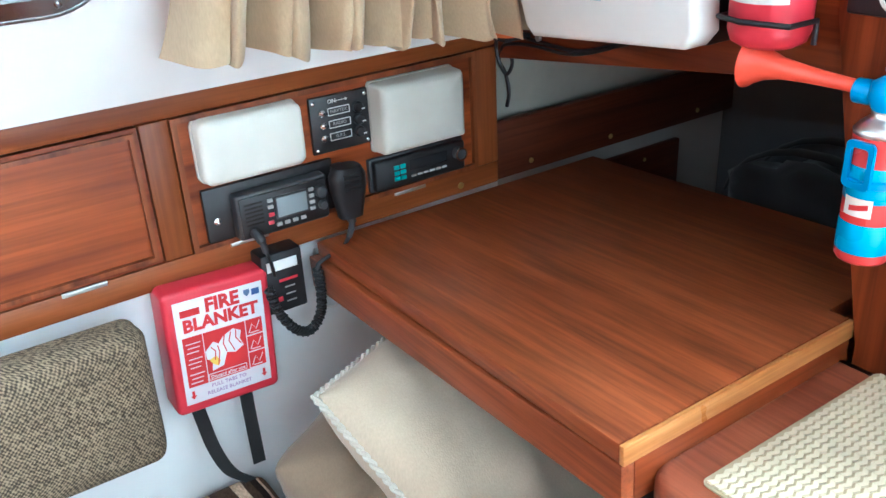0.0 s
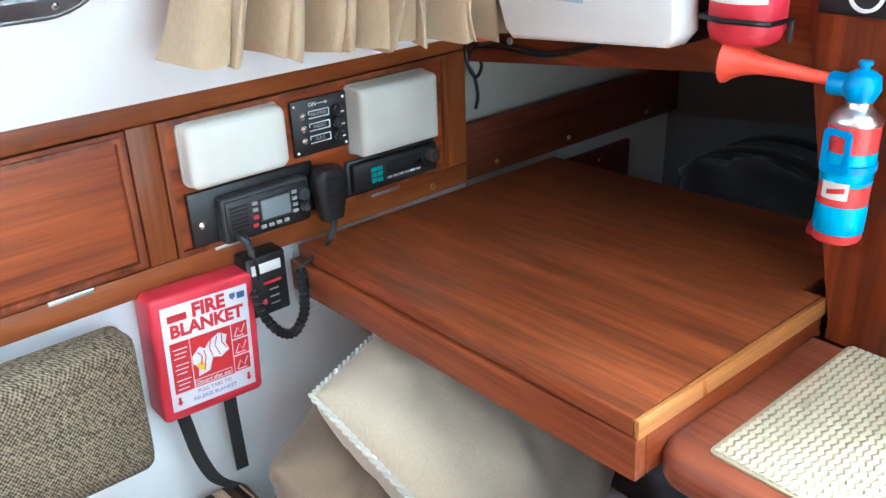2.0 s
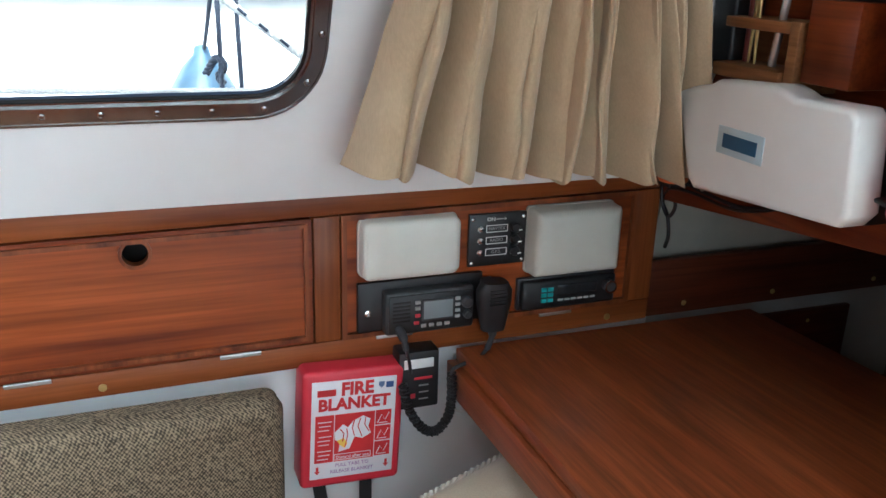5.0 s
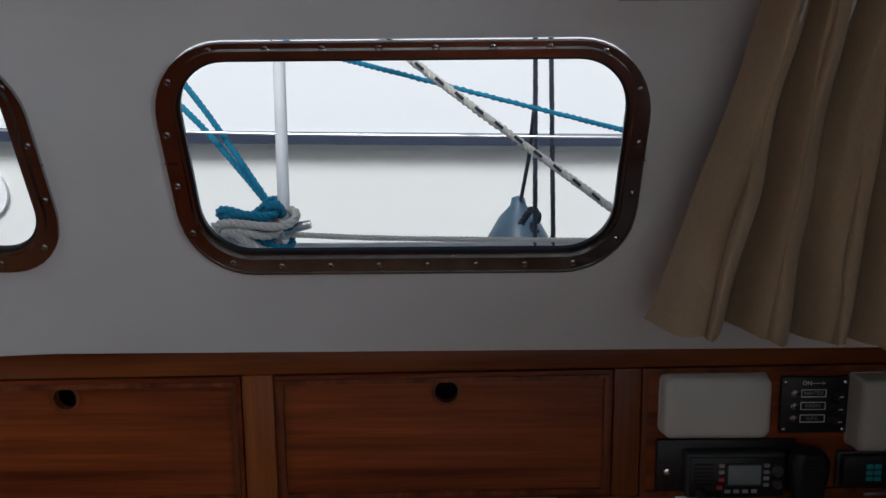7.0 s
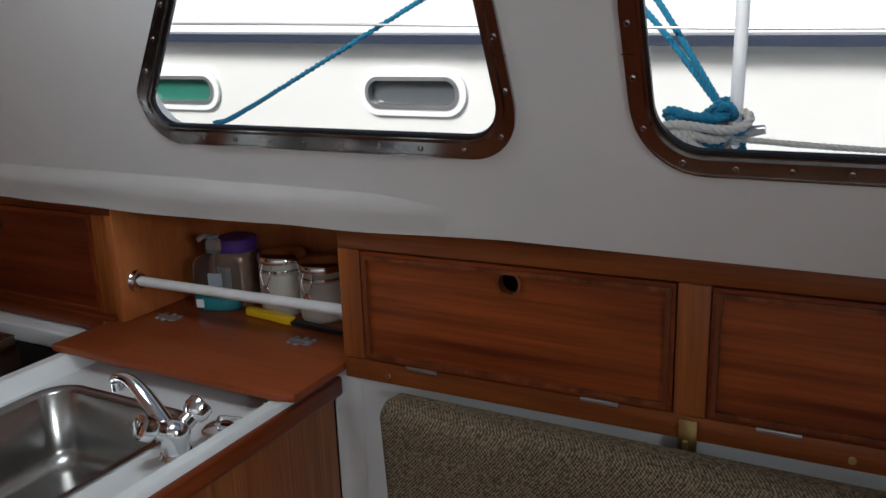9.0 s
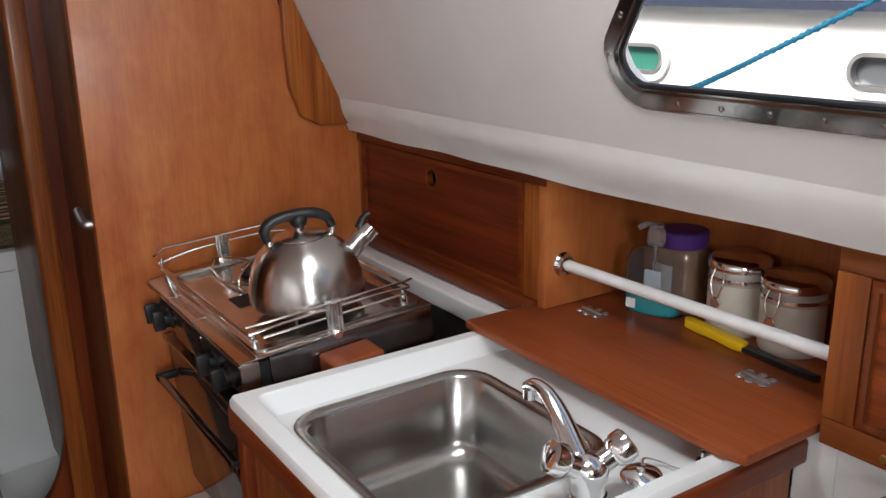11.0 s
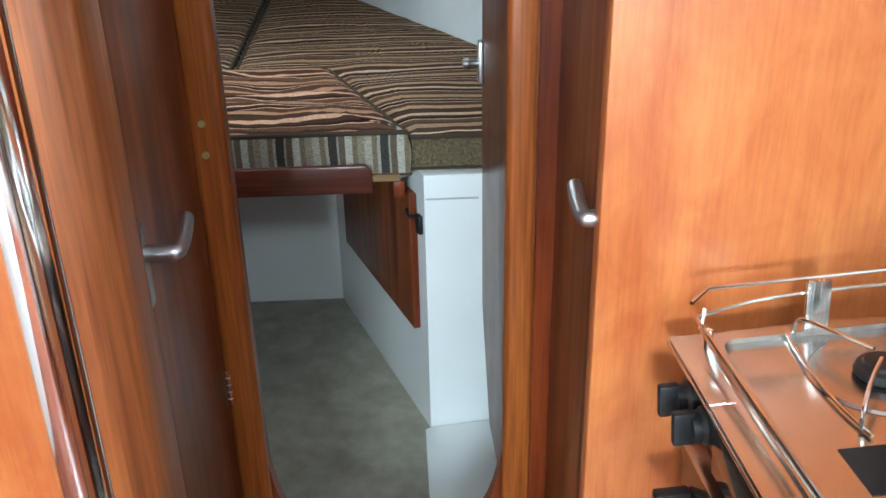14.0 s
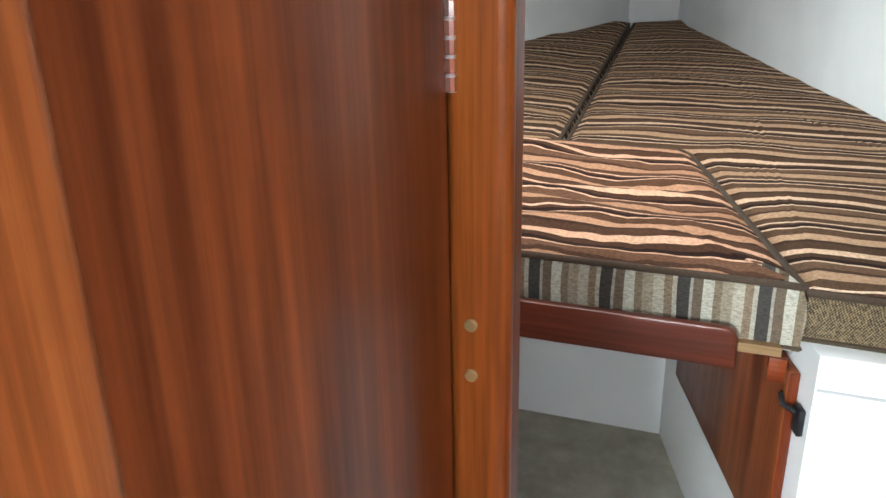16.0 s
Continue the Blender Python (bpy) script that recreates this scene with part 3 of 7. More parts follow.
# ---- radio panel ----
radio_panel = thing("radio_panel", (0.545, 0.0, 0.957), "mahogany instrument panel with a beaded edge", "panel")
part("board", sheer(box(0.291, 0.798, 0.003, 0.018, 0.9585, 1.1585)), DOORWOOD_X, radio_panel)
RP_O = [(0.290, 0.958), (0.799, 0.958), (0.799, 1.159), (0.290, 1.159)]
RP_I = [(0.298, 0.966), (0.791, 0.966), (0.791, 1.151), (0.298, 1.151)]
part("bead", sheer(ring(RP_O, RP_I, "y", -0.005, 0.004)), DOORWOOD, radio_panel)
for hx in (0.375, 0.66):
    part("hinge", sheer(box(hx - 0.03, hx + 0.03, -0.003, 0.0005, 0.951, 0.957, 0.0007)), DULLMETAL, radio_panel, "thin metal strip hinge")


def cover(name, x0, x1, z0, z1, depth, r, mat, label):
    """A hollow plastic sun cover clipped over an instrument."""
    th = thing(name, ((x0 + x1) / 2, 0, z0), label, "cover")
    bm = bmesh.new()
    rows = []
    for inset, y in ((0.0, 0.002), (0.001, -depth * 0.75), (0.004, -depth * 0.93), (0.010, -depth), (0.03, -depth - 0.001)):
        rows.append([bm.verts.new((u, y, v)) for u, v in rounded(x0 + inset, x1 - inset, z0 + inset, z1 - inset, max(0.004, r - inset * 0.5), 6)])
    for p, q in zip(rows, rows[1:]):
        for i in range(len(p)):
            bm.faces.new((p[i], p[(i + 1) % len(p)], q[(i + 1) % len(p)], q[i]))
    bm.faces.new(rows[-1])
    part("shell", bm, mat, th, smooth=50)
    part("rim", ring(rounded(x0 - 0.0012, x1 + 0.0012, z0 - 0.0012, z1 + 0.0012, r, 6), rounded(x0 + 0.001, x1 - 0.001, z0 + 0.001, z1 - 0.001, r, 6), "y", -0.004, 0.002), mat, th)
    return th


cover("instrument_cover", 0.316, 0.474, 1.071, 1.166, 0.030, 0.014, CREAMPLASTIC, "white plastic sun cover over an instrument")
cover("instrument_cover", 0.596, 0.752, 1.053, 1.164, 0.042, 0.006, GREYPLASTIC, "square pale grey plastic instrument cover")

LEGEND = plain("white_legend", (0.75, 0.75, 0.73), 0.6)
GREYLEGEND = plain("grey_legend", (0.30, 0.30, 0.29), 0.6)
FACING = Matrix(((1, 0, 0, 0), (0, 0, -1, 0), (0, 1, 0, 0), (0, 0, 0, 1)))


def front_text(text, x, y, z, size, squeeze=1.0, bold=0.0):
    return lettering(text, size, Matrix.Translation((x, y, z)) @ FACING, 0.0004, squeeze, bold)


sw = thing("switch_panel", (0.545, 0.0, 1.072), "black fused switch panel with three toggles", "switch panel")
part("plate", box(0.495, 0.594, -0.004, 0.003, 1.071, 1.158, 0.0015), BLACK, sw)
for sx, sz in ((0.501, 1.077), (0.588, 1.077), (0.501, 1.150), (0.588, 1.150)):
    screw(sx, -0.004, sz, 0.003, sw)
part("legend", join(front_text("ON", 0.532, -0.0045, 1.1485, 0.009), tube([(0.540, -0.0045, 1.1485), (0.558, -0.0045, 1.1485)], 0.0005, 6),
                    tube([(0.555, -0.0045, 1.1505), (0.5585, -0.0045, 1.1485), (0.555, -0.0045, 1.1465)], 0.0005, 6)), LEGEND, sw, "white ON lettering with an arrow")
for word, z in (("NAVTEX", 1.133), ("RADIO", 1.1135), ("G.P.S.", 1.094)):
    o = rounded(0.524, 0.561, z - 0.006, z + 0.006, 0.001, 2)
    i = rounded(0.525, 0.560, z - 0.005, z + 0.005, 0.0008, 2)
    plate = part("label_frame", ring(o, i, "y", -0.0052, -0.003), LEGEND, sw, "white framed name plate")
    part("name", front_text(word, 0.5425, -0.0045, z, 0.0075), GREYLEGEND, plate)
    tog = part("toggle", join(lathe([(0, 0), (0.0055, 0), (0.0055, -0.002), (0.0035, -0.004), (0, -0.004)], (0.514, -0.004, z), 14, "y"),
                              tube([(0.514, -0.006, z), (0.517, -0.016, z + 0.002)], [0.0016, 0.0024], 8)), CHROME, sw, "chrome toggle switch")
    fuse = part("fuse_cap", disc((0.5735, -0.004, z), 0.0085, -0.009, "y", 20), BLACK, sw)
    part("fuse_slot", box(0.577, 0.583, -0.0132, -0.0128, z - 0.004, z - 0.002), LEGEND, fuse, "white mark on the fuse cap")

vhf = thing("vhf_radio", (0.41, 0.0, 0.978), "black marine radio with a grey screen on a bracket plate", "radio")
part("bracket_plate", box(0.314, 0.521, -0.006, 0.003, 0.980, 1.062, 0.002), BLACK, vhf)
part("body", box(0.352, 0.498, -0.030, -0.005, 0.980, 1.050, 0.005, 3), DARKGREY, vhf)
part("face", box(0.356, 0.494, -0.0335, -0.029, 0.984, 1.046, 0.002), BLACK, vhf)
SCREEN = plain("grey_lcd", (0.21, 0.24, 0.25), 0.22, 0, 0.03, 8.0)
scr = part("screen", box(0.411, 0.460, -0.0355, -0.033, 1.004, 1.035, 0.001), SCREEN, vhf, "grey liquid crystal screen")
part("screen_frame", ring(rounded(0.409, 0.462, 1.002, 1.037, 0.002, 3), rounded(0.4115, 0.4595, 1.0045, 1.0345, 0.001, 3), "y", -0.0362, -0.033), DARKGREY, scr)
for k in range(6):
    part("speaker_slot", box(0.362, 0.390, -0.0345, -0.0325, 1.003 + k * 0.0062, 1.0055 + k * 0.0062), SHADOWGAP, vhf)
for x, z, m in ((0.402, 1.034, GREYLEGEND), (0.402, 1.024, GREYLEGEND), (0.402, 1.012, RED), (0.468, 1.034, GREYLEGEND), (0.468, 1.024, GREYLEGEND), (0.468, 1.014, GREYLEGEND), (0.468, 1.004, GREYLEGEND),
                (0.400, 1.000, RED), (0.412, 0.994, GREYLEGEND), (0.425, 0.994, GREYLEGEND), (0.438, 0.994, GREYLEGEND), (0.451, 0.994, GREYLEGEND)):
    part("button", box(x - 0.0042, x + 0.0042, -0.0365, -0.033, z - 0.0028, z + 0.0028, 0.001), m, vhf)
part("knob", disc((0.482, -0.033, 1.028), 0.0095, -0.012, "y", 24), DARKGREY, vhf)
part("knob", disc((0.484, -0.033, 1.006), 0.007, -0.010, "y", 24), DARKGREY, vhf)
screw(0.330, -0.006, 1.012, 0.006, vhf)
part("cable_boot", tube(smooth_path([(0.372, -0.033, 0.992), (0.374, -0.050, 0.986), (0.378, -0.054, 0.965)]), [0.007] * 8 + [0.005] * 5, 12), DARKGREY, vhf)
part("cable", tube(smooth_path([(0.378, -0.054, 0.966), (0.384, -0.050, 0.945), (0.392, -0.035, 0.915)]), 0.0028, 8), BLACK, vhf)

mic = thing("hand_microphone", (0.525, -0.03, 0.95), "black fist microphone hung on a clip", "microphone")


def mic_body(u, v):
    """A hand microphone that narrows downwards."""
    a = 2 * math.pi * u
    w = 0.029 * (0.66 + 0.34 * min(1.0, v * 1.7)) * (1 - 0.30 * max(0, v - 0.84) / 0.16)
    d = 0.017 * (0.75 + 0.25 * v)
    c, s = math.cos(a), math.sin(a)
    return (0.527 + w * math.copysign(abs(c) ** 0.6, c), -0.040 + d * math.copysign(abs(s) ** 0.7, s), 0.976 + 0.082 * v)


mb = grid_sheet(mic_body, 32, 12)
bmesh.ops.holes_fill(mb, edges=[e for e in mb.edges if e.is_boundary], sides=0)
bmesh.ops.remove_doubles(mb, verts=mb.verts, dist=0.0002)
body_part = part("body", mb, BLACK, mic, smooth=60)
for k in range(5):
    part("grille_slot", box(0.513, 0.541, -0.0585, -0.0562, 1.022 + k * 0.006, 1.0245 + k * 0.006), BLACK, body_part)
part("clip", box(0.516, 0.538, -0.026, 0.0, 1.030, 1.052, 0.003), BLACK, mic)
part("strain_relief", tube(smooth_path([(0.527, -0.042, 0.980), (0.525, -0.044, 0.962), (0.518, -0.044, 0.944)]), [0.007] * 5 + [0.005] * 8, 10), DARKGREY, mic)
part("straight_cord", tube(smooth_path([(0.518, -0.044, 0.944), (0.500, -0.050, 0.932), (0.472, -0.052, 0.926), (0.458, -0.05, 0.918), (0.455, -0.05, 0.905)]), 0.0032, 8), BLACK, mic)


def coiled(points, turns, r, wire):
    """A coiled telephone cord round a line."""
    line = smooth_path(points, 40)
    n = len(line)
    out = []
    for i in range(n):
        d = (line[min(i + 1, n - 1)] - line[max(i - 1, 0)]).normalized()
        s = d.cross(Vector((0, 1, 0))).normalized()
        u = s.cross(d)
        a = 2 * math.pi * turns * i / n
        out.append(line[i] + (s * math.cos(a) + u * math.sin(a)) * r)
    return tube(out, wire, 6)


part("coiled_cord", coiled([(0.456, -0.050, 0.912), (0.457, -0.050, 0.87), (0.452, -0.050, 0.835), (0.432, -0.050, 0.812), (0.408, -0.050, 0.822),
                            (0.385, -0.050, 0.86), (0.374, -0.050, 0.905)], 44, 0.0065, 0.0024), BLACK, mic)

alarm = thing("gas_alarm", (0.418, 0.0, 0.845), "black gas alarm box with a red button", "alarm")
part("case", box(0.373, 0.440, -0.036, 0.0215, 0.850, 0.950, 0.004, 2), BLACK, alarm)
part("maker_plate", box(0.381, 0.430, -0.0375, -0.0355, 0.922, 0.938, 0.0005), LEGEND, alarm, "white maker's mark")
part("red_bar", box(0.398, 0.428, -0.0372, -0.0355, 0.902, 0.906), RED, alarm)
part("button", box(0.392, 0.400, -0.0385, -0.0355, 0.870, 0.878, 0.001), RED, alarm)
for z in (0.890, 0.878, 0.866):
    part("legend_bar", box(0.406, 0.422, -0.0370, -0.0355, z, z + 0.0022), GREYLEGEND, alarm)

stereo = thing("car_stereo", (0.672, 0.0, 0.985), "black car stereo with turquoise keys", "stereo")
part("sleeve", box(0.584, 0.766, -0.006, 0.003, 0.986, 1.042, 0.002), DARKGREY, stereo)
part("face", box(0.588, 0.762, -0.018, -0.004, 0.989, 1.039, 0.004, 3), BLACK, stereo)
part("display", box(0.652, 0.725, -0.0195, -0.0175, 1.012, 1.030, 0.001), plain("dark_display", (0.02, 0.022, 0.025), 0.12), stereo)
TURQ = plain("turquoise_keys", (0.03, 0.30, 0.30), 0.4)
for r in range(3):
    for c in range(2):
        part("key", box(0.622 + c * 0.012, 0.632 + c * 0.012, -0.0205, -0.0175, 1.001 + r * 0.0095, 1.008 + r * 0.0095, 0.0008), TURQ, stereo, "turquoise key")
for k in range(6):
    part("key", box(0.654 + k * 0.012, 0.663 + k * 0.012, -0.0202, -0.0175, 1.001, 1.0045, 0.0005), GREYLEGEND, stereo)
kn = part("volume_knob", disc((0.746, -0.018, 1.021), 0.0105, -0.013, "y", 28), DARKGREY, stereo)
part("knob_ring", ring([(0.746 + 0.0112 * math.cos(a * 0.2618), 1.021 + 0.0112 * math.sin(a * 0.2618)) for a in range(24)],
                       [(0.746 + 0.0088 * math.cos(a * 0.2618), 1.021 + 0.0088 * math.sin(a * 0.2618)) for a in range(24)], "y", -0.032, -0.029), CHROME, kn)

INSTRUMENT_DROP = 0.006
for ob_ in [o for o in scene.objects if o.parent is None and o.name.split(".")[0] in ("instrument_cover", "switch_panel", "vhf_radio", "hand_microphone", "car_stereo", "gas_alarm")]:
    ob_.location.z -= INSTRUMENT_DROP

# ---- fire blanket ----
fb = thing("fire_blanket", (0.283, 0.02, 0.735), "red wall-hung fire blanket case with black pull tapes", "fire blanket")
part("case", prism(rounded(0.203, 0.365, 0.735, 0.938, 0.010, 5), "y", -0.038, 0.020, 0.007, 3), RED, fb)
STICKER = plain("white_sticker", (0.70, 0.71, 0.74), 0.4, 0, 0.02)
PRINT_RED = plain("red_print", (0.52, 0.02, 0.025), 0.45, 0, 0.05)
lab = part("label_sheet", box(0.2175, 0.352, -0.0392, -0.0375, 0.752, 0.922, 0.0003), STICKER, fb, "white printed label")
part("title", join(front_text("FIRE", 0.289, -0.0395, 0.906, 0.030, 0.95, 0.0012), front_text("BLANKET", 0.285, -0.0395, 0.881, 0.0275, 0.98, 0.0011)), PRINT_RED, lab)
part("mark", box(0.226, 0.255, -0.0398, -0.039, 0.897, 0.908), PRINT_RED, lab, "red and white maker's mark")
part("shield_mark", prism([(0.323, 0.914), (0.332, 0.914), (0.332, 0.908), (0.3275, 0.903), (0.323, 0.908)], "y", -0.0398, -0.039), plain("slate_print", (0.10, 0.16, 0.30), 0.5), lab)
part("approval_mark", box(0.335, 0.347, -0.0398, -0.039, 0.903, 0.913), plain("blue_print", (0.04, 0.09, 0.25), 0.5), lab, "small blue approval mark")
part("red_column", box(0.224, 0.2535, -0.0397, -0.039, 0.781, 0.864), PRINT_RED, lab)
part("red_field", box(0.2550, 0.319, -0.0397, -0.039, 0.781, 0.864), PRINT_RED, lab)
for k in range(3):
    sq = part("red_picture", box(0.3205, 0.346, -0.0397, -0.039, 0.7825 + k * 0.028, 0.808 + k * 0.028), PRINT_RED, lab)
    part("picture_lines", join(tube([(0.324, -0.0399, 0.786 + k * 0.028), (0.330, -0.0399, 0.800 + k * 0.028), (0.336, -0.0399, 0.790 + k * 0.028), (0.342, -0.0399, 0.803 + k * 0.028)], 0.0008, 5),
                               box(0.326, 0.340, -0.0401, -0.0397, 0.785 + k * 0.028, 0.7863 + k * 0.028)), STICKER, sq)
part("drawing", join(prism([(0.255, 0.833), (0.268, 0.846), (0.276, 0.840), (0.284, 0.850), (0.300, 0.858), (0.312, 0.851), (0.309, 0.838), (0.314, 0.826), (0.300, 0.818), (0.287, 0.822),
                            (0.280, 0.802), (0.262, 0.798), (0.264, 0.815), (0.256, 0.820)], "y", -0.0402, -0.0396)), STICKER, lab, "white line drawing of a blanket")
part("yellow_print", prism([(0.259, 0.818), (0.270, 0.822), (0.276, 0.812), (0.272, 0.804), (0.264, 0.810)], "y", -0.0405, -0.0401), plain("yellow_print", (0.75, 0.55, 0.08), 0.5), lab)
part("drawing_lines", join(*[tube([(x0_, -0.0404, z0_), (x1_, -0.0404, z1_), (x2_, -0.0404, z2_)], 0.0009, 5) for x0_, z0_, x1_, z1_, x2_, z2_ in (
    (0.286, 0.852, 0.283, 0.838, 0.287, 0.824), (0.296, 0.854, 0.292, 0.840, 0.299, 0.822), (0.304, 0.855, 0.303, 0.842, 0.310, 0.830), (0.264, 0.838, 0.270, 0.830, 0.268, 0.816), (0.274, 0.838, 0.276, 0.826, 0.272, 0.806))]), PRINT_RED, lab)
part("notice", front_text("Discard after use", 0.285, -0.0402, 0.788, 0.0078), STICKER, lab)
part("notice_frame", ring(rounded(0.255, 0.315, 0.783, 0.794, 0.001, 2), rounded(0.256, 0.314, 0.784, 0.793, 0.001, 2), "y", -0.0401, -0.0397), STICKER, lab)
part("pull_notice", join(front_text("PULL TABS TO", 0.285, -0.0395, 0.7735, 0.0085), front_text("RELEASE BLANKET", 0.285, -0.0395, 0.7625, 0.0085)), plain("faded_print", (0.32, 0.22, 0.42), 0.5), lab)
for ax in (0.229, 0.341):
    part("arrow", prism([(ax - 0.002, 0.774), (ax + 0.002, 0.774), (ax + 0.002, 0.766), (ax + 0.0045, 0.766), (ax, 0.760), (ax - 0.0045, 0.766), (ax - 0.002, 0.766)], "y", -0.0398, -0.039), PRINT_RED, lab)
for k in range(9):
    part("print_line", box(0.228 + 0.002 * (k % 2), 0.250 - 0.002 * (k % 3), -0.0400, -0.0396, 0.852 - k * 0.0072 - 0.004 * (k // 3), 0.8535 - k * 0.0072 - 0.004 * (k // 3)), STICKER, lab)
WEBBING = cloth("black_webbing", (0.012, 0.012, 0.013), 700)


def strap(points, width):
    line = smooth_path(points, 8)
    n = len(line) - 1

    def f(u, v):
        i = min(n, int(round(u * n)))
        return line[i] + Vector(((v - 0.5) * width, 0, 0))
    return grid_sheet(f, n, 2, 0.0015)


part("pull_tape", strap([(0.235, -0.02, 0.742), (0.240, -0.024, 0.71), (0.250, -0.030, 0.655), (0.268, -0.038, 0.608), (0.296, -0.050, 0.585)], 0.021), WEBBING, fb)
part("pull_tape", strap([(0.315, -0.018, 0.742), (0.316, -0.020, 0.70), (0.320, -0.022, 0.63), (0.322, -0.024, 0.592)], 0.021), WEBBING, fb)
fb.rotation_euler.y = radians(2.6)
fb.location += Vector((0.008, 0, -0.008))

# ---- settee ----
TWEED = tweed("brown_tweed", (0.040, 0.029, 0.018), (0.30, 0.225, 0.14), 0.0058)
BERTH = [(0.0, (0.030, 0.016, 0.012)), (0.045, (0.50, 0.36, 0.25)), (0.065, (0.105, 0.060, 0.034)), (0.17, (0.33, 0.215, 0.135)), (0.27, (0.055, 0.030, 0.020)), (0.31, (0.085, 0.048, 0.028)), (0.42, (0.48, 0.34, 0.235)),
         (0.50, (0.075, 0.042, 0.025)), (0.56, (0.026, 0.014, 0.011)), (0.61, (0.50, 0.37, 0.26)), (0.63, (0.15, 0.088, 0.052)), (0.72, (0.075, 0.042, 0.027)), (0.76, (0.30, 0.195, 0.12)), (0.87, (0.10, 0.058, 0.033)), (0.95, (0.52, 0.39, 0.28)), (0.97, (0.09, 0.05, 0.03))]
BERTH = [(p_, tuple(c_ * (1.28 if rgb_[0] > 0.25 else 0.85) for c_ in rgb_)) for p_, rgb_ in BERTH]
STRIPED = stripes("striped_cover", "x", 0.245, BERTH, cross=0.022)


def cushion(outline, z0, z1, r, puff, mat, name, parent=None, wrinkle=0.0, label="", category="", group="", tilt=None):
    """A piped foam cushion over an outline in plan: flat sides, rounded rims and a soft top."""
    bm = bmesh.new()
    n = len(outline)
    cx = sum(p[0] for p in outline) / n
    cy = sum(p[1] for p in outline) / n
    rows = []
    levels = [(0.0, z0 + 0.002), (0.0, z0 + r * 0.5), (-0.004, (z0 + z1) / 2), (0.0, z1 - r), (r * 0.3, z1 - r * 0.3), (r, z1)]
    for inset, z in levels:
        o = grown(outline, -inset)
        rows.append([bm.verts.new((u, v, z)) for u, v in o])
    for p, q in zip(rows, rows[1:]):
        for i in range(n):
            bm.faces.new((p[i], p[(i + 1) % n], q[(i + 1) % n], q[i]))
    bm.faces.new(rows[0])
    inner = grown(outline, -r)
    prev = rows[-1]
    steps = 14
    for k in range(1, steps + 1):
        f = k / (steps + 0.5)
        cur = []
        for (u, v) in inner:
            x, y = u + (cx - u) * f, v + (cy - v) * f
            z = z1 + puff * (1 - (1 - min(1, f * 1.6)) ** 2) + wrinkle * min(1.0, f * 5) * (noise.noise((x * 9, y * 3, z1)) + 0.5 * noise.noise((x * 19, y * 6, z1 + 4)))
            cur.append(bm.verts.new((x, y, z)))
        for i in range(n):
            bm.faces.new((prev[i], prev[(i + 1) % n], cur[(i + 1) % n], cur[i]))
        prev = cur
    bm.faces.new(prev)
    if tilt is not None:
        turned(bm, tilt)
    if parent is not None:
        return part(name, bm, mat, parent, label, 60)
    return solid(name, bm, mat, label, category, "", 60, group)


def dense(outline, step=0.03):
    out = []
    n = len(outline)
    for i in range(n):
        a, b = Vector(outline[i]), Vector(outline[(i + 1) % n])
        k = max(1, int((b - a).length / step))
        out += [tuple(a.lerp(b, j / k)) for j in range(k)]
    return out


# the backrest is a cushion stood on edge: modelled lying, then raised
BACK_M = Matrix.Translation((0, -0.006, 0.692)) @ Matrix.Rotation(radians(94), 4, "X")
settee = thing("settee", (-0.29, -0.29, 0.0), "settee with brown tweed backrest and striped seat cushion", "settee")
bo = dense(rounded(-0.775, 0.183, 0.0, 0.222, 0.022, 5), 0.03)
cushion(bo, 0.0, 0.062, 0.016, 0.006, TWEED, "backrest", settee, 0.002, "brown tweed backrest cushion", tilt=BACK_M)
cushion(dense(rounded(-0.88, 0.335, -0.56, 0.012, 0.03, 4), 0.04), 0.43, 0.545, 0.022, 0.012, STRIPED, "seat", settee, 0.004, "brown striped seat cushion")
part("front_panel", box(-0.92, 1.0, -0.575, -0.555, 0.0, 0.43, 0.004), WOOD_X, settee)
part("top_panel", box(-0.92, 1.5, -0.555, 0.02, 0.405, 0.4295, 0.003), GELCOAT, settee)


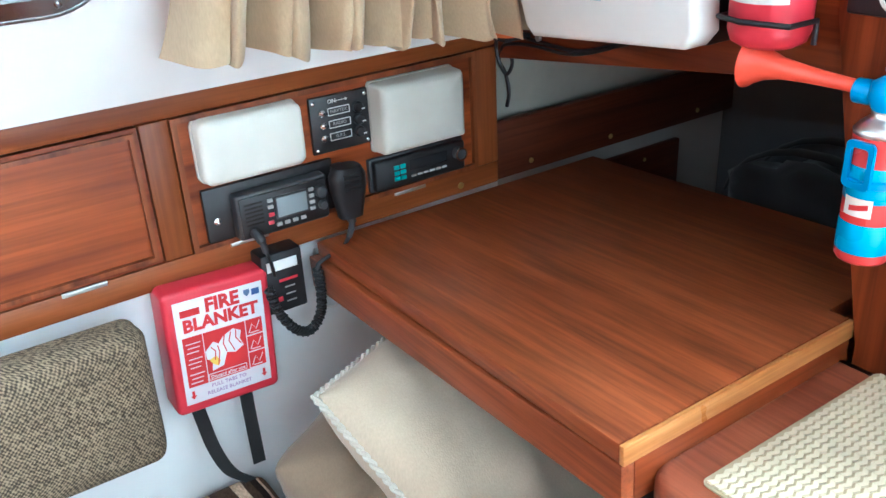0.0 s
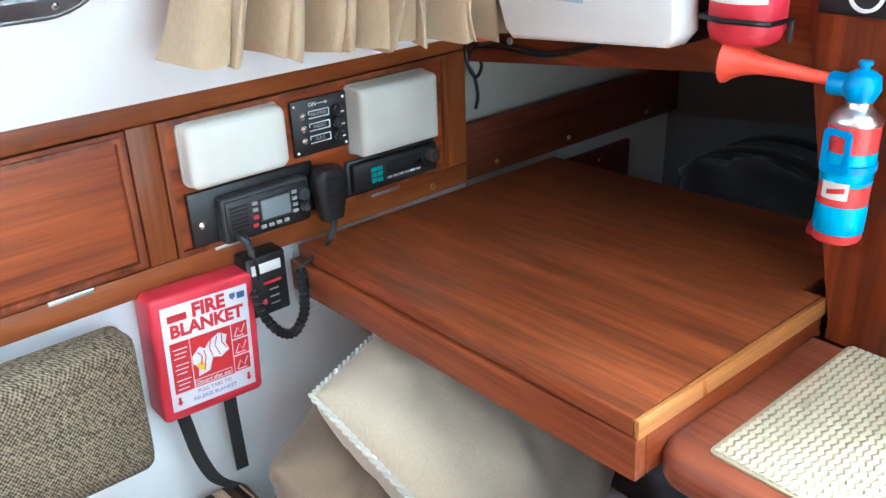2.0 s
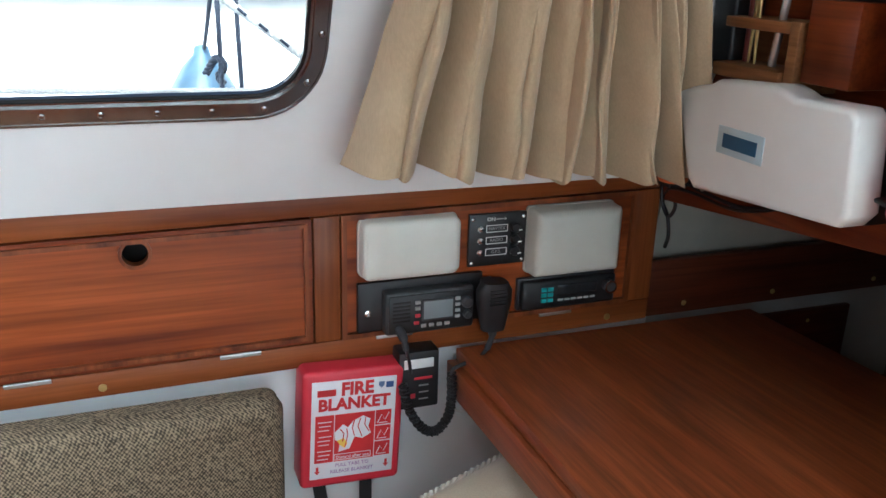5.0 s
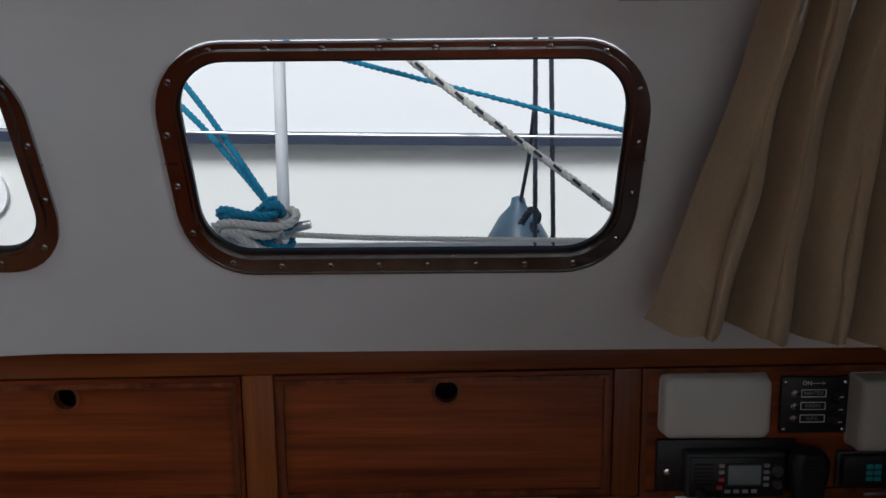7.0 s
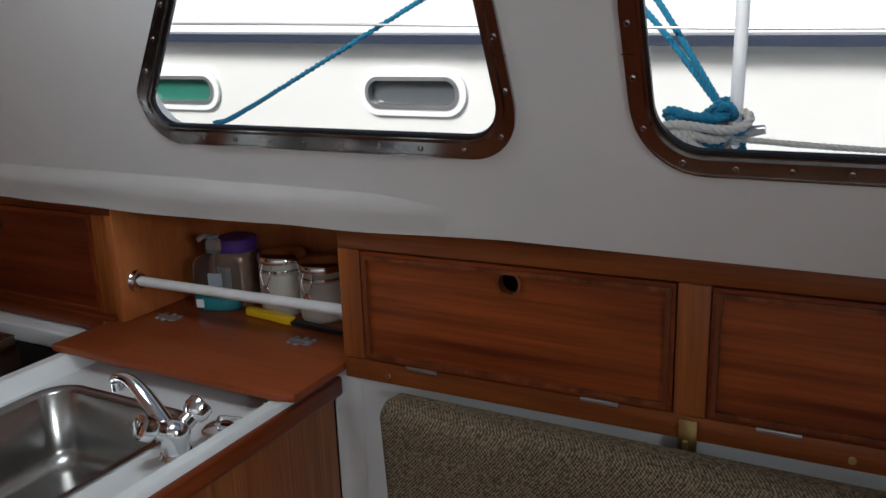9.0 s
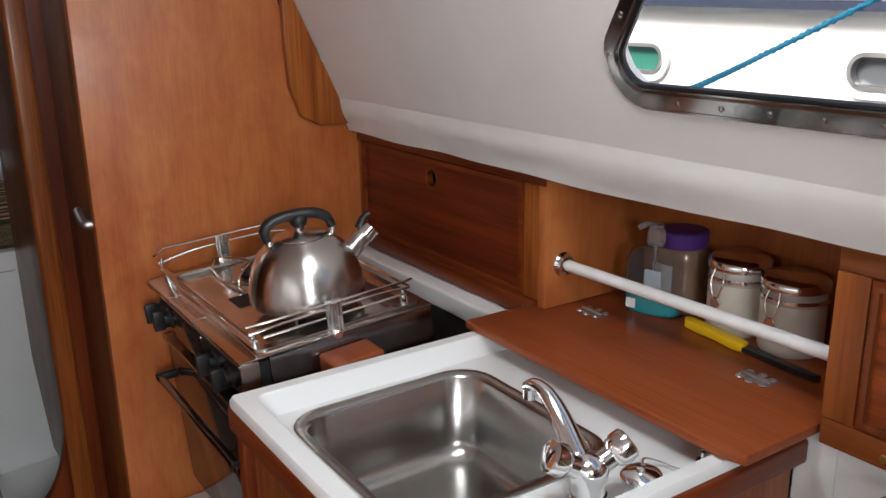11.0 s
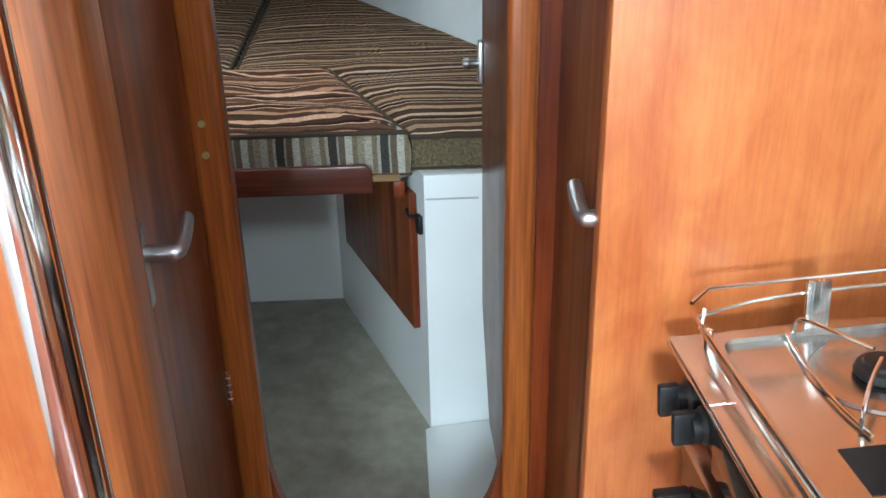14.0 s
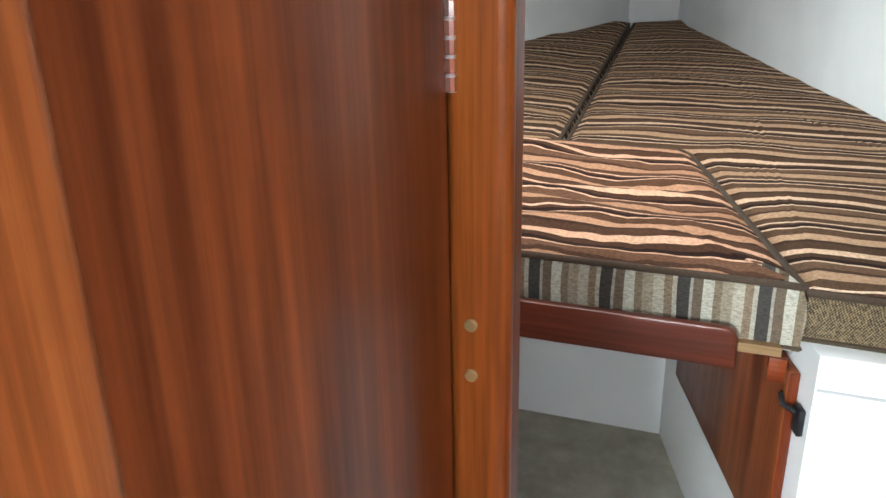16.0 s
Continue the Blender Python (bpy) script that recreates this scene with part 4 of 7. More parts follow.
def pillow(centre, ex, ey, size, thick, mat, label, piping=True, crumple=0.008):
    """A soft square cushion; ex and ey are the directions of its sides."""
    ex, ey = Vector(ex).normalized(), Vector(ey).normalized()
    ez = ex.cross(ey).normalized()
    ey = ez.cross(ex)
    m = Matrix.Translation(centre) @ Matrix((ex, ey, ez)).transposed().to_4x4()
    th = thing("throw_pillow", centre, label, "pillow", "throw pillows")
    bm = bmesh.new()
    n = 36
    edge = {}
    for s in (1, -1):
        rows = []
        for i in range(n + 1):
            row = []
            for j in range(n + 1):
                a, b = 2 * i / n - 1, 2 * j / n - 1
                h = max(0.0, (1 - abs(a) ** 2.6) * (1 - abs(b) ** 2.6)) ** 0.45
                pinch = 1 - 0.05 * (1 - abs(a) ** 4) * abs(b) ** 6
                pinch2 = 1 - 0.05 * (1 - abs(b) ** 4) * abs(a) ** 6
                w = (noise.noise((a * 2.2, b * 2.2, s * 4.0 + size)) * 0.012 + (0.5 - abs(noise.noise((a * 3.1 + b, b * 5.0, s * 7.0 + size)))) * crumple) * h
                rc = 1 - 0.05 * (a * b) ** 4
                p = Vector((a * size / 2 * pinch2 * rc, b * size / 2 * pinch * rc, s * (thick / 2 * h + w)))
                if i in (0, n) or j in (0, n):
                    p.z = 0.0
                    if (i, j) not in edge:
                        edge[(i, j)] = bm.verts.new(p)
                    row.append(edge[(i, j)])
                else:
                    row.append(bm.verts.new(p))
            rows.append(row)
        for i in range(n):
            for j in range(n):
                bm.faces.new((rows[i][j], rows[i + 1][j], rows[i + 1][j + 1], rows[i][j + 1]))
    loop = [(i, 0) for i in range(n)] + [(n, j) for j in range(n)] + [(n - i, n) for i in range(n)] + [(0, n - j) for j in range(n)]
    line = [edge[k].co.copy() for k in loop]
    part("cover", turned(bm, m), mat, th, smooth=80)
    if piping:
        fine = smooth_path(line, 5, True)
        strands = []
        for ph in (0, math.pi):
            pts = []
            for i, p in enumerate(fine):
                a = i * 0.62 + ph
                out = Vector((p.x, p.y, 0)).normalized()
                pts.append(p + (out * math.cos(a) + Vector((0, 0, 1)) * math.sin(a)) * 0.0028)
            strands.append(tube(pts, 0.0034, 6, True))
        part("rope_piping", turned(join(*strands), m), PIPING, th, "twisted cream rope piping")
    return th


BEIGE = cloth("beige_cotton", (0.52, 0.42, 0.30), 420, 0.86)
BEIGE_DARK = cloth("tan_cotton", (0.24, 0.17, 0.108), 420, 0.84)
PIPING = cloth("cream_cord", (0.62, 0.58, 0.49), 500, 0.8)
E1, E2 = Vector((0.88, 0.45, -0.06)).normalized(), Vector((0.16, -0.72, -0.62)).normalized()
pillow(Vector((0.370, -0.235, 0.828)) + E1 * 0.225 + E2 * 0.225, E1, E2, 0.47, 0.15, BEIGE, "plump beige cotton throw pillow with rope piping", True, 0.022)
F1, F2 = Vector((0.88, 0.42, 0.12)).normalized(), Vector((-0.16, -0.50, -0.80)).normalized()
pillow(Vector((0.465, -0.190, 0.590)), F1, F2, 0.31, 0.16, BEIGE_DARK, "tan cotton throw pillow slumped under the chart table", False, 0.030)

# ---- chart table ----
TABLEWOOD = wood("chart_table_mahogany", (0.165, 0.037, 0.012), (0.38, 0.097, 0.028), "y", 0.36, 0.2, 1.8, 0.8)
TABLESIDE = wood("chart_table_side", (0.17, 0.036, 0.011), (0.34, 0.088, 0.026), "y", 0.38, 0.1, 1.4, 0.85)
TABLE_M = Matrix.Translation((0.005, -0.678, 0.960)) @ Matrix.Rotation(radians(-2.6), 4, "X")
table = thing("chart_table", (0.75, -0.34, 0.86), "mahogany chart table with a hinged lid and oak lipping", "table")


def tbl(bm):
    return turned(bm, TABLE_M)


part("lid", tbl(prism([(0.462, 0.004), (0.838, 0.004), (0.838, 0.03), (1.06, 0.03), (1.06, 0.670), (0.474, 0.670)], "z", -0.024, 0.0, 0.003)), TABLEWOOD, table)
part("lipping", tbl(box(0.4615, 0.8365, -0.0035, 0.003, -0.0235, -0.0005, 0.001)), LIPWOOD, table, "pale oak edge lipping")
part("side_panel", tbl(box(0.462, 0.480, 0.0, 0.682, -0.078, -0.0255, 0.002)), TABLESIDE, table)
part("front_panel", tbl(box(0.4805, 0.8365, 0.0, 0.018, -0.078, -0.0255, 0.002)), WOOD_X, table)
part("bottom", tbl(box(0.4805, 1.05, 0.0185, 0.68, -0.078, -0.066)), TABLESIDE, table)

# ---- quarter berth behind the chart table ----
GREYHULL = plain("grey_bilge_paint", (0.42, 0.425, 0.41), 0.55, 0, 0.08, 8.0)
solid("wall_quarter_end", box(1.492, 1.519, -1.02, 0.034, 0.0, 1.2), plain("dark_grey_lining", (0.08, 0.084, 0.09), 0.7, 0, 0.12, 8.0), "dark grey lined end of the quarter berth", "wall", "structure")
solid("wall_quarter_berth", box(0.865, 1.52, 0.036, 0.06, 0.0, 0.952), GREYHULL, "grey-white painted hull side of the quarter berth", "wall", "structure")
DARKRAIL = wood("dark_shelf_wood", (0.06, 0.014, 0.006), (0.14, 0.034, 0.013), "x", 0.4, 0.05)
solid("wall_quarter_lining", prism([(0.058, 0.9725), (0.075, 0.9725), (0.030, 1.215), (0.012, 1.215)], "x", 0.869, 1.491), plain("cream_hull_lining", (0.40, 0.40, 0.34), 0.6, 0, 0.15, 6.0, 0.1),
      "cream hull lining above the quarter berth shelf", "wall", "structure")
wire_ = thing("thin_cable", (0.50, 0.015, 0.80), "thin white cable looped on the hull side", "cable")
part("cord", tube(smooth_path([(0.486, 0.019, 0.905), (0.478, 0.018, 0.850), (0.482, 0.014, 0.812), (0.500, 0.010, 0.796), (0.520, 0.012, 0.802), (0.530, 0.016, 0.830), (0.526, 0.019, 0.870)]), 0.0018, 8), WHITEPLASTIC, wire_)
rail = thing("shelf_rail", (1.16, 0.02, 0.93), "dark mahogany shelf front along the quarter berth", "shelf")
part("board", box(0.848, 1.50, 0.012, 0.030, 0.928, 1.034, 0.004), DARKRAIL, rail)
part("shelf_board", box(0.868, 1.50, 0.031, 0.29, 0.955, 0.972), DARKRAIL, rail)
for x in (0.93, 1.13, 1.38):
    part("screw_head", disc((x, 0.0125, 0.948), 0.005, -0.003, "y", 12), BRASS, rail)
panel2 = thing("access_panel", (1.24, 0.03, 0.74), "dark mahogany access panel on the hull side", "panel")
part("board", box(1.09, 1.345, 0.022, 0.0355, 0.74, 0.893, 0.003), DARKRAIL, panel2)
part("screw_head", disc((1.24, 0.0225, 0.87), 0.004, -0.0025, "y", 12), BRASS, panel2)
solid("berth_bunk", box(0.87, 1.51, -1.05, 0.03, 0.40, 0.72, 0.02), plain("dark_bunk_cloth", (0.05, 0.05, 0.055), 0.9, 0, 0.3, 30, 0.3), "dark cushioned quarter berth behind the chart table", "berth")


def heap(c, s, seed, mat, label, name="kit_bag"):
    """A soft crumpled bag."""
    bm = bmesh.new()
    bmesh.ops.create_icosphere(bm, subdivisions=4, radius=1)
    for v in bm.verts:
        k = 1 + 0.28 * noise.noise(v.co * 1.7 + Vector((seed, 0, 0))) + 0.10 * noise.noise(v.co * 5 + Vector((seed, 3, 0)))
        v.co = Vector((c[0] + v.co.x * s[0] * k, c[1] + v.co.y * s[1] * k, max(c[2] - s[2] * 0.7, c[2] + v.co.z * s[2] * k)))
    th = thing(name, (c[0], c[1], c[2] - s[2] * 0.7), label, "bag", "kit bags")
    part("body", bm, mat, th, smooth=80)
    for d in (-0.35, 0.4):
        arch = [(c[0] + s[0] * (d + 0.1 * math.sin(a * 0.5)), c[1] + s[1] * 1.02 * math.cos(a * 0.3142), c[2] + s[2] * (0.25 + 0.88 * math.sin(a * 0.3142))) for a in range(11)]
        part("strap", tube(arch, 0.012, 8, flat=0.3), WEBBING, th, "flat black webbing strap")
    part("buckle", box(c[0] - s[0] * 0.95, c[0] - s[0] * 0.80, c[1] - 0.02, c[1] + 0.02, c[2] + s[2] * 0.1, c[2] + s[2] * 0.28, 0.003), DULLMETAL, th, "grey metal buckle")
    return th


NAVY = cloth("dark_canvas", (0.018, 0.018, 0.022), 300)
heap((1.36, -0.33, 0.80), (0.13, 0.20, 0.13), 2.0, NAVY, "dark canvas bag dumped on the quarter berth")
heap((1.20, -0.62, 0.80), (0.12, 0.12, 0.14), 5.0, NAVY, "dark canvas bag dumped on the quarter berth")
can = thing("red_canister", (1.0, -0.60, 0.93), "small red canister lying behind the chart table", "canister")
part("body", turned(lathe([(0, -0.05), (0.026, -0.05), (0.032, -0.042), (0.032, 0.03), (0.02, 0.05), (0, 0.052)], (0, 0, 0), 24, "y"), Matrix.Translation((1.04, -0.605, 0.955))), RED, can)
# ---- aft bulkhead over the chart table ----
solid("wall_aft_panel", prism([(-0.70, 1.238), (0.02, 1.150), (0.02, 1.92), (-0.70, 1.92)], "x", 0.846, 0.868, 0.003), WOOD_Y, "reddish mahogany half bulkhead above the chart table", "wall", "structure")
solid("wall_aft_post", prism([(-1.02, 0.0), (-0.69, 0.0), (-0.688, 0.93), (-0.650, 1.10), (-0.606, 1.30), (-0.56, 1.92), (-1.02, 1.92)], "x", 0.836, 0.8445, 0.003), WOOD_Z, "reddish mahogany bulkhead beside the companionway", "wall", "structure")
solid("wall_companionway", box(1.48, 1.519, -2.7, -1.03, 0.0, 1.92), LINER, "white lining behind the companionway", "wall", "structure")

plot = thing("plotter_cover", (0.74, -0.35, 1.235), "white plastic sun cover over a chart plotter", "cover")
part("shell", prism([(-0.500, 1.278), (-0.485, 1.260), (-0.225, 1.238), (-0.210, 1.250), (-0.168, 1.362), (-0.174, 1.371), (-0.235, 1.384), (-0.250, 1.392), (-0.355, 1.400),
                     (-0.375, 1.396), (-0.392, 1.390), (-0.478, 1.393), (-0.490, 1.382)], "x", 0.735, 0.785, 0.008, 3), WHITEPLASTIC, plot, smooth=50)
mark = part("name_plate", box(0.7335, 0.7355, -0.356, -0.268, 1.300, 1.336, 0.0005), plain("pale_blue_plate", (0.45, 0.56, 0.60), 0.4), plot, "pale plate with a dark blue mark")
part("dark_mark", box(0.7326, 0.7336, -0.345, -0.280, 1.309, 1.327), plain("blue_mark", (0.02, 0.08, 0.16), 0.5), mark)
part("mount", box(0.785, 0.846, -0.48, -0.21, 1.255, 1.38, 0.006), BLACK, plot)

ext = thing("fire_extinguisher", (0.795, -0.553, 1.265), "red fire extinguisher in a black wire bracket", "extinguisher")
part("cylinder", lathe([(0, 0), (0.030, 0.0), (0.040, 0.006), (0.044, 0.018), (0.044, 0.30), (0.030, 0.33), (0.012, 0.345), (0, 0.345)], (0.796, -0.553, 1.268), 40), RED, ext, smooth=60)
labm = plain("cream_label", (0.68, 0.66, 0.60), 0.5)
lb = part("label_sheet", turned(grid_sheet(lambda u, v: (-0.0447 * math.cos(radians(-58 + 116 * u)), -0.0447 * math.sin(radians(-58 + 116 * u)), v * 0.10), 16, 2), Matrix.Translation((0.796, -0.553, 1.318))), labm, ext, "cream printed label")
for k in range(7):
    part("print_line", turned(grid_sheet(lambda u, v: (-0.0453 * math.cos(radians(-40 + 70 * u)), -0.0453 * math.sin(radians(-40 + 70 * u)), v * 0.004), 10, 1), Matrix.Translation((0.796, -0.553, 1.325 + k * 0.012))),
         PRINT_RED if k == 1 else DARKGREY, lb)
part("bracket_wire", tube([(0.845, -0.500, 1.30), (0.80, -0.517, 1.300), (0.755, -0.517, 1.300), (0.744, -0.553, 1.300), (0.755, -0.606, 1.300), (0.80, -0.606, 1.300), (0.80, -0.606, 1.275)], 0.0032, 8), BLACK, ext)
part("bracket_back", box(0.836, 0.846, -0.545, -0.475, 1.262, 1.42, 0.003), BLACK, ext)

ORANGE_PLASTIC = plain("orange_red_plastic", (0.78, 0.085, 0.045), 0.35)
BLUEPLASTIC = plain("bright_blue_plastic", (0.015, 0.25, 0.55), 0.35)
CANRED = plain("red_can", (0.62, 0.05, 0.05), 0.28, 0, 0.04)
CANBLUE = plain("blue_can_band", (0.02, 0.35, 0.62), 0.28, 0, 0.03)
horn = thing("air_horn", (0.785, -0.662, 1.045), "red and blue canned air horn with an orange trumpet", "air horn")
CX, CY = 0.800, -0.696
can_body = part("can", lathe([(0, 0), (0.025, 0.0), (0.0275, 0.004), (0.0275, 0.134), (0.028, 0.138), (0, 0.138)], (CX, CY, 1.062), 36), CANRED, horn, smooth=60)
for z0, z1 in ((0.012, 0.046), (0.070, 0.108)):
    part("blue_band", lathe([(0.0277, z0), (0.0280, z0 + 0.0005), (0.0280, z1 - 0.0005), (0.0277, z1)], (CX, CY, 1.062), 36), CANBLUE, can_body, "sky blue printed band")
part("picture", turned(grid_sheet(lambda u, v: (-0.0284 * math.cos(radians(-28 + 62 * u)), -0.0284 * math.sin(radians(-28 + 62 * u)), v * 0.020), 10, 2), Matrix.Translation((CX, CY, 1.062 + 0.055))), labm, can_body, "pale printed picture")
part("picture_mark", turned(grid_sheet(lambda u, v: (-0.0287 * math.cos(radians(-14 + 40 * u)), -0.0287 * math.sin(radians(-14 + 40 * u)), v * 0.006 + 0.004 * u), 10, 1), Matrix.Translation((CX, CY, 1.062 + 0.060))), PRINT_RED, can_body)
part("shoulder", lathe([(0.0275, 0), (0.0285, 0.004), (0.023, 0.011), (0.017, 0.016), (0.014, 0.018), (0.014, 0.024), (0, 0.024)], (CX, CY, 1.200), 36), plain("bare_can_metal", (0.7, 0.7, 0.7), 0.3, 1.0), horn, smooth=60)
part("valve_body", join(lathe([(0.012, 0), (0.016, 0.006), (0.020, 0.016), (0.018, 0.030), (0.010, 0.036), (0.005, 0.037), (0.005, 0.041), (0.0075, 0.042), (0.0075, 0.046), (0, 0.047)], (CX, CY, 1.221), 28),
                        lathe([(0.011, 0), (0.013, 0.010), (0.013, 0.024), (0, 0.024)], (CX, CY + 0.010, 1.238), 20, "y")), BLUEPLASTIC, horn, smooth=50)
TRS = 0.80
tr = [(0.0085, 0.0), (0.0095, 0.03), (0.0115, 0.06), (0.015, 0.085), (0.021, 0.100), (0.030, 0.112), (0.0365, 0.117), (0.0375, 0.119), (0.0355, 0.1195), (0.028, 0.114), (0.018, 0.100), (0.010, 0.08), (0, 0.07)]
HORN_M = Matrix.Translation((CX, CY + 0.022, 1.241)) @ Matrix.Rotation(radians(7), 4, "Z") @ Matrix.Rotation(radians(4), 4, "X")
part("trumpet", turned(lathe([(r_ * TRS, h_ * 1.12) for r_, h_ in tr], (0, 0, 0), 36, "y"), HORN_M), ORANGE_PLASTIC, horn, smooth=60)
part("clip_ring", turned(ring(rounded(-0.016, 0.016, -0.025, 0.025, 0.006, 4), rounded(-0.010, 0.010, -0.018, 0.018, 0.004, 4), "y", -0.004, 0.0), Matrix.Translation((CX - 0.027, CY + 0.003, 1.172)) @ Matrix.Rotation(radians(-96), 4, "Z")), BLUEPLASTIC, horn)
part("holder_band", lathe([(0.0282, 0), (0.030, 0.001), (0.030, 0.008), (0.0282, 0.009)], (CX, CY, 1.148), 32), BLUEPLASTIC, horn)
part("wall_clip", box(0.824, 0.838, -0.706, -0.686, 1.145, 1.172, 0.002), BLUEPLASTIC, horn)

ctl = thing("control_panel", (0.835, -0.79, 1.29), "black control panel with a white dial ring", "panel")
part("plate", box(0.829, 0.836, -0.95, -0.618, 1.305, 1.45, 0.003), BLACK, ctl)
part("dial_ring", ring([(-0.672 + 0.02 * math.cos(a * 0.2618), 1.330 + 0.02 * math.sin(a * 0.2618)) for a in range(24)], [(-0.672 + 0.016 * math.cos(a * 0.2618), 1.330 + 0.016 * math.sin(a * 0.2618)) for a in range(24)], "x", 0.827, 0.830), LEGEND, ctl)

# rack with dividers and glass tubes above the plotter
RACKWOOD = wood("rack_wood", (0.20, 0.085, 0.03), (0.36, 0.17, 0.065), "y", 0.45, 0.0)
rack = thing("instrument_rack", (0.79, -0.27, 1.392), "small pale wooden rack for chart instruments", "rack")
part("lower_shelf", box(0.765, 0.844, -0.326, -0.197, 1.392, 1.410, 0.002), RACKWOOD, rack)
part("upper_shelf", box(0.775, 0.844, -0.326, -0.200, 1.456, 1.470, 0.002), RACKWOOD, rack)
part("side_board", box(0.772, 0.844, -0.344, -0.3265, 1.385, 1.472, 0.002), RACKWOOD, rack)
part("back_board", box(0.8445 - 0.012, 0.8448, -0.326, -0.20, 1.410, 1.456), RACKWOOD, rack)
div = thing("chart_dividers", (0.79, -0.245, 1.411), "brass single-handed chart dividers standing in the rack", "dividers")
part("bow", join(tube(smooth_path([(0.79, -0.243, 1.500), (0.79, -0.222, 1.520), (0.79, -0.206, 1.545), (0.79, -0.214, 1.570), (0.79, -0.243, 1.592)]), 0.0036, 8),
                 tube(smooth_path([(0.79, -0.243, 1.500), (0.79, -0.264, 1.520), (0.79, -0.280, 1.545), (0.79, -0.272, 1.570), (0.79, -0.243, 1.592)]), 0.0036, 8)), BRASS, div)
part("pivot", disc((0.796, -0.243, 1.592), 0.008, -0.012, "x", 16), BRASS, div)
part("leg", tube([(0.79, -0.241, 1.502), (0.79, -0.238, 1.411)], [0.0035, 0.0015], 8), BRASS, div)
part("leg", tube([(0.79, -0.246, 1.502), (0.79, -0.250, 1.411)], [0.0035, 0.0015], 8), BRASS, div)
TUBE = plain("clear_plastic_tube", (0.5, 0.5, 0.5), 0.15, 0.6)
for y, h, m in ((-0.272, 0.15, TUBE), (-0.222, 0.11, plain("dark_red_tube", (0.16, 0.03, 0.03), 0.3))):
    solid("pencil_tube", tube([(0.80, y, 1.411), (0.80, y - (0.02 if h > 0.12 else 0.0), 1.411 + h)], 0.0055, 12), m, "slim tube standing in the instrument rack", "tube")
solid("wooden_block", box(0.775, 0.844, -0.43, -0.352, 1.402, 1.500, 0.003), WOOD_Y, "small mahogany block on the bulkhead", "block")
radio2 = thing("handheld_radio", (0.80, -0.115, 1.40), "black handheld radio with an aerial", "radio")
part("body", box(0.790, 0.842, -0.198, -0.150, 1.395, 1.53, 0.006, 3), BLACK, radio2)
part("aerial", tube([(0.81, -0.172, 1.53), (0.81, -0.170, 1.72)], 0.006, 10), BLACK, radio2)
jk = grid_sheet(lambda u, v: (0.826 + 0.006 * math.sin(u * 11) + 0.005 * noise.noise((u * 4, v * 4, 0)), -0.100 - 0.085 * u, 1.565 + 0.29 * v), 18, 18, 0.012)
solid("life_jacket", jk, cloth("orange_nylon", (0.60, 0.09, 0.015), 500), "orange life jacket hanging on the bulkhead", "life jacket", "", 60)
solid("dark_case", box(0.79, 0.844, -0.50, -0.375, 1.50, 1.66, 0.01, 3), BLACK, "black instrument case on the bulkhead", "case")
tin = thing("yellow_tin", (0.80, -0.42, 1.661), "yellow and silver tin on the black case", "tin")
part("body", lathe([(0, 0), (0.030, 0), (0.032, 0.003), (0.032, 0.03), (0, 0.03)], (0.812, -0.42, 1.6605), 28), plain("yellow_paint", (0.75, 0.50, 0.02), 0.35), tin)
part("rim", lathe([(0, 0), (0.031, 0), (0.031, 0.06), (0, 0.06)], (0.812, -0.42, 1.6908), 28), DULLMETAL, tin)
notice = solid("notice_card", box(0.838, 0.8445, -0.36, -0.24, 1.64, 1.76), labm, "white printed card on the bulkhead", "card")

# cable and small fittings at the corner of the locker front
cab = thing("loose_cable", (0.86, -0.02, 1.12), "coil of thin black cable at the bulkhead corner", "cable")
part("cord", tube(smooth_path([(0.845, -0.33, 1.235), (0.838, -0.22, 1.200), (0.838, -0.12, 1.198), (0.84, -0.05, 1.200), (0.842, -0.008, 1.185), (0.846, -0.006, 1.150), (0.850, -0.022, 1.128), (0.853, -0.034, 1.150), (0.850, -0.020, 1.172),
                              (0.848, -0.004, 1.150), (0.852, -0.016, 1.129), (0.856, -0.020, 1.095), (0.856, -0.014, 1.070)]), 0.0032, 8), BLACK, cab)
part("second_cord", tube(smooth_path([(0.842, -0.30, 1.222), (0.837, -0.2, 1.192), (0.837, -0.1, 1.190), (0.843, -0.03, 1.180), (0.848, -0.01, 1.165)]), 0.0028, 8), BLACK, cab)
for y in (-0.03, -0.12):
    part("clip", disc((0.838, y, 1.205), 0.006, -0.005, "x", 12), DULLMETAL, cab)
lamp2 = thing("orange_lamp", (0.80, -0.05, 1.205), "small orange plastic fitting under the curtain", "fitting")
part("body", lathe([(0, 0), (0.022, 0), (0.024, 0.004), (0.022, 0.012), (0, 0.014)], (0.812, -0.075, 1.206), 24), plain("orange_plastic", (0.62, 0.14, 0.03), 0.4), lamp2)
part("foot", box(0.795, 0.846, -0.09, -0.06, 1.199, 1.206, 0.001), BLACK, lamp2)

# ---- curtain ----
CURTAIN = cloth("beige_curtain", (0.53, 0.405, 0.25), 420, 0.86)


rnd = random.Random(11)


def pleats(n, first, lo, hi):
    """Where each pleat begins along the cloth, from 0 to 1."""
    w = [first] + [rnd.uniform(lo, hi) for _ in range(n - 1)]
    return [sum(w[:k]) / sum(w) for k in range(n + 1)]


PLEATS = 15
FOLDS_HEM = pleats(PLEATS, 2.0, 0.6, 1.5)
FOLDS_TOP = pleats(PLEATS, 1.2, 0.6, 1.4)
FOLDS_TILT = [(-1) ** k * rnd.uniform(0.35, 0.95) for k in range(PLEATS)]


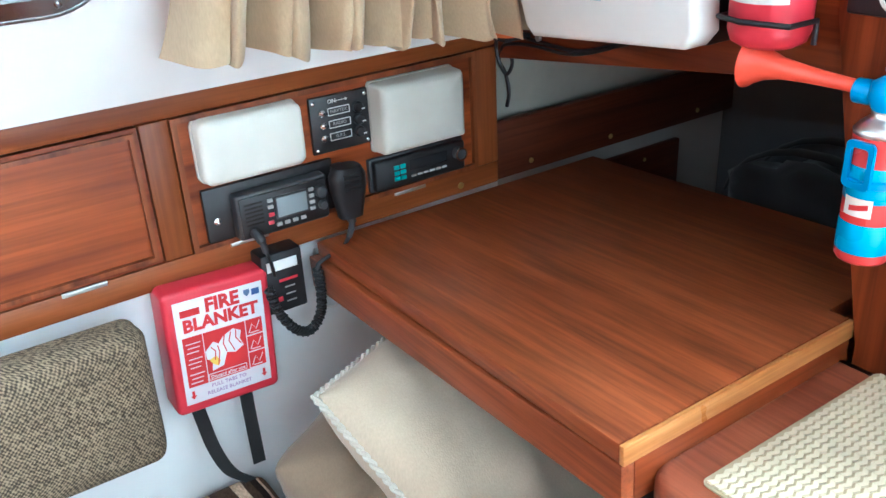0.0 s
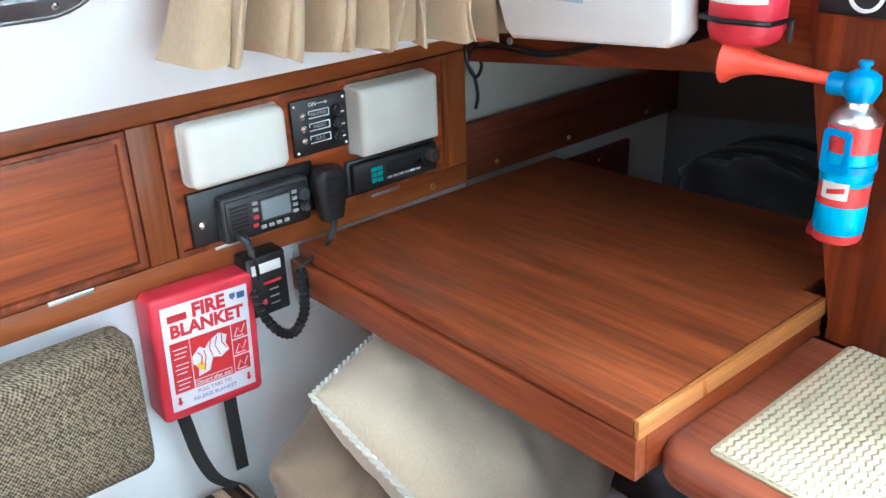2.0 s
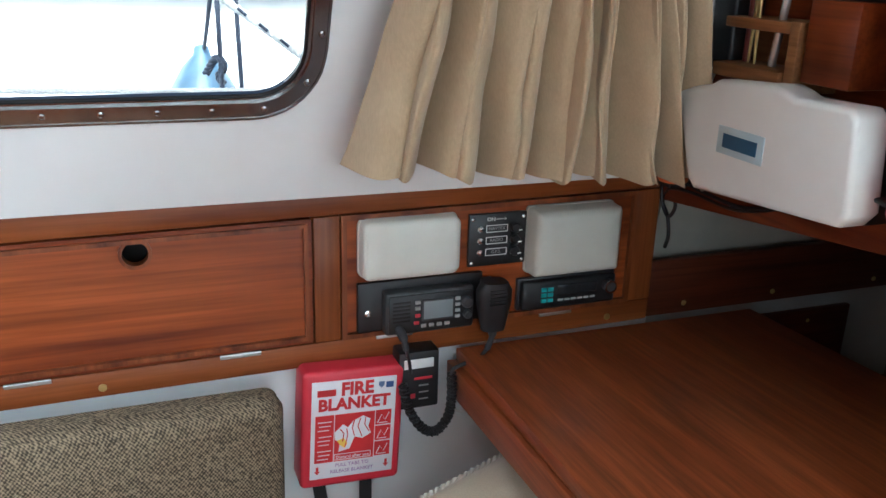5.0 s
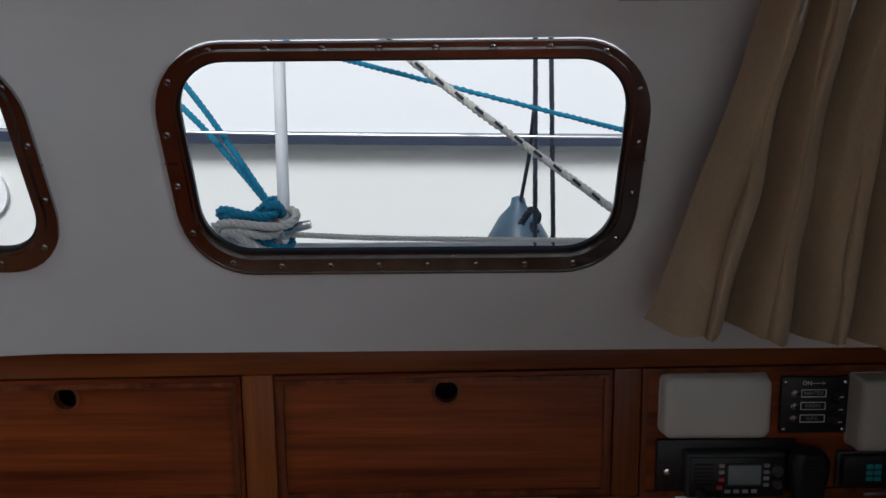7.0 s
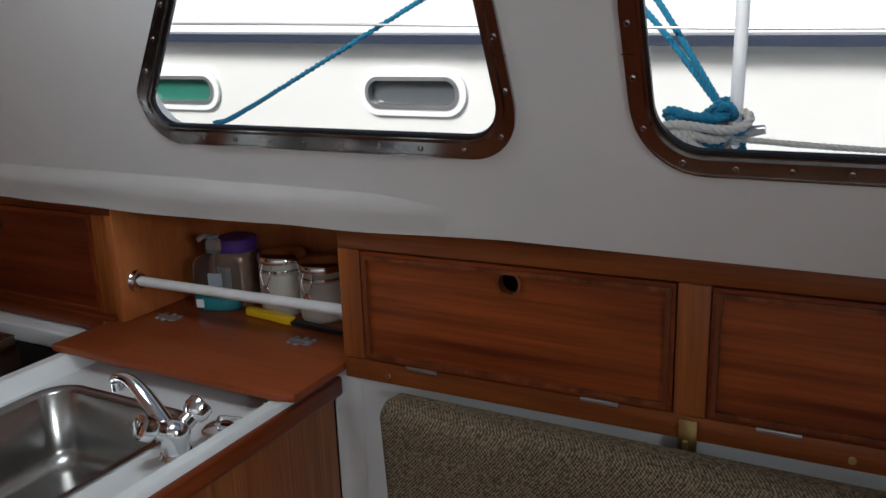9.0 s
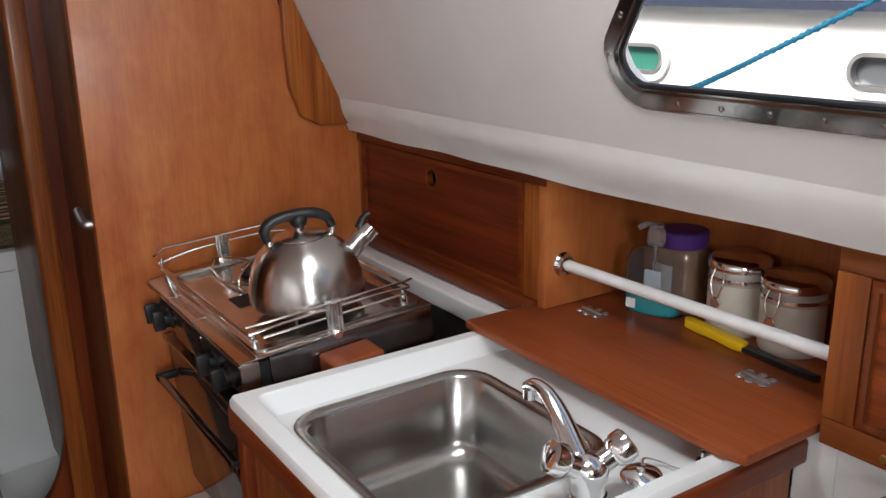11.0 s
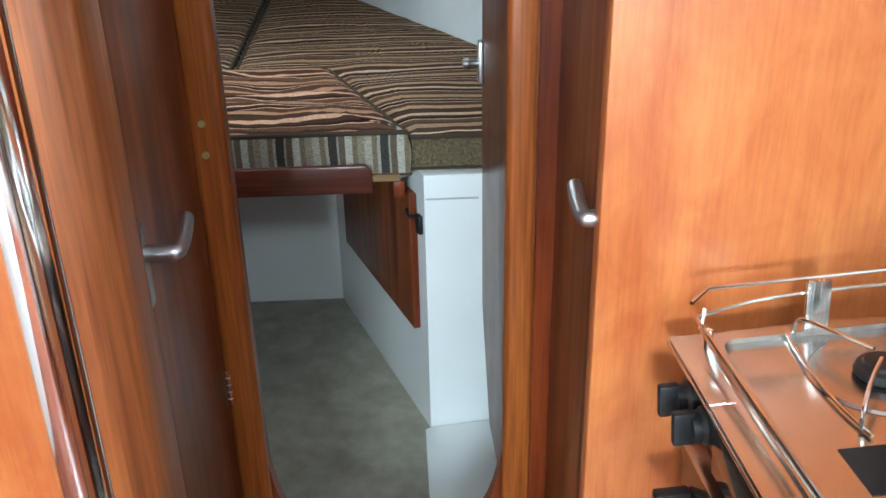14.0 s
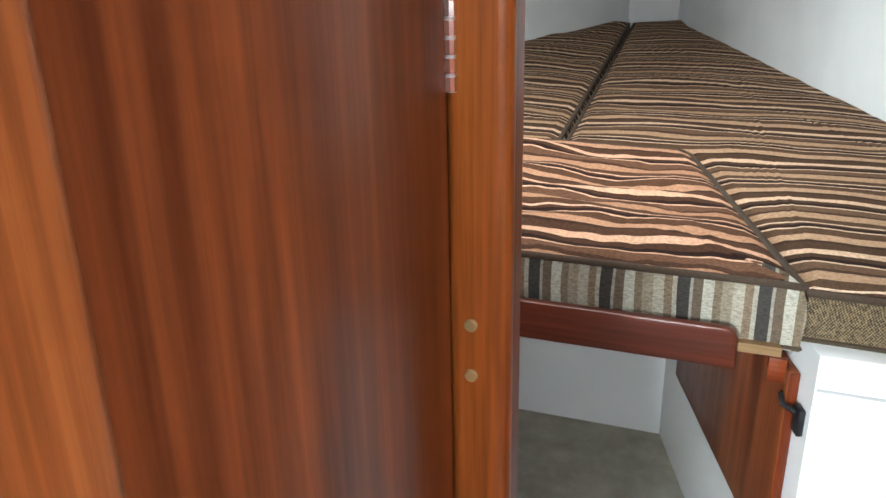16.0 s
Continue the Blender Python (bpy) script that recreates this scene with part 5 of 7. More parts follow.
def drape(u, v):
    """Gathered at the top, fanning out in broad pleats to the hem; u aft, v upwards."""
    k = min(PLEATS - 1, int(u * PLEATS))
    f = u * PLEATS - k
    s_ = FOLDS_HEM[k] + (FOLDS_HEM[k + 1] - FOLDS_HEM[k]) * f
    t_ = FOLDS_TOP[k] + (FOLDS_TOP[k + 1] - FOLDS_TOP[k]) * f
    w = s_ + (t_ - s_) * min(1.0, v * 1.3)
    hem = 1.272 - 0.055 * w - 0.004 * math.sin(u * 31) - 0.003 * math.sin(u * 83)
    z = hem + (1.674 - hem) * v
    x0 = 0.262 + 0.076 * v ** 0.85
    x1 = 0.842 - 0.215 * v ** 0.9
    f = min(1.0, max(0.0, f + 0.14 * f * (1 - f) * 4 * noise.noise((k * 3.7, v * 2.2, 9.0))))
    rise_ = 0.72 * (1 - abs(2 * f - 1) ** 7) + 0.28 * (1 - (2 * f - 1) ** 2)
    crease = 0.5 + 0.5 * noise.noise((u * 6.0, v * 2.4, 4.4))
    depth = (0.078 - 0.034 * v) * (0.45 + 0.9 * (0.5 + noise.noise((k * 5.3, v * 1.6, 2.0))) * 0.6 + 0.4 * crease)
    lean = FOLDS_TILT[k] * (f - 0.5) * (1 - abs(2 * f - 1) ** 6)
    fold = depth * (rise_ + 0.55 * lean) + 0.006 * noise.noise((u * 24, v * 5.0, 3.0)) + 0.010 * v * noise.noise((u * 38, v * 3.0, 8.0))
    x = x0 + (x1 - x0) * w + 0.016 * FOLDS_TILT[k] * rise_ * (1 - 0.5 * v) + 0.006 * noise.noise((u * 9, v * 3.5, 1.0))
    p = on_side(x, z, 0.052 + 0.012 * (1 - v) + fold)
    p.z = z
    return p


curtain = thing("curtain", (0.57, -0.09, 1.2), "gathered beige linen curtain hanging over a side window", "curtain")
part("cloth", grid_sheet(drape, 450, 44), CURTAIN, curtain, smooth=80)
part("rail", tube([on_side(0.18, 1.688, 0.062), on_side(0.80, 1.688, 0.062)], 0.004, 10), DULLMETAL, curtain)
for k in range(12):
    hx = 0.345 + k * 0.025
    part("hook", tube(smooth_path([on_side(hx, 1.694, 0.062), on_side(hx, 1.684, 0.070), on_side(hx, 1.664, 0.066)]), 0.0018, 6), WHITEPLASTIC, curtain)

# ---- windows of the cabin side ----
FRAME_STEEL = plain("polished_window_frame", (0.40, 0.395, 0.39), 0.14, 1.0, 0.10)
m_glass, n_, l_, p_ = material("window_glass")
p_.inputs["Base Color"].default_value = (1, 1, 1, 1)
p_.inputs["Roughness"].default_value, p_.inputs["Transmission Weight"].default_value, p_.inputs["IOR"].default_value = 0.0, 1.0, 1.06


def cabin_window(name, outline, screws, label, seam_at):
    w = thing(name, on_side(sum(u for u, v in outline) / len(outline), 1.37, 0), label, "window", "cabin windows", "structure")
    fl = part("frame", tilted(join(ring(flange(outline, 0.027), grown(outline, 0.010), "y", -0.0045, 0.002), ring(flange(outline, 0.0275), flange(outline, 0.0245), "y", -0.0055, 0.0))), FRAME_STEEL, w, "polished steel flange", 30)
    part("inner_lip", tilted(join(ring(grown(outline, 0.0125), grown(outline, 0.0065), "y", -0.0085, 0.0), ring(grown(outline, 0.0065), grown(outline, 0.002), "y", -0.0045, 0.004))), FRAME_STEEL, w, "polished steel inner lip", 30)
    part("seal", tilted(ring(grown(outline, 0.0025), grown(outline, -0.0015), "y", -0.001, 0.006)), BLACK, w, "thin black rubber seal")
    pane = part("pane", tilted(prism(grown(outline, 0.001), "y", 0.001, 0.004)), m_glass, w)
    pane.visible_shadow = False
    path = flange(outline, 0.0185)
    total, acc = 0.0, []
    for i in range(len(path)):
        a, b = Vector(path[i]), Vector(path[(i + 1) % len(path)])
        acc.append((total, a, b))
        total += (b - a).length
    for k in range(screws):
        d = total * (k + 0.5) / screws
        for s, a, b in acc:
            if s <= d <= s + (b - a).length + 1e-9:
                q = a.lerp(b, (d - s) / max(1e-9, (b - a).length))
                sc = lathe([(0.0044, 0), (0.0042, -0.0012), (0.0026, -0.0022), (0.0024, -0.0012), (0, -0.0012)], (q[0], -0.0045, q[1]), 12, "y")
                part("screw", tilted(sc), FRAME_STEEL, fl)
                break
    for x in seam_at:
        part("seam", tilted(box(x - 0.0095, x + 0.0095, -0.0049, -0.0043, 1.4855, 1.4866)), SHADOWGAP, fl)
    return w


cabin_window("window_1", WINDOW_1, 24, "side window with a raked end in a polished steel frame", (-0.503,))
cabin_window("window_2", WINDOW_2, 24, "round-cornered side window in a polished steel frame", (-0.3355, 0.2385))
# ---- outside: side deck, lines and the yacht alongside ----
solid("water", box(-60, 60, 0.55, 60, -0.6, -0.5), plain("harbour_water", (0.03, 0.05, 0.055), 0.08, 0, 0.2, 2.0, 0.6), "grey harbour water between the boats", "water", "structure")
solid("deck_side", box(-4.0, 4.0, 0.004, 0.47, 1.215, 1.248, 0.004), GELCOAT, "white side deck outside the cabin windows", "deck", "structure")
DK = 1.248
toe = thing("toe_rail", (0, 0.44, DK), "grey perforated alloy toe rail along the deck edge", "rail")
part("rail", box(-4.0, 4.0, 0.436, 0.444, DK, DK + 0.035, 0.002), DULLMETAL, toe)
for k in range(60):
    part("slot", box(-1.40 + k * 0.042, -1.384 + k * 0.042, 0.4345, 0.4455, DK + 0.014, DK + 0.021), GREYLEGEND, toe)
stan = thing("stanchion", (-0.305, 0.40, DK), "white painted guard rail stanchion on the side deck", "stanchion")
part("post", tube([(-0.306, 0.40, DK), (-0.300, 0.40, 2.0)], 0.0115, 20), plain("white_enamel", (0.82, 0.83, 0.84), 0.3), stan)
part("base", lathe([(0, 0), (0.032, 0), (0.030, 0.008), (0.018, 0.014), (0.016, 0.05), (0, 0.05)], (-0.306, 0.40, DK), 24), CHROME, stan)
part("guard_wire", tube([(-4.0, 0.402, 1.595), (-1.3, 0.402, 1.528), (-0.30, 0.402, 1.496), (4.0, 0.402, 1.42)], 0.0026, 8), DULLMETAL, stan)

BLUEROPE = cloth("blue_rope_fibre", (0.005, 0.23, 0.40), 500, 0.6)
WHITEROPE = cloth("white_rope_fibre", (0.66, 0.64, 0.58), 500, 0.7)
NAVYROPE = cloth("navy_rope_fibre", (0.03, 0.04, 0.065), 500, 0.5)


def laid_rope(points, r, per=14, twist=30.0):
    """Three-strand rope along a line; twist: turns for each metre."""
    line = smooth_path(points, per)
    strands = []
    for s in range(3):
        pts, run = [], 0.0
        for i, p in enumerate(line):
            if i:
                run += (p - line[i - 1]).length
            d = (line[min(i + 1, len(line) - 1)] - line[max(i - 1, 0)]).normalized()
            a = d.cross(Vector((0, 0.9, 0.4))).normalized()
            b = d.cross(a)
            t = 2 * math.pi * (twist * run + s / 3)
            pts.append(p + (a * math.cos(t) + b * math.sin(t)) * r * 0.48)
        strands.append(tube(pts, r * 0.56, 6))
    return join(*strands)


def rope_thing(name, pts, r, mat, label, twist=30.0, per=40):
    return solid(name, laid_rope(pts, r, per, twist), mat, label, "rope", "", 70)


rope_thing("mooring_line", [(-0.62, 0.46, 1.735), (-0.47, 0.43, 1.565), (-0.325, 0.40, 1.355)], 0.0065, BLUEROPE, "blue mooring line running down to the deck cleat")
rope_thing("mooring_line", [(-0.66, 0.52, 1.67), (-0.48, 0.45, 1.525), (-0.33, 0.40, 1.36)], 0.0065, BLUEROPE, "blue mooring line running down to the deck cleat")
rope_thing("mooring_line", [(-1.52, 0.40, 1.30), (-1.417, 0.40, 1.335), (-0.924, 0.42, 1.575), (-0.70, 0.44, 1.69)], 0.0068, BLUEROPE, "blue mooring line slanting across the window")
rope_thing("mooring_line", [(-0.40, 0.40, 1.70), (-0.182, 0.40, 1.632), (0.32, 0.40, 1.502), (0.62, 0.40, 1.43)], 0.0060, BLUEROPE, "blue line stretched along the side deck")
rope_thing("jib_sheet", [(-0.20, 0.34, 1.755), (-0.042, 0.34, 1.615), (0.31, 0.34, 1.355), (0.42, 0.34, 1.275)], 0.0085, WHITEROPE, "white braided sheet with dark flecks")
fleck = thing("jib_sheet_fleck", (0.1, 0.33, 1.5), "dark green flecks woven into the white sheet", "rope")
for k in range(16):
    a = Vector((-0.20, 0.34, 1.755)).lerp(Vector((-0.042, 0.34, 1.615)), k / 6) if k < 6 else Vector((-0.042, 0.34, 1.615)).lerp(Vector((0.31, 0.34, 1.355)), (k - 6) / 10)
    part("fleck", tube([a + Vector((-0.008, -0.0062, 0.007)), a + Vector((0.006, -0.0085, -0.005))], 0.0030, 6), NAVYROPE, fleck)
cleat = thing("deck_cleat", (-0.35, 0.40, DK), "alloy deck cleat wound with blue and white rope", "cleat")
part("horns", tube(smooth_path([(-0.445, 0.40, 1.323), (-0.40, 0.40, 1.318), (-0.35, 0.40, 1.314), (-0.30, 0.40, 1.318), (-0.255, 0.40, 1.326)]), [0.008 + 0.005 * math.sin(math.pi * i / 24) for i in range(25)], 12), DULLMETAL, cleat)
part("foot", box(-0.375, -0.325, 0.385, 0.415, DK, 1.312, 0.006), DULLMETAL, cleat)
coil = thing("rope_turns", (-0.36, 0.39, DK), "turns of blue and white rope wound round the cleat", "rope")
random.seed(4)
for k in range(7):
    tilt_ = random.uniform(-0.02, 0.02)
    w = random.uniform(0.045, 0.085)
    c = (-0.362 + random.uniform(-0.012, 0.012), 0.385 + random.uniform(-0.01, 0.015), 1.300 + k * 0.008)
    pts = [(c[0] + w * math.cos(a * 0.5236), c[1] + 0.028 * math.sin(a * 0.5236), c[2] + tilt_ * math.cos(a * 0.5236) + 0.012 * math.sin(a * 1.047)) for a in range(13)]
    part("turn", laid_rope(pts, 0.0085, 10, 28), BLUEROPE if k % 2 or k > 4 else WHITEROPE, coil, smooth=70)
rope_thing("knot", [(-0.335, 0.385, 1.352), (-0.318, 0.372, 1.368), (-0.306, 0.386, 1.352), (-0.322, 0.40, 1.340), (-0.338, 0.382, 1.362), (-0.318, 0.378, 1.378)], 0.0085, BLUEROPE, "blue knot at the end of the mooring line", 30, 12)
rope_thing("deck_line", [(-0.30, 0.38, 1.310), (-0.1, 0.385, 1.300), (0.3, 0.39, 1.292), (0.8, 0.40, 1.285)], 0.0058, WHITEROPE, "white laid line along the deck edge")
fender = thing("fender", (0.16, 0.60, 1.0), "blue-grey inflated fender hung on dark ropes", "fender")
FEND = plain("blue_grey_vinyl", (0.085, 0.145, 0.20), 0.42, 0, 0.1)
part("body", lathe([(0, -0.35), (0.05, -0.34), (0.075, -0.28), (0.078, -0.05), (0.066, 0.0), (0.040, 0.045), (0.018, 0.068), (0.014, 0.085), (0, 0.09)], (0.158, 0.62, 1.262), 32), FEND, fender, smooth=60)
for x0, x1 in ((0.176, 0.170), (0.212, 0.197)):
    part("lanyard", laid_rope([(x1, 0.42, 1.78), ((x0 + x1) / 2, 0.43, 1.52), (x0, 0.44, 1.26)], 0.0054, 40, 40), NAVYROPE, fender, smooth=70)
part("short_lanyard", tube([(0.162, 0.60, 1.345), (0.168, 0.50, 1.44), (0.172, 0.43, 1.55)], 0.0042, 8), NAVYROPE, fender)
part("knot", laid_rope([(0.150, 0.46, 1.315), (0.168, 0.44, 1.345), (0.182, 0.44, 1.33), (0.172, 0.45, 1.312), (0.178, 0.44, 1.30)], 0.0075, 12, 34), NAVYROPE, fender, smooth=70)

# the yacht alongside
HULLPAINT = plain("ivory_topsides", (0.80, 0.80, 0.78), 0.42, 0, 0.004, 0.8)
UPPER = plain("white_topsides", (0.86, 0.87, 0.88), 0.42, 0, 0.003, 0.8)
NAVYBAND = plain("navy_rubbing_band", (0.030, 0.040, 0.070), 0.35)
GREYBAND = plain("grey_pinstripe", (0.32, 0.33, 0.36), 0.4)
yacht = thing("neighbour_yacht", (-0.5, 1.9, -0.55), "large ivory yacht hull moored alongside with a navy rubbing band", "yacht")


def shear_line(x):
    return 1.400 - 0.0135 * (x - 0.6) + 0.0016 * (x - 0.6) ** 2


PORTS = (-1.80, -3.06)


def port_outline(x, grow=0.0, dz=0.0):
    return rounded(x - 0.205 - grow, x + 0.205 + grow, 1.236 - 0.052 - grow + dz, 1.236 + 0.052 + grow + dz, 0.050 + grow, 8)


hullm = wall_with_holes(-9.0, 7.0, -0.6, 1.46, [port_outline(x, 0.001) for x in PORTS], 0.06)
bmesh.ops.translate(hullm, vec=(0, 1.834, 0), verts=hullm.verts)
part("hull_side", hullm, HULLPAINT, yacht, "ivory hull side")


def strip(z0, z1, y, thick):
    def f(u, v):
        x = -9 + 16 * u
        return (x, y, shear_line(x) + z0 + (z1 - z0) * v)
    return grid_sheet(f, 40, 2, thick)


part("rubbing_band", strip(-0.012, 0.020, 1.775, 0.03), NAVYBAND, yacht, "navy blue rubbing band")
part("pinstripe", strip(0.022, 0.030, 1.785, 0.02), GREYBAND, yacht)
part("bulwark", strip(0.020, 0.95, 1.80, 0.03), UPPER, yacht, "white bulwark")
part("lower_step", strip(-0.030, -0.012, 1.822, 0.012), UPPER, yacht)
part("deck_edge", strip(0.94, 0.97, 1.70, 0.2), UPPER, yacht)
PORTGLASS = plain("dark_portlight_glass", (0.10, 0.11, 0.12), 0.06, 0, 0.1, 3.0)
GREENGLASS = plain("green_curtained_portlight", (0.03, 0.16, 0.12), 0.1, 0, 0.1, 3.0)
for k, x in enumerate(PORTS):
    w = part("portlight", ring(port_outline(x, 0.040), port_outline(x, 0.010), "y", 1.816, 1.834), UPPER, yacht, "white moulded surround")
    part("rim", ring(port_outline(x, 0.012), port_outline(x, -0.004), "y", 1.810, 1.845), DULLMETAL, w, "alloy portlight rim")
    part("glass", prism(port_outline(x, 0.0), "y", 1.846, 1.852), GREENGLASS if k else PORTGLASS, w)
# ---- galley: sink unit ----
GALLEYWOOD = wood("galley_panel", (0.19, 0.055, 0.018), (0.36, 0.125, 0.042), "z", 0.33, 0.2, 1.8)
SHELFWOOD = wood("galley_shelf_veneer", (0.25, 0.056, 0.017), (0.35, 0.086, 0.026), "x", 0.34, 0.15, 0.6, 0.5)
unit = thing("sink_unit", (-1.2, -0.35, 0.0), "wooden galley sink cabinet with dark mahogany edging", "cabinet")
part("front_panel", box(-1.455, -0.95, -0.575, -0.557, 0.0, 0.866), GALLEYWOOD, unit)
part("end_panel", box(-0.958, -0.935, -0.575, 0.02, 0.0, 0.868, 0.003), GALLEYWOOD, unit)
part("forward_panel", box(-1.475, -1.457, -0.575, 0.02, 0.0, 0.866), GALLEYWOOD, unit)
part("front_edging", box(-1.482, -0.928, -0.602, -0.580, 0.858, 0.900, 0.006, 3), WOOD_X, unit, "dark mahogany edging")
part("end_edging", box(-0.934, -0.912, -0.60, 0.02, 0.862, 0.900, 0.006, 3), WOOD_Y, unit, "dark mahogany edging")
part("corner_post", box(-1.480, -1.452, -0.592, -0.560, 0.0, 0.857, 0.005, 3), WOOD_Z, unit)
part("carcass_bottom", box(-1.45, -0.96, -0.55, 0.0, 0.08, 0.10), GALLEYWOOD, unit)

top = thing("sink_worktop", (-1.2, -0.35, 0.90), "white moulded worktop with a raised rim round the sink", "worktop")
O = rounded(-1.482, -0.922, -0.600, 0.02, 0.012, 4)
I = rounded(-1.452, -0.948, -0.566, -0.02, 0.020, 4)
I2 = rounded(-1.432, -0.958, -0.556, -0.04, 0.024, 4)
BASIN_T = rounded(-1.405, -1.065, -0.530, -0.205, 0.055, 4)


def deck_mesh(first, last):
    bm = bmesh.new()
    rows = []
    for line, z in ((O, 0.868), (O, 0.908), (grown(O, -0.004), 0.914), (grown(I, 0.003), 0.915), (I, 0.912), (I2, 0.884), (BASIN_T, 0.882))[first:last]:
        rows.append([bm.verts.new((u, v, z)) for u, v in line])
    for p, q in zip(rows, rows[1:]):
        for i in range(len(p)):
            bm.faces.new((p[i], p[(i + 1) % len(p)], q[(i + 1) % len(p)], q[i]))
    return bm


part("raised_rim", deck_mesh(0, 5), GELCOAT, top, smooth=40)
part("sunken_deck", deck_mesh(4, 7), GELCOAT, top, smooth=40)


def basin_mesh(grow, z_top, z_bot):
    bm = bmesh.new()
    rows = []
    lines = [(rounded(-1.418, -1.052, -0.543, -0.192, 0.062, 6), z_top + 0.0025), (rounded(-1.405, -1.065, -0.530, -0.205, 0.055, 6), z_top + 0.0030),
             (rounded(-1.398, -1.072, -0.523, -0.212, 0.052, 6), z_top - 0.004), (rounded(-1.392, -1.078, -0.517, -0.218, 0.050, 6), z_bot + 0.03),
             (rounded(-1.385, -1.085, -0.510, -0.225, 0.048, 6), z_bot + 0.012), (rounded(-1.368, -1.102, -0.493, -0.242, 0.040, 6), z_bot + 0.001),
             (rounded(-1.345, -1.125, -0.470, -0.265, 0.030, 6), z_bot)]
    for line, z in lines:
        rows.append([bm.verts.new((u, v, z)) for u, v in line])
    for p, q in zip(rows, rows[1:]):
        for i in range(len(p)):
            bm.faces.new((p[i], p[(i + 1) % len(p)], q[(i + 1) % len(p)], q[i]))
    bm.faces.new(rows[-1])
    return bm


sink = thing("sink", (-1.235, -0.367, 0.74), "deep square stainless steel sink set into the worktop", "sink")
part("basin", basin_mesh(0, 0.883, 0.742), plain("satin_sink_steel", (0.46, 0.45, 0.43), 0.24, 1.0, 0.06, 4.0), sink, smooth=60)
part("drain", lathe([(0.034, 0.0), (0.032, 0.002), (0.024, -0.001), (0.006, -0.003), (0, -0.003)], (-1.235, -0.42, 0.7435), 28), CHROME, sink)

tap = thing("mixer_tap", (-0.992, -0.315, 0.884), "chrome mixer tap with two round handles", "tap")
TB = Vector((-0.995, -0.315, 0.884))
part("base_ring", lathe([(0, 0), (0.026, 0), (0.027, 0.004), (0.024, 0.010), (0, 0.012)], TB, 32), CHROME, tap)
part("column", lathe([(0.022, 0.008), (0.022, 0.025), (0.025, 0.038), (0.025, 0.050), (0.018, 0.060), (0, 0.063)], TB, 32), CHROME, tap, smooth=60)
SP = Vector((-1.0, 0.10, 0)).normalized()
part("spout", tube(smooth_path([TB + SP * 0.004 + Vector((0, 0, 0.030)), TB + SP * 0.030 + Vector((0, 0, 0.058)), TB + SP * 0.062 + Vector((0, 0, 0.088)), TB + SP * 0.092 + Vector((0, 0, 0.106)),
                                TB + SP * 0.118 + Vector((0, 0, 0.108)), TB + SP * 0.134 + Vector((0, 0, 0.100))], 8), [0.019 - 0.008 * min(1, i / 26) for i in range(41)], 16, flat=0.8), CHROME, tap, smooth=60)
part("spout_end", lathe([(0, 0), (0.010, 0), (0.010, 0.016), (0, 0.018)], TB + SP * 0.131 + Vector((0, 0, 0.084)), 20), CHROME, tap)
SIDE = Vector((-0.30, -1.0, 0)).normalized()
for s in (1, -1):
    arm = TB + Vector((0, 0, 0.038))
    end = arm + SIDE * s * 0.032 + Vector((0, 0, 0.020))
    part("arm", tube([arm, end], [0.016, 0.014], 16), CHROME, tap)
    d = (end - arm).normalized()
    q = d.to_track_quat("Z", "Y").to_matrix().to_4x4()
    knob = lathe([(0, 0), (0.013, 0.0), (0.019, 0.006), (0.022, 0.013), (0.021, 0.028), (0.017, 0.031), (0, 0.0315)], (0, 0, 0), 12)
    part("handle", turned(knob, Matrix.Translation(end - d * 0.004) @ q), CHROME, tap, smooth=40)

plug = thing("sink_plug", (-0.985, -0.225, 0.884), "chrome sink plug on a bead chain", "plug")
part("disc", turned(lathe([(0, 0), (0.024, 0), (0.027, 0.003), (0.027, 0.008), (0.022, 0.012), (0.006, 0.014), (0.005, 0.019), (0, 0.020)], (0, 0, 0), 32), Matrix.Translation((-0.988, -0.228, 0.885)) @ Matrix.Rotation(radians(6), 4, "X")), CHROME, plug)
ch = smooth_path([(-0.988, -0.228, 0.903), (-1.005, -0.205, 0.900), (-1.000, -0.180, 0.889), (-0.975, -0.172, 0.888), (-0.962, -0.150, 0.888), (-0.970, -0.130, 0.888), (-0.968, -0.105, 0.888)], 7)
beads = bmesh.new()
for p in ch:
    bmesh.ops.create_icosphere(beads, subdivisions=1, radius=0.0024, matrix=Matrix.Translation(p))
part("bead_chain", beads, CHROME, plug)
part("chain_stay", join(disc((-0.972, -0.128, 0.884), 0.010, 0.005, "z", 20), tube([(-0.972, -0.128, 0.888), (-0.972, -0.128, 0.900)], 0.0035, 10)), CHROME, plug)

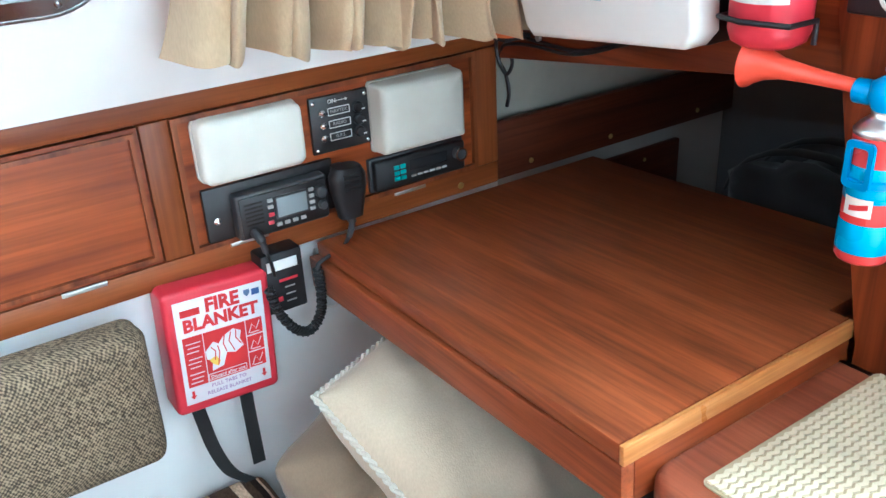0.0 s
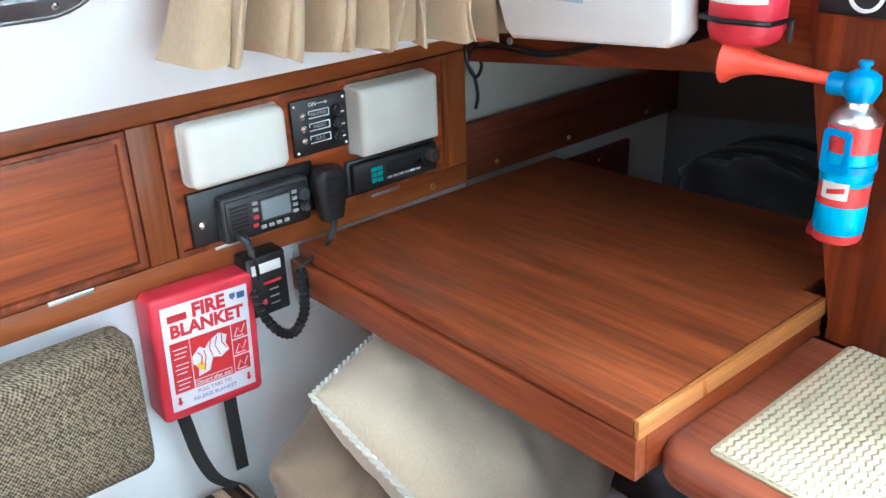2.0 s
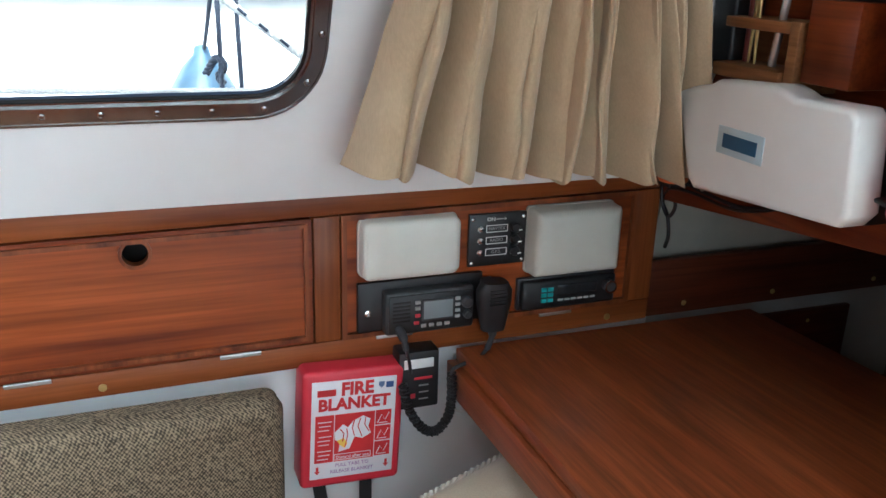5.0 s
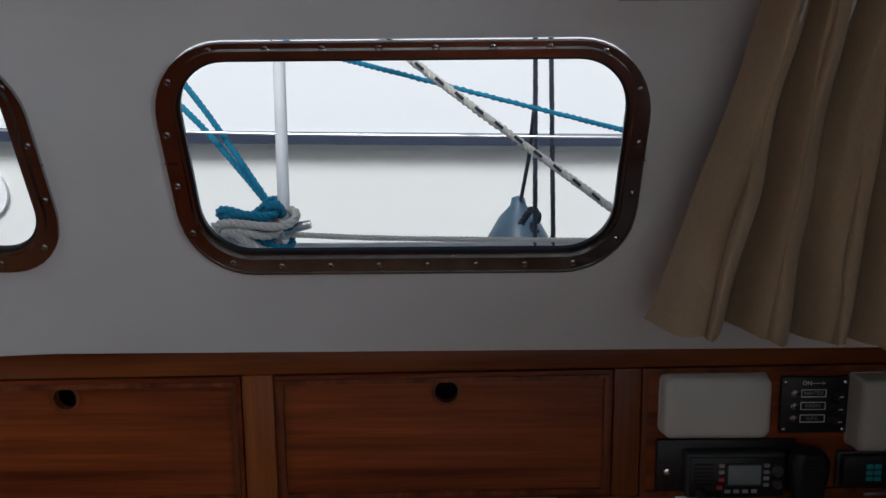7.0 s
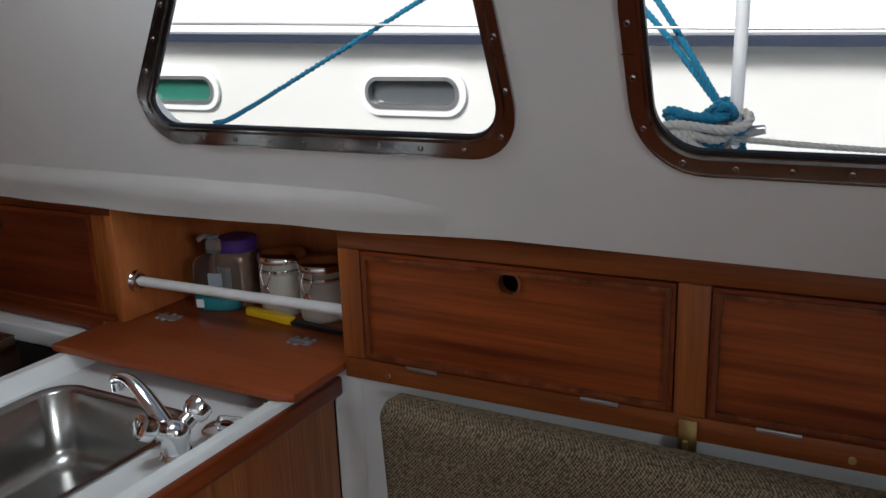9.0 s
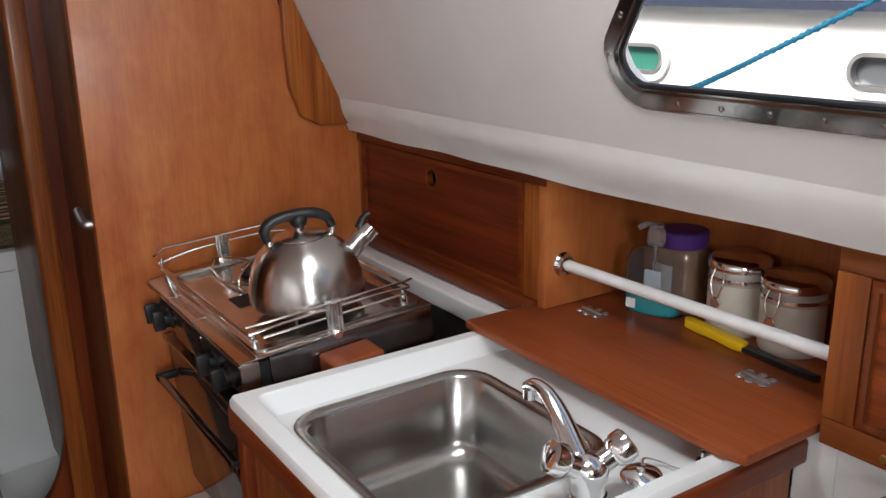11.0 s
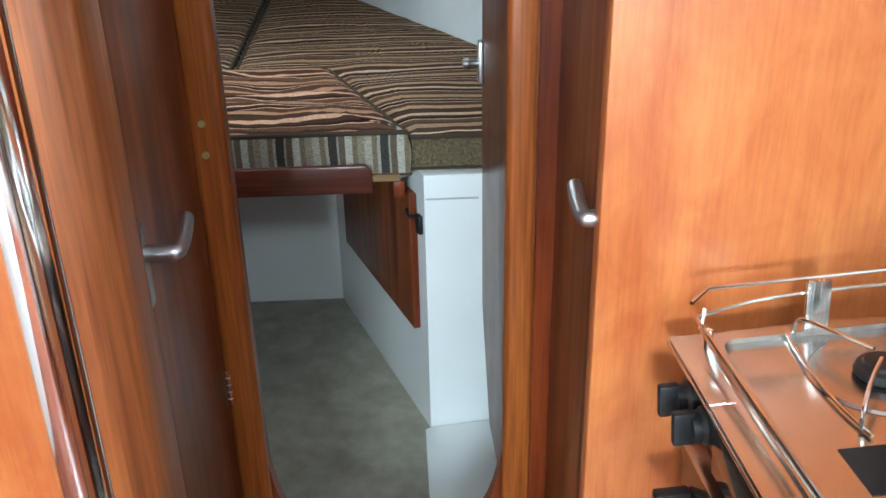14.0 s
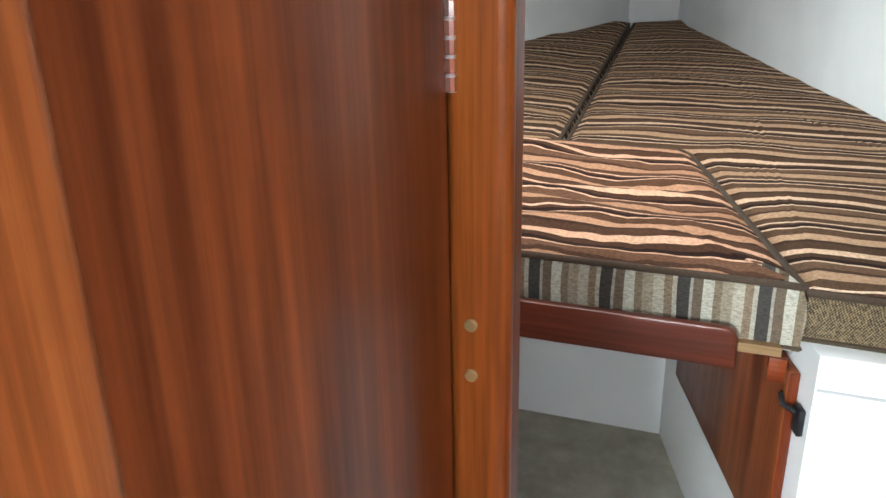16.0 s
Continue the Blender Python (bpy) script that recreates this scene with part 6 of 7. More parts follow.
# ---- wooden lid over the worktop, niche and its rail ----
lid = thing("worktop_lid", (-1.215, 0.08, 0.918), "red-brown wooden worktop lid at the back of the galley", "worktop")
part("board", prism([(-1.492, -0.149), (-0.930, -0.149), (-0.897, -0.140), (-0.897, 0.285), (-1.49, 0.285), (-1.492, 0.02)], "z", 0.9165, 0.9325, 0.003), SHELFWOOD, lid)
for hx in (-1.386, -1.034):
    h = part("hinge", box(hx - 0.028, hx + 0.028, 0.048, 0.072, 0.9322, 0.9342, 0.0008), DULLMETAL, lid, "ornate alloy butterfly hinge")
    for dx, dy in ((-0.02, -0.012), (0.0, -0.016), (0.02, -0.012), (-0.02, 0.012), (0.0, 0.016), (0.02, 0.012)):
        part("leaf", lathe([(0.007, 0), (0.006, 0.0016), (0.0025, 0.0018), (0.0025, 0.0008), (0, 0.0008)], (hx + dx, 0.06 + dy, 0.9338), 10), DULLMETAL, h)
    part("knuckle", tube([(hx - 0.026, 0.06, 0.936), (hx + 0.026, 0.06, 0.936)], 0.003, 8), DULLMETAL, h)

solid("wall_niche_side", box(-1.470, -1.448, -0.002, 0.285, 0.933, 1.19, 0.002), ORANGE, "orange-brown veneer side of the galley niche", "wall", "structure")
solid("wall_niche_back", box(-1.447, -0.893, 0.262, 0.285, 0.933, 1.20), ORANGE, "orange-brown veneer back of the galley niche", "wall", "structure")
solid("wall_niche_end", box(-0.893, -0.872, 0.023, 0.285, 0.60, 1.19, 0.002), ORANGE, "veneer end of the galley niche", "wall", "structure")
solid("trim_niche_top", box(-1.447, -0.893, 0.03, 0.262, 1.185, 1.2), WOOD_X, "dark underside of the niche top", "trim", "structure")
bar = thing("niche_rail", (-1.19, 0.035, 1.0), "white rail with chrome ends across the galley niche", "rail")
part("bar", tube([(-1.449, 0.038, 1.015), (-0.892, 0.038, 1.022)], 0.0105, 20), plain("white_coated_bar", (0.80, 0.80, 0.79), 0.3), bar)
part("end_flange", lathe([(0, 0), (0.023, 0), (0.023, 0.004), (0.019, 0.008), (0.017, 0.016), (0.0135, 0.018), (0, 0.018)], (-1.448, 0.038, 1.015), 28, "x"), CHROME, bar)
part("end_flange", lathe([(0, 0), (0.021, 0), (0.021, -0.004), (0.015, -0.010), (0, -0.010)], (-0.893, 0.038, 1.022), 28, "x"), CHROME, bar)
solid("niche_cable", tube(smooth_path([(-1.44, 0.10, 1.185), (-1.36, 0.16, 1.165), (-1.2, 0.20, 1.145), (-1.05, 0.22, 1.135), (-0.90, 0.23, 1.140)]), 0.0035, 8), BLACK, "thin black cable sagging across the niche", "cable")

# bottles and jars
m_clear, nn, ll, pp = material("clear_plastic")
pp.inputs["Base Color"].default_value = (0.90, 0.94, 0.95, 1)
pp.inputs["Roughness"].default_value, pp.inputs["Transmission Weight"].default_value, pp.inputs["IOR"].default_value = 0.10, 0.80, 1.16
pp.inputs["Roughness"].default_value, pp.inputs["IOR"].default_value, pp.inputs["Transmission Weight"].default_value = 0.04, 1.10, 0.96
m_frost, nn, ll, pp = material("frosted_plastic")
pp.inputs["Base Color"].default_value = (0.86, 0.88, 0.88, 1)
pp.inputs["Roughness"].default_value, pp.inputs["Transmission Weight"].default_value, pp.inputs["IOR"].default_value = 0.20, 0.85, 1.2
SOAP = plain("turquoise_soap", (0.0, 0.33, 0.38), 0.12)
LZ = 0.9325


def oval_body(c, w, d, prof, n=28):
    """A bottle of oval section: profile of (scale, height)."""
    bm = bmesh.new()
    rows = [[bm.verts.new((c[0] + w * s * math.copysign(abs(math.cos(a)) ** 0.8, math.cos(a)), c[1] + d * s * math.copysign(abs(math.sin(a)) ** 0.8, math.sin(a)), c[2] + h))
             for a in (2 * math.pi * i / n for i in range(n))] for s, h in prof]
    for p, q in zip(rows, rows[1:]):
        for i in range(n):
            bm.faces.new((p[i], p[(i + 1) % n], q[(i + 1) % n], q[i]))
    bm.faces.new(rows[0])
    bm.faces.new(rows[-1])
    return bm


BX, BY = -1.325, 0.150
soap = thing("soap_bottle", (BX, BY, LZ), "clear pump bottle with turquoise hand soap", "bottle")
SOAP_TURN = Matrix.Translation((BX, BY, LZ)) @ Matrix.Rotation(radians(16), 4, "Z")
part("body", turned(oval_body((0, 0, 0), 0.054, 0.026, [(0.88, 0.0), (1.0, 0.006), (1.0, 0.078), (0.97, 0.098), (0.84, 0.113), (0.50, 0.121), (0.27, 0.124), (0.27, 0.132)]), SOAP_TURN), m_clear, soap, smooth=60)
part("soap_fill", turned(oval_body((0, 0, 0.002), 0.0515, 0.0235, [(0.88, 0.0), (1.0, 0.005), (1.0, 0.030), (0.98, 0.031)]), SOAP_TURN), SOAP, soap, smooth=60)
part("label_sheet", turned(box(-0.006, 0.026, -0.0275, -0.0265, 0.046, 0.088), SOAP_TURN), plain("pale_blue_label", (0.42, 0.52, 0.58), 0.3), soap)
part("barcode_label", turned(box(-0.040, -0.022, -0.0265, -0.0255, 0.010, 0.028), SOAP_TURN), LEGEND, soap, "small white label")
part("collar", lathe([(0, 0), (0.016, 0), (0.017, 0.004), (0.016, 0.024), (0.012, 0.027), (0, 0.028)], (BX, BY, LZ + 0.130), 24), m_frost, soap)
part("pump", join(tube([(BX, BY, LZ + 0.02), (BX, BY, LZ + 0.132)], 0.0035, 10), lathe([(0, 0), (0.013, 0), (0.013, 0.008), (0, 0.011)], (BX, BY, LZ + 0.158), 20),
                  tube(smooth_path([(BX, BY, LZ + 0.163), (BX - 0.012, BY - 0.012, LZ + 0.165), (BX - 0.022, BY - 0.022, LZ + 0.158)]), 0.005, 10)), m_frost, soap)

PX, PY = -1.316, 0.212
coffee = thing("storage_jar", (PX, PY, LZ), "plastic jar of brown powder with a purple lid", "jar")
part("body", oval_body((PX, PY, LZ), 0.047, 0.046, [(0.92, 0.0), (1.0, 0.008), (1.0, 0.05), (0.94, 0.07), (0.98, 0.09), (0.97, 0.112), (0.82, 0.122)]), plain("cocoa_in_plastic", (0.27, 0.17, 0.12), 0.14, 0, 0.12, 15, 0, 0.5), coffee, smooth=60)
part("label_sheet", turned(grid_sheet(lambda u, v: (0.0475 * math.cos(radians(210 + 80 * u)), 0.0475 * math.sin(radians(210 + 80 * u)), 0.03 + 0.06 * v), 12, 2), Matrix.Translation((PX, PY, LZ))), plain("white_label", (0.55, 0.58, 0.62), 0.3), coffee)
part("lid", lathe([(0, 0.120), (0.044, 0.120), (0.045, 0.123), (0.045, 0.146), (0.042, 0.149), (0, 0.149)], (PX, PY, LZ), 36), plain("purple_plastic", (0.075, 0.025, 0.19), 0.4), coffee)

GLASSJAR = plain("cloudy_jar_glass", (0.58, 0.56, 0.49), 0.1, 0, 0.03, 20)
SUGAR = plain("white_powder", (0.74, 0.72, 0.63), 0.5, 0, 0.03, 40)


def clip_jar(c, r, h, label):
    th = thing("clip_jar", c, label, "jar", "storage jars")
    part("body", lathe([(0, 0), (r * 0.94, 0), (r, 0.006), (r, h * 0.66), (r * 0.99, h * 0.67)], c, 36), SUGAR, th, smooth=60)
    part("neck", lathe([(r * 0.985, h * 0.66), (r * 0.985, h * 0.80), (r * 0.95, h * 0.84), (0, h * 0.84)], c, 36), GLASSJAR, th, smooth=60)
    part("lid", lathe([(0, h * 0.85), (r * 1.04, h * 0.85), (r * 1.06, h * 0.88), (r * 1.04, h * 0.96), (r * 0.9, h), (0, h * 0.99)], c, 36), CHROME, th, "steel lid", 60)
    part("wire_band", lathe([(r * 1.0, h * 0.70), (r * 1.035, h * 0.71), (r * 1.035, h * 0.745), (r * 1.0, h * 0.755)], c, 36), CHROME, th)
    x, y, z = c
    k = r * 1.03
    part("clip", join(tube(smooth_path([(x - 0.010, y - k, z + h * 0.86), (x - 0.012, y - k - 0.006, z + h * 0.70), (x - 0.004, y - k - 0.008, z + h * 0.50)]), 0.0018, 6),
                      tube(smooth_path([(x + 0.010, y - k, z + h * 0.86), (x + 0.012, y - k - 0.006, z + h * 0.70), (x + 0.004, y - k - 0.008, z + h * 0.50)]), 0.0018, 6),
                      disc((x, y - k - 0.004, z + h * 0.45), 0.010, -0.005, "y", 14)), CHROME, th)
    return th


clip_jar((-1.186, 0.205, LZ), 0.050, 0.132, "clip-top jar of white powder with a steel lid")
clip_jar((-1.078, 0.203, LZ), 0.051, 0.126, "clip-top jar of white powder with a steel lid")
YELLOW = plain("yellow_plastic", (0.80, 0.50, 0.01), 0.35)
knife = thing("yellow_knife", (-1.10, 0.075, LZ), "yellow-handled bread knife lying in the niche", "knife")
part("handle", prism([(-1.245, 0.146), (-1.236, 0.134), (-1.200, 0.128), (-1.165, 0.126), (-1.125, 0.118), (-1.104, 0.120), (-1.108, 0.138), (-1.140, 0.146), (-1.190, 0.150), (-1.236, 0.154)], "z", LZ + 0.001, LZ + 0.018, 0.004), YELLOW, knife)
part("blade", prism([(-1.112, 0.120), (-1.108, 0.138), (-0.97, 0.124), (-0.975, 0.112)], "z", LZ + 0.004, LZ + 0.012), BLACK, knife)

# ---- forward locker behind the stove ----
fl = thing("galley_locker", (-1.8, 0.0, 0.92), "mahogany galley locker with a round finger hole", "locker")
hole = [(-1.832 + 0.019 * math.cos(2 * math.pi * i / 28), 1.117 + 0.019 * math.sin(2 * math.pi * i / 28)) for i in range(28)]
pn = wall_with_holes(-2.132, -1.520, 0.945, 1.160, [hole], 0.014)
bmesh.ops.translate(pn, vec=(0, 0.004, 0), verts=pn.verts)
GALLEYDOOR = wood("galley_locker_mahogany", (0.095, 0.015, 0.005), (0.25, 0.045, 0.012), "x", 0.32, 0.12, 1.4)
d0 = part("door", pn, GALLEYDOOR, fl)
o = [(-2.134, 0.943), (-1.516, 0.943), (-1.516, 1.162), (-2.134, 1.162)]
i1 = [(-2.124, 0.953), (-1.526, 0.953), (-1.526, 1.152), (-2.124, 1.152)]
part("bead", ring(o, i1, "y", -0.004, 0.006), WOOD_X, d0)
part("finger_hole_rim", ring([(-1.832 + (u + 1.832) * 1.25, 1.117 + (v - 1.117) * 1.25) for u, v in hole], hole, "y", 0.001, 0.012), DOORWOOD, d0)
# shade behind this finger hole is a black sheet too
part("locker_inside", box(-2.12, -1.53, 0.06, 0.064, 0.945, 1.16), SHADOWGAP, fl, "near-black sheet painted as the shade inside the locker")
part("top_rail", box(-2.155, -1.449, -0.004, 0.021, 1.163, 1.202, 0.003), WOOD_X, fl)
part("bottom_rail", box(-2.155, -1.472, -0.010, 0.021, 0.906, 0.942, 0.003), WOOD_X, fl)
part("stile", box(-1.515, -1.4715, 0.0, 0.021, 0.9425, 1.1625, 0.003), TRIMWOOD, fl)
part("stile", box(-2.155, -2.135, 0.0, 0.021, 0.9425, 1.1625, 0.003), TRIMWOOD, fl)
part("screw_head", disc((-1.50, -0.0095, 0.925), 0.006, -0.003, "y", 14), BRASS, fl)

# white ledge behind the stove, and a near-black sheet that paints the shade of its well
solid("trim_stove_ledge", box(-2.155, -1.485, -0.048, 0.02, 0.860, 0.902, 0.006, 3), GELCOAT, "white moulded ledge behind the stove", "trim", "structure")
solid("wall_stove_well", box(-2.155, -1.485, -0.045, -0.03, 0.0, 0.858), SHADOWGAP, "near-black sheet painted as the shade of the stove recess", "wall", "structure")
solid("trim_stove_plinth", box(-2.155, -1.62, -0.66, -0.10, 0.0, 0.36, 0.012, 3), GELCOAT, "white moulded plinth under the stove", "trim", "structure")

# ---- stove ----
STOVEDARK = plain("dark_stove_steel", (0.22, 0.21, 0.215), 0.17, 1.0, 0.15, 12)
STOVETOP = plain("stove_top_steel", (0.58, 0.55, 0.52), 0.20, 1.0, 0.06, 30.0)
SMOKED = plain("smoked_glass", (0.03, 0.018, 0.014), 0.07, 0, 0.1)
stove = thing("gimballed_stove", (-1.84, -0.34, 0.36), "stainless two-burner galley stove with an oven", "stove")
SX0, SX1, SY0, SY1, SZ = -2.088, -1.557, -0.520, -0.180, 0.950
part("body", box(SX0, SX1, SY0 + 0.02, SY1, 0.47, SZ - 0.004, 0.003), STOVEDARK, stove)
part("foot", box(SX0 + 0.02, SX1 - 0.03, SY0 + 0.06, SY1 - 0.02, 0.36, 0.47), STOVEDARK, stove)
top_p = part("top_plate", prism([(SX0, SY0 - 0.032), (SX1, SY0 - 0.032), (SX1, SY1), (SX0, SY1)], "z", SZ - 0.004, SZ, 0.0015), STOVETOP, stove, "brushed steel hob top")
part("front_lip", box(SX0, SX1, SY0 - 0.034, SY0 - 0.030, SZ - 0.010, SZ - 0.0045, 0.0008), STOVETOP, stove)
part("raised_rim", ring(rounded(SX0 + 0.016, SX1 - 0.012, SY0 + 0.004, SY1 - 0.008, 0.02, 4), rounded(SX0 + 0.030, SX1 - 0.026, SY0 + 0.018, SY1 - 0.022, 0.02, 4), "z", SZ, SZ + 0.006), STOVETOP, top_p)
part("panel_seam", box(SX0 + 0.14, SX0 + 0.143, SY0 - 0.031, SY0 - 0.004, SZ, SZ + 0.0008), CHROME, top_p)
part("panel_seam", box(SX0 + 0.29, SX0 + 0.293, SY0 - 0.031, SY0 - 0.004, SZ, SZ + 0.0008), CHROME, top_p)
part("control_fascia", box(SX0 + 0.004, SX1 - 0.004, SY0 - 0.014, SY0 + 0.02, 0.858, SZ - 0.0105, 0.002), BLACK, stove)
part("corner_trim", box(SX1 - 0.004, SX1 + 0.0015, SY0 - 0.032, SY0 + 0.001, 0.855, SZ - 0.0045, 0.001), STOVETOP, stove)
for kx in (-2.040, -1.985, -1.715, -1.640):
    k = part("knob", lathe([(0, 0), (0.022, 0), (0.022, -0.010), (0.018, -0.014), (0.018, -0.024), (0, -0.026)], (kx, SY0 - 0.014, 0.895), 28, "y"), BLACK, stove)
    part("knob_grip", box(kx - 0.006, kx + 0.006, SY0 - 0.058, SY0 - 0.034, 0.874, 0.916, 0.003), BLACK, k)
part("control_cover", box(-1.940, -1.770, SY0 - 0.030, SY0 - 0.012, 0.868, 0.926, 0.004), SMOKED, stove)
dr = part("oven_door", box(SX0 + 0.006, SX1 - 0.006, SY0 - 0.016, SY0 + 0.019, 0.47, 0.812, 0.004), SMOKED, stove, "smoked glass oven door")
part("door_edge", box(SX0 + 0.002, SX1 - 0.002, SY0 - 0.022, SY0 + 0.018, 0.814, 0.822, 0.0015), STOVETOP, dr)
part("handle_bar", box(SX0 + 0.04, SX1 - 0.02, SY0 - 0.060, SY0 - 0.046, 0.742, 0.756, 0.003), STOVEDARK, dr, "steel oven door handle")
for hx in (SX0 + 0.045, SX1 - 0.035):
    part("handle_end", box(hx - 0.009, hx + 0.009, SY0 - 0.0610, SY0 - 0.0165, 0.741, 0.757, 0.003), BLACK, dr)
WIRE = plain("polished_wire", (0.78, 0.76, 0.72), 0.16, 1.0)
fid = thing("fiddle_rail", (-1.84, -0.36, SZ), "polished wire pot rail round the hob", "rail")
RZ = 0.998
RX0, RX1, RY0, RY1 = -2.064, -1.578, -0.528, -0.212
for bx, by in ((RX0 + 0.012, RY0 + 0.012), (RX1 - 0.018, RY0 + 0.020), (RX0 + 0.012, RY1 - 0.005), (RX1 - 0.018, RY1 - 0.005)):
    part("socket", lathe([(0, 0), (0.006, 0), (0.006, 0.014), (0.0035, 0.016), (0.0035, 0.026), (0, 0.026)], (bx, by, SZ), 14), CHROME, fid)
part("front_wire", tube([(RX0, RY0 + 0.01, RZ), (RX0 + 0.004, RY0 + 0.004, SZ + 0.022), (RX1 - 0.004, RY0 + 0.012, SZ + 0.022), (RX1, RY0 + 0.012, RZ - 0.008)], 0.0026, 8), WIRE, fid)
part("front_wire", tube([(RX0, RY0, RZ - 0.012), (RX1, RY0 + 0.008, RZ - 0.014)], 0.0026, 8), WIRE, fid)
part("end_wire", tube(smooth_path([(RX0, RY0, RZ - 0.010), (RX0 - 0.008, RY0 + 0.09, RZ), (RX0 - 0.010, RY0 + 0.24, RZ), (RX0, RY1, RZ - 0.010)], 8), 0.0026, 8), WIRE, fid)
part("end_wire", tube([(RX0, RY0 - 0.006, RZ + 0.008), (RX0 - 0.02, RY0 + 0.02, RZ + 0.014), (RX0 - 0.02, RY1 - 0.02, RZ + 0.014), (RX0, RY1 + 0.006, RZ + 0.006)], 0.0026, 8), WIRE, fid)
part("end_wire", tube(smooth_path([(RX1, RY0 + 0.006, RZ - 0.012), (RX1 + 0.010, RY0 + 0.10, RZ - 0.006), (RX1 + 0.010, RY0 + 0.22, RZ - 0.006), (RX1, RY1, RZ - 0.014)], 8), 0.0026, 8), WIRE, fid)
part("end_wire", tube([(RX1, RY0 + 0.004, RZ), (RX1 + 0.016, RY0 + 0.03, RZ + 0.006), (RX1 + 0.016, RY1 - 0.02, RZ + 0.006), (RX1, RY1 + 0.006, RZ)], 0.0026, 8), WIRE, fid)
part("low_wire", tube([(RX1 + 0.002, RY0 + 0.03, SZ + 0.024), (RX1 + 0.002, RY1 - 0.01, SZ + 0.024), (RX1 + 0.002, RY1 - 0.008, SZ + 0.004)], 0.0022, 8), WIRE, fid)
part("back_wire", tube([(RX0, RY1, RZ - 0.010), (RX1, RY1, RZ - 0.012)], 0.0026, 8), WIRE, fid)
part("clamp", box(RX0 - 0.006, RX0 + 0.000, -0.400, -0.372, SZ, RZ + 0.018, 0.001), STEEL_Z, fid, "steel rail clamp")
part("clamp", box(RX1 + 0.008, RX1 + 0.014, -0.386, -0.356, 0.900, RZ + 0.010, 0.001), STEEL_Z, fid, "steel rail clamp with a wing screw")
part("wing_screw", disc((RX1 + 0.014, -0.371, 0.945), 0.009, 0.008, "x", 16), CHROME, fid)
for gx, gy in ((-1.965, -0.36), (-1.715, -0.35)):
    b = thing("gas_burner", (gx, gy, SZ), "dark gas burner with a wire pan support", "burner", "hob burners")
    part("bowl", lathe([(0.075, 0.0005), (0.072, 0.003), (0.05, 0.0015), (0.03, 0.001), (0, 0.001)], (gx, gy, SZ), 40), STOVETOP, b)
    part("head", lathe([(0, 0.002), (0.027, 0.002), (0.029, 0.006), (0.027, 0.013), (0.021, 0.015), (0.019, 0.019), (0, 0.020)], (gx, gy, SZ), 36), BLACK, b)
    for k in range(4):
        a = radians(32 + 90 * k + (16 if k % 2 else 0))
        c_, s_ = math.cos(a), math.sin(a)
        part("support_wire", tube(smooth_path([(gx + 0.118 * c_, gy + 0.100 * s_, SZ + 0.004), (gx + 0.108 * c_, gy + 0.092 * s_, SZ + 0.024), (gx + 0.06 * c_, gy + 0.055 * s_, SZ + 0.028), (gx + 0.012 * c_, gy + 0.012 * s_, SZ + 0.028)]), 0.0026, 8), WIRE, b)
    for s_ in (-1, 1):
        part("foot_wire", tube(smooth_path([(gx - 0.100, gy + s_ * 0.062, SZ + 0.004), (gx - 0.03, gy + s_ * 0.070, SZ + 0.005), (gx + 0.04, gy + s_ * 0.070, SZ + 0.005), (gx + 0.100, gy + s_ * 0.062, SZ + 0.004)]), 0.0022, 8), WIRE, b)
solid("hob_slot", box(-1.855, -1.790, -0.460, -0.415, SZ, SZ + 0.001), SHADOWGAP, "dark rectangular slot in the hob top", "slot")
part("gimbal_block", box(-1.556, -1.490, -0.415, -0.320, 0.850, 0.925, 0.006, 3), SHELFWOOD, stove, "wooden gimbal block")

# ---- kettle ----
ket = thing("kettle", (-1.694, -0.362, 0.960), "round brushed steel whistling kettle with a black handle", "kettle")
KC = Vector((-1.694, -0.360, 0.974))
KSTEEL = spun("kettle_steel", (0.66, 0.64, 0.61), 0.23)
part("body", lathe([(0, 0), (0.096, 0.0), (0.104, 0.003), (0.1065, 0.009), (0.1060, 0.024), (0.1015, 0.048), (0.0925, 0.073), (0.079, 0.095), (0.060, 0.111), (0.046, 0.1175), (0.045, 0.119), (0, 0.119)], KC, 64), KSTEEL, ket, smooth=60)
ld = part("lid", lathe([(0.048, 0.118), (0.048, 0.120), (0.041, 0.123), (0.025, 0.126), (0.012, 0.128), (0, 0.128)], KC, 48), KSTEEL, ket, smooth=60)
part("lid_knob", lathe([(0.0085, 0.134), (0.014, 0.139), (0.0165, 0.147), (0.014, 0.155), (0.007, 0.159), (0, 0.1595)], KC, 24), BLACK, ld, smooth=60)
HD = Vector((0.18, 1.0, 0)).normalized()
part("knob_stem", lathe([(0, 0.126), (0.009, 0.126), (0.008, 0.135), (0, 0.136)], KC, 20), CHROME, ld)
hp = [(-0.060, 0.118), (-0.064, 0.134), (-0.055, 0.149), (-0.032, 0.157), (0.0, 0.159), (0.032, 0.155), (0.052, 0.144), (0.060, 0.126)]
part("handle", tube(smooth_path([KC + HD * a + Vector((0, 0, b)) for a, b in hp], 6), [0.0115 if 5 < i < 37 else 0.0095 for i in range(43)], 14, flat=0.85), BLACK, ket, "black plastic grip", 60)
for s in (-1, 1):
    part("handle_bracket", tube([KC + HD * s * 0.058 + Vector((0, 0, 0.108)), KC + HD * s * 0.061 + Vector((0, 0, 0.126))], 0.0055, 12), CHROME, ket)
part("spout", tube([KC + HD * 0.080 + Vector((0, 0, 0.066)), KC + HD * 0.120 + Vector((0, 0, 0.098))], [0.022, 0.017], 24), KSTEEL, ket, smooth=60)
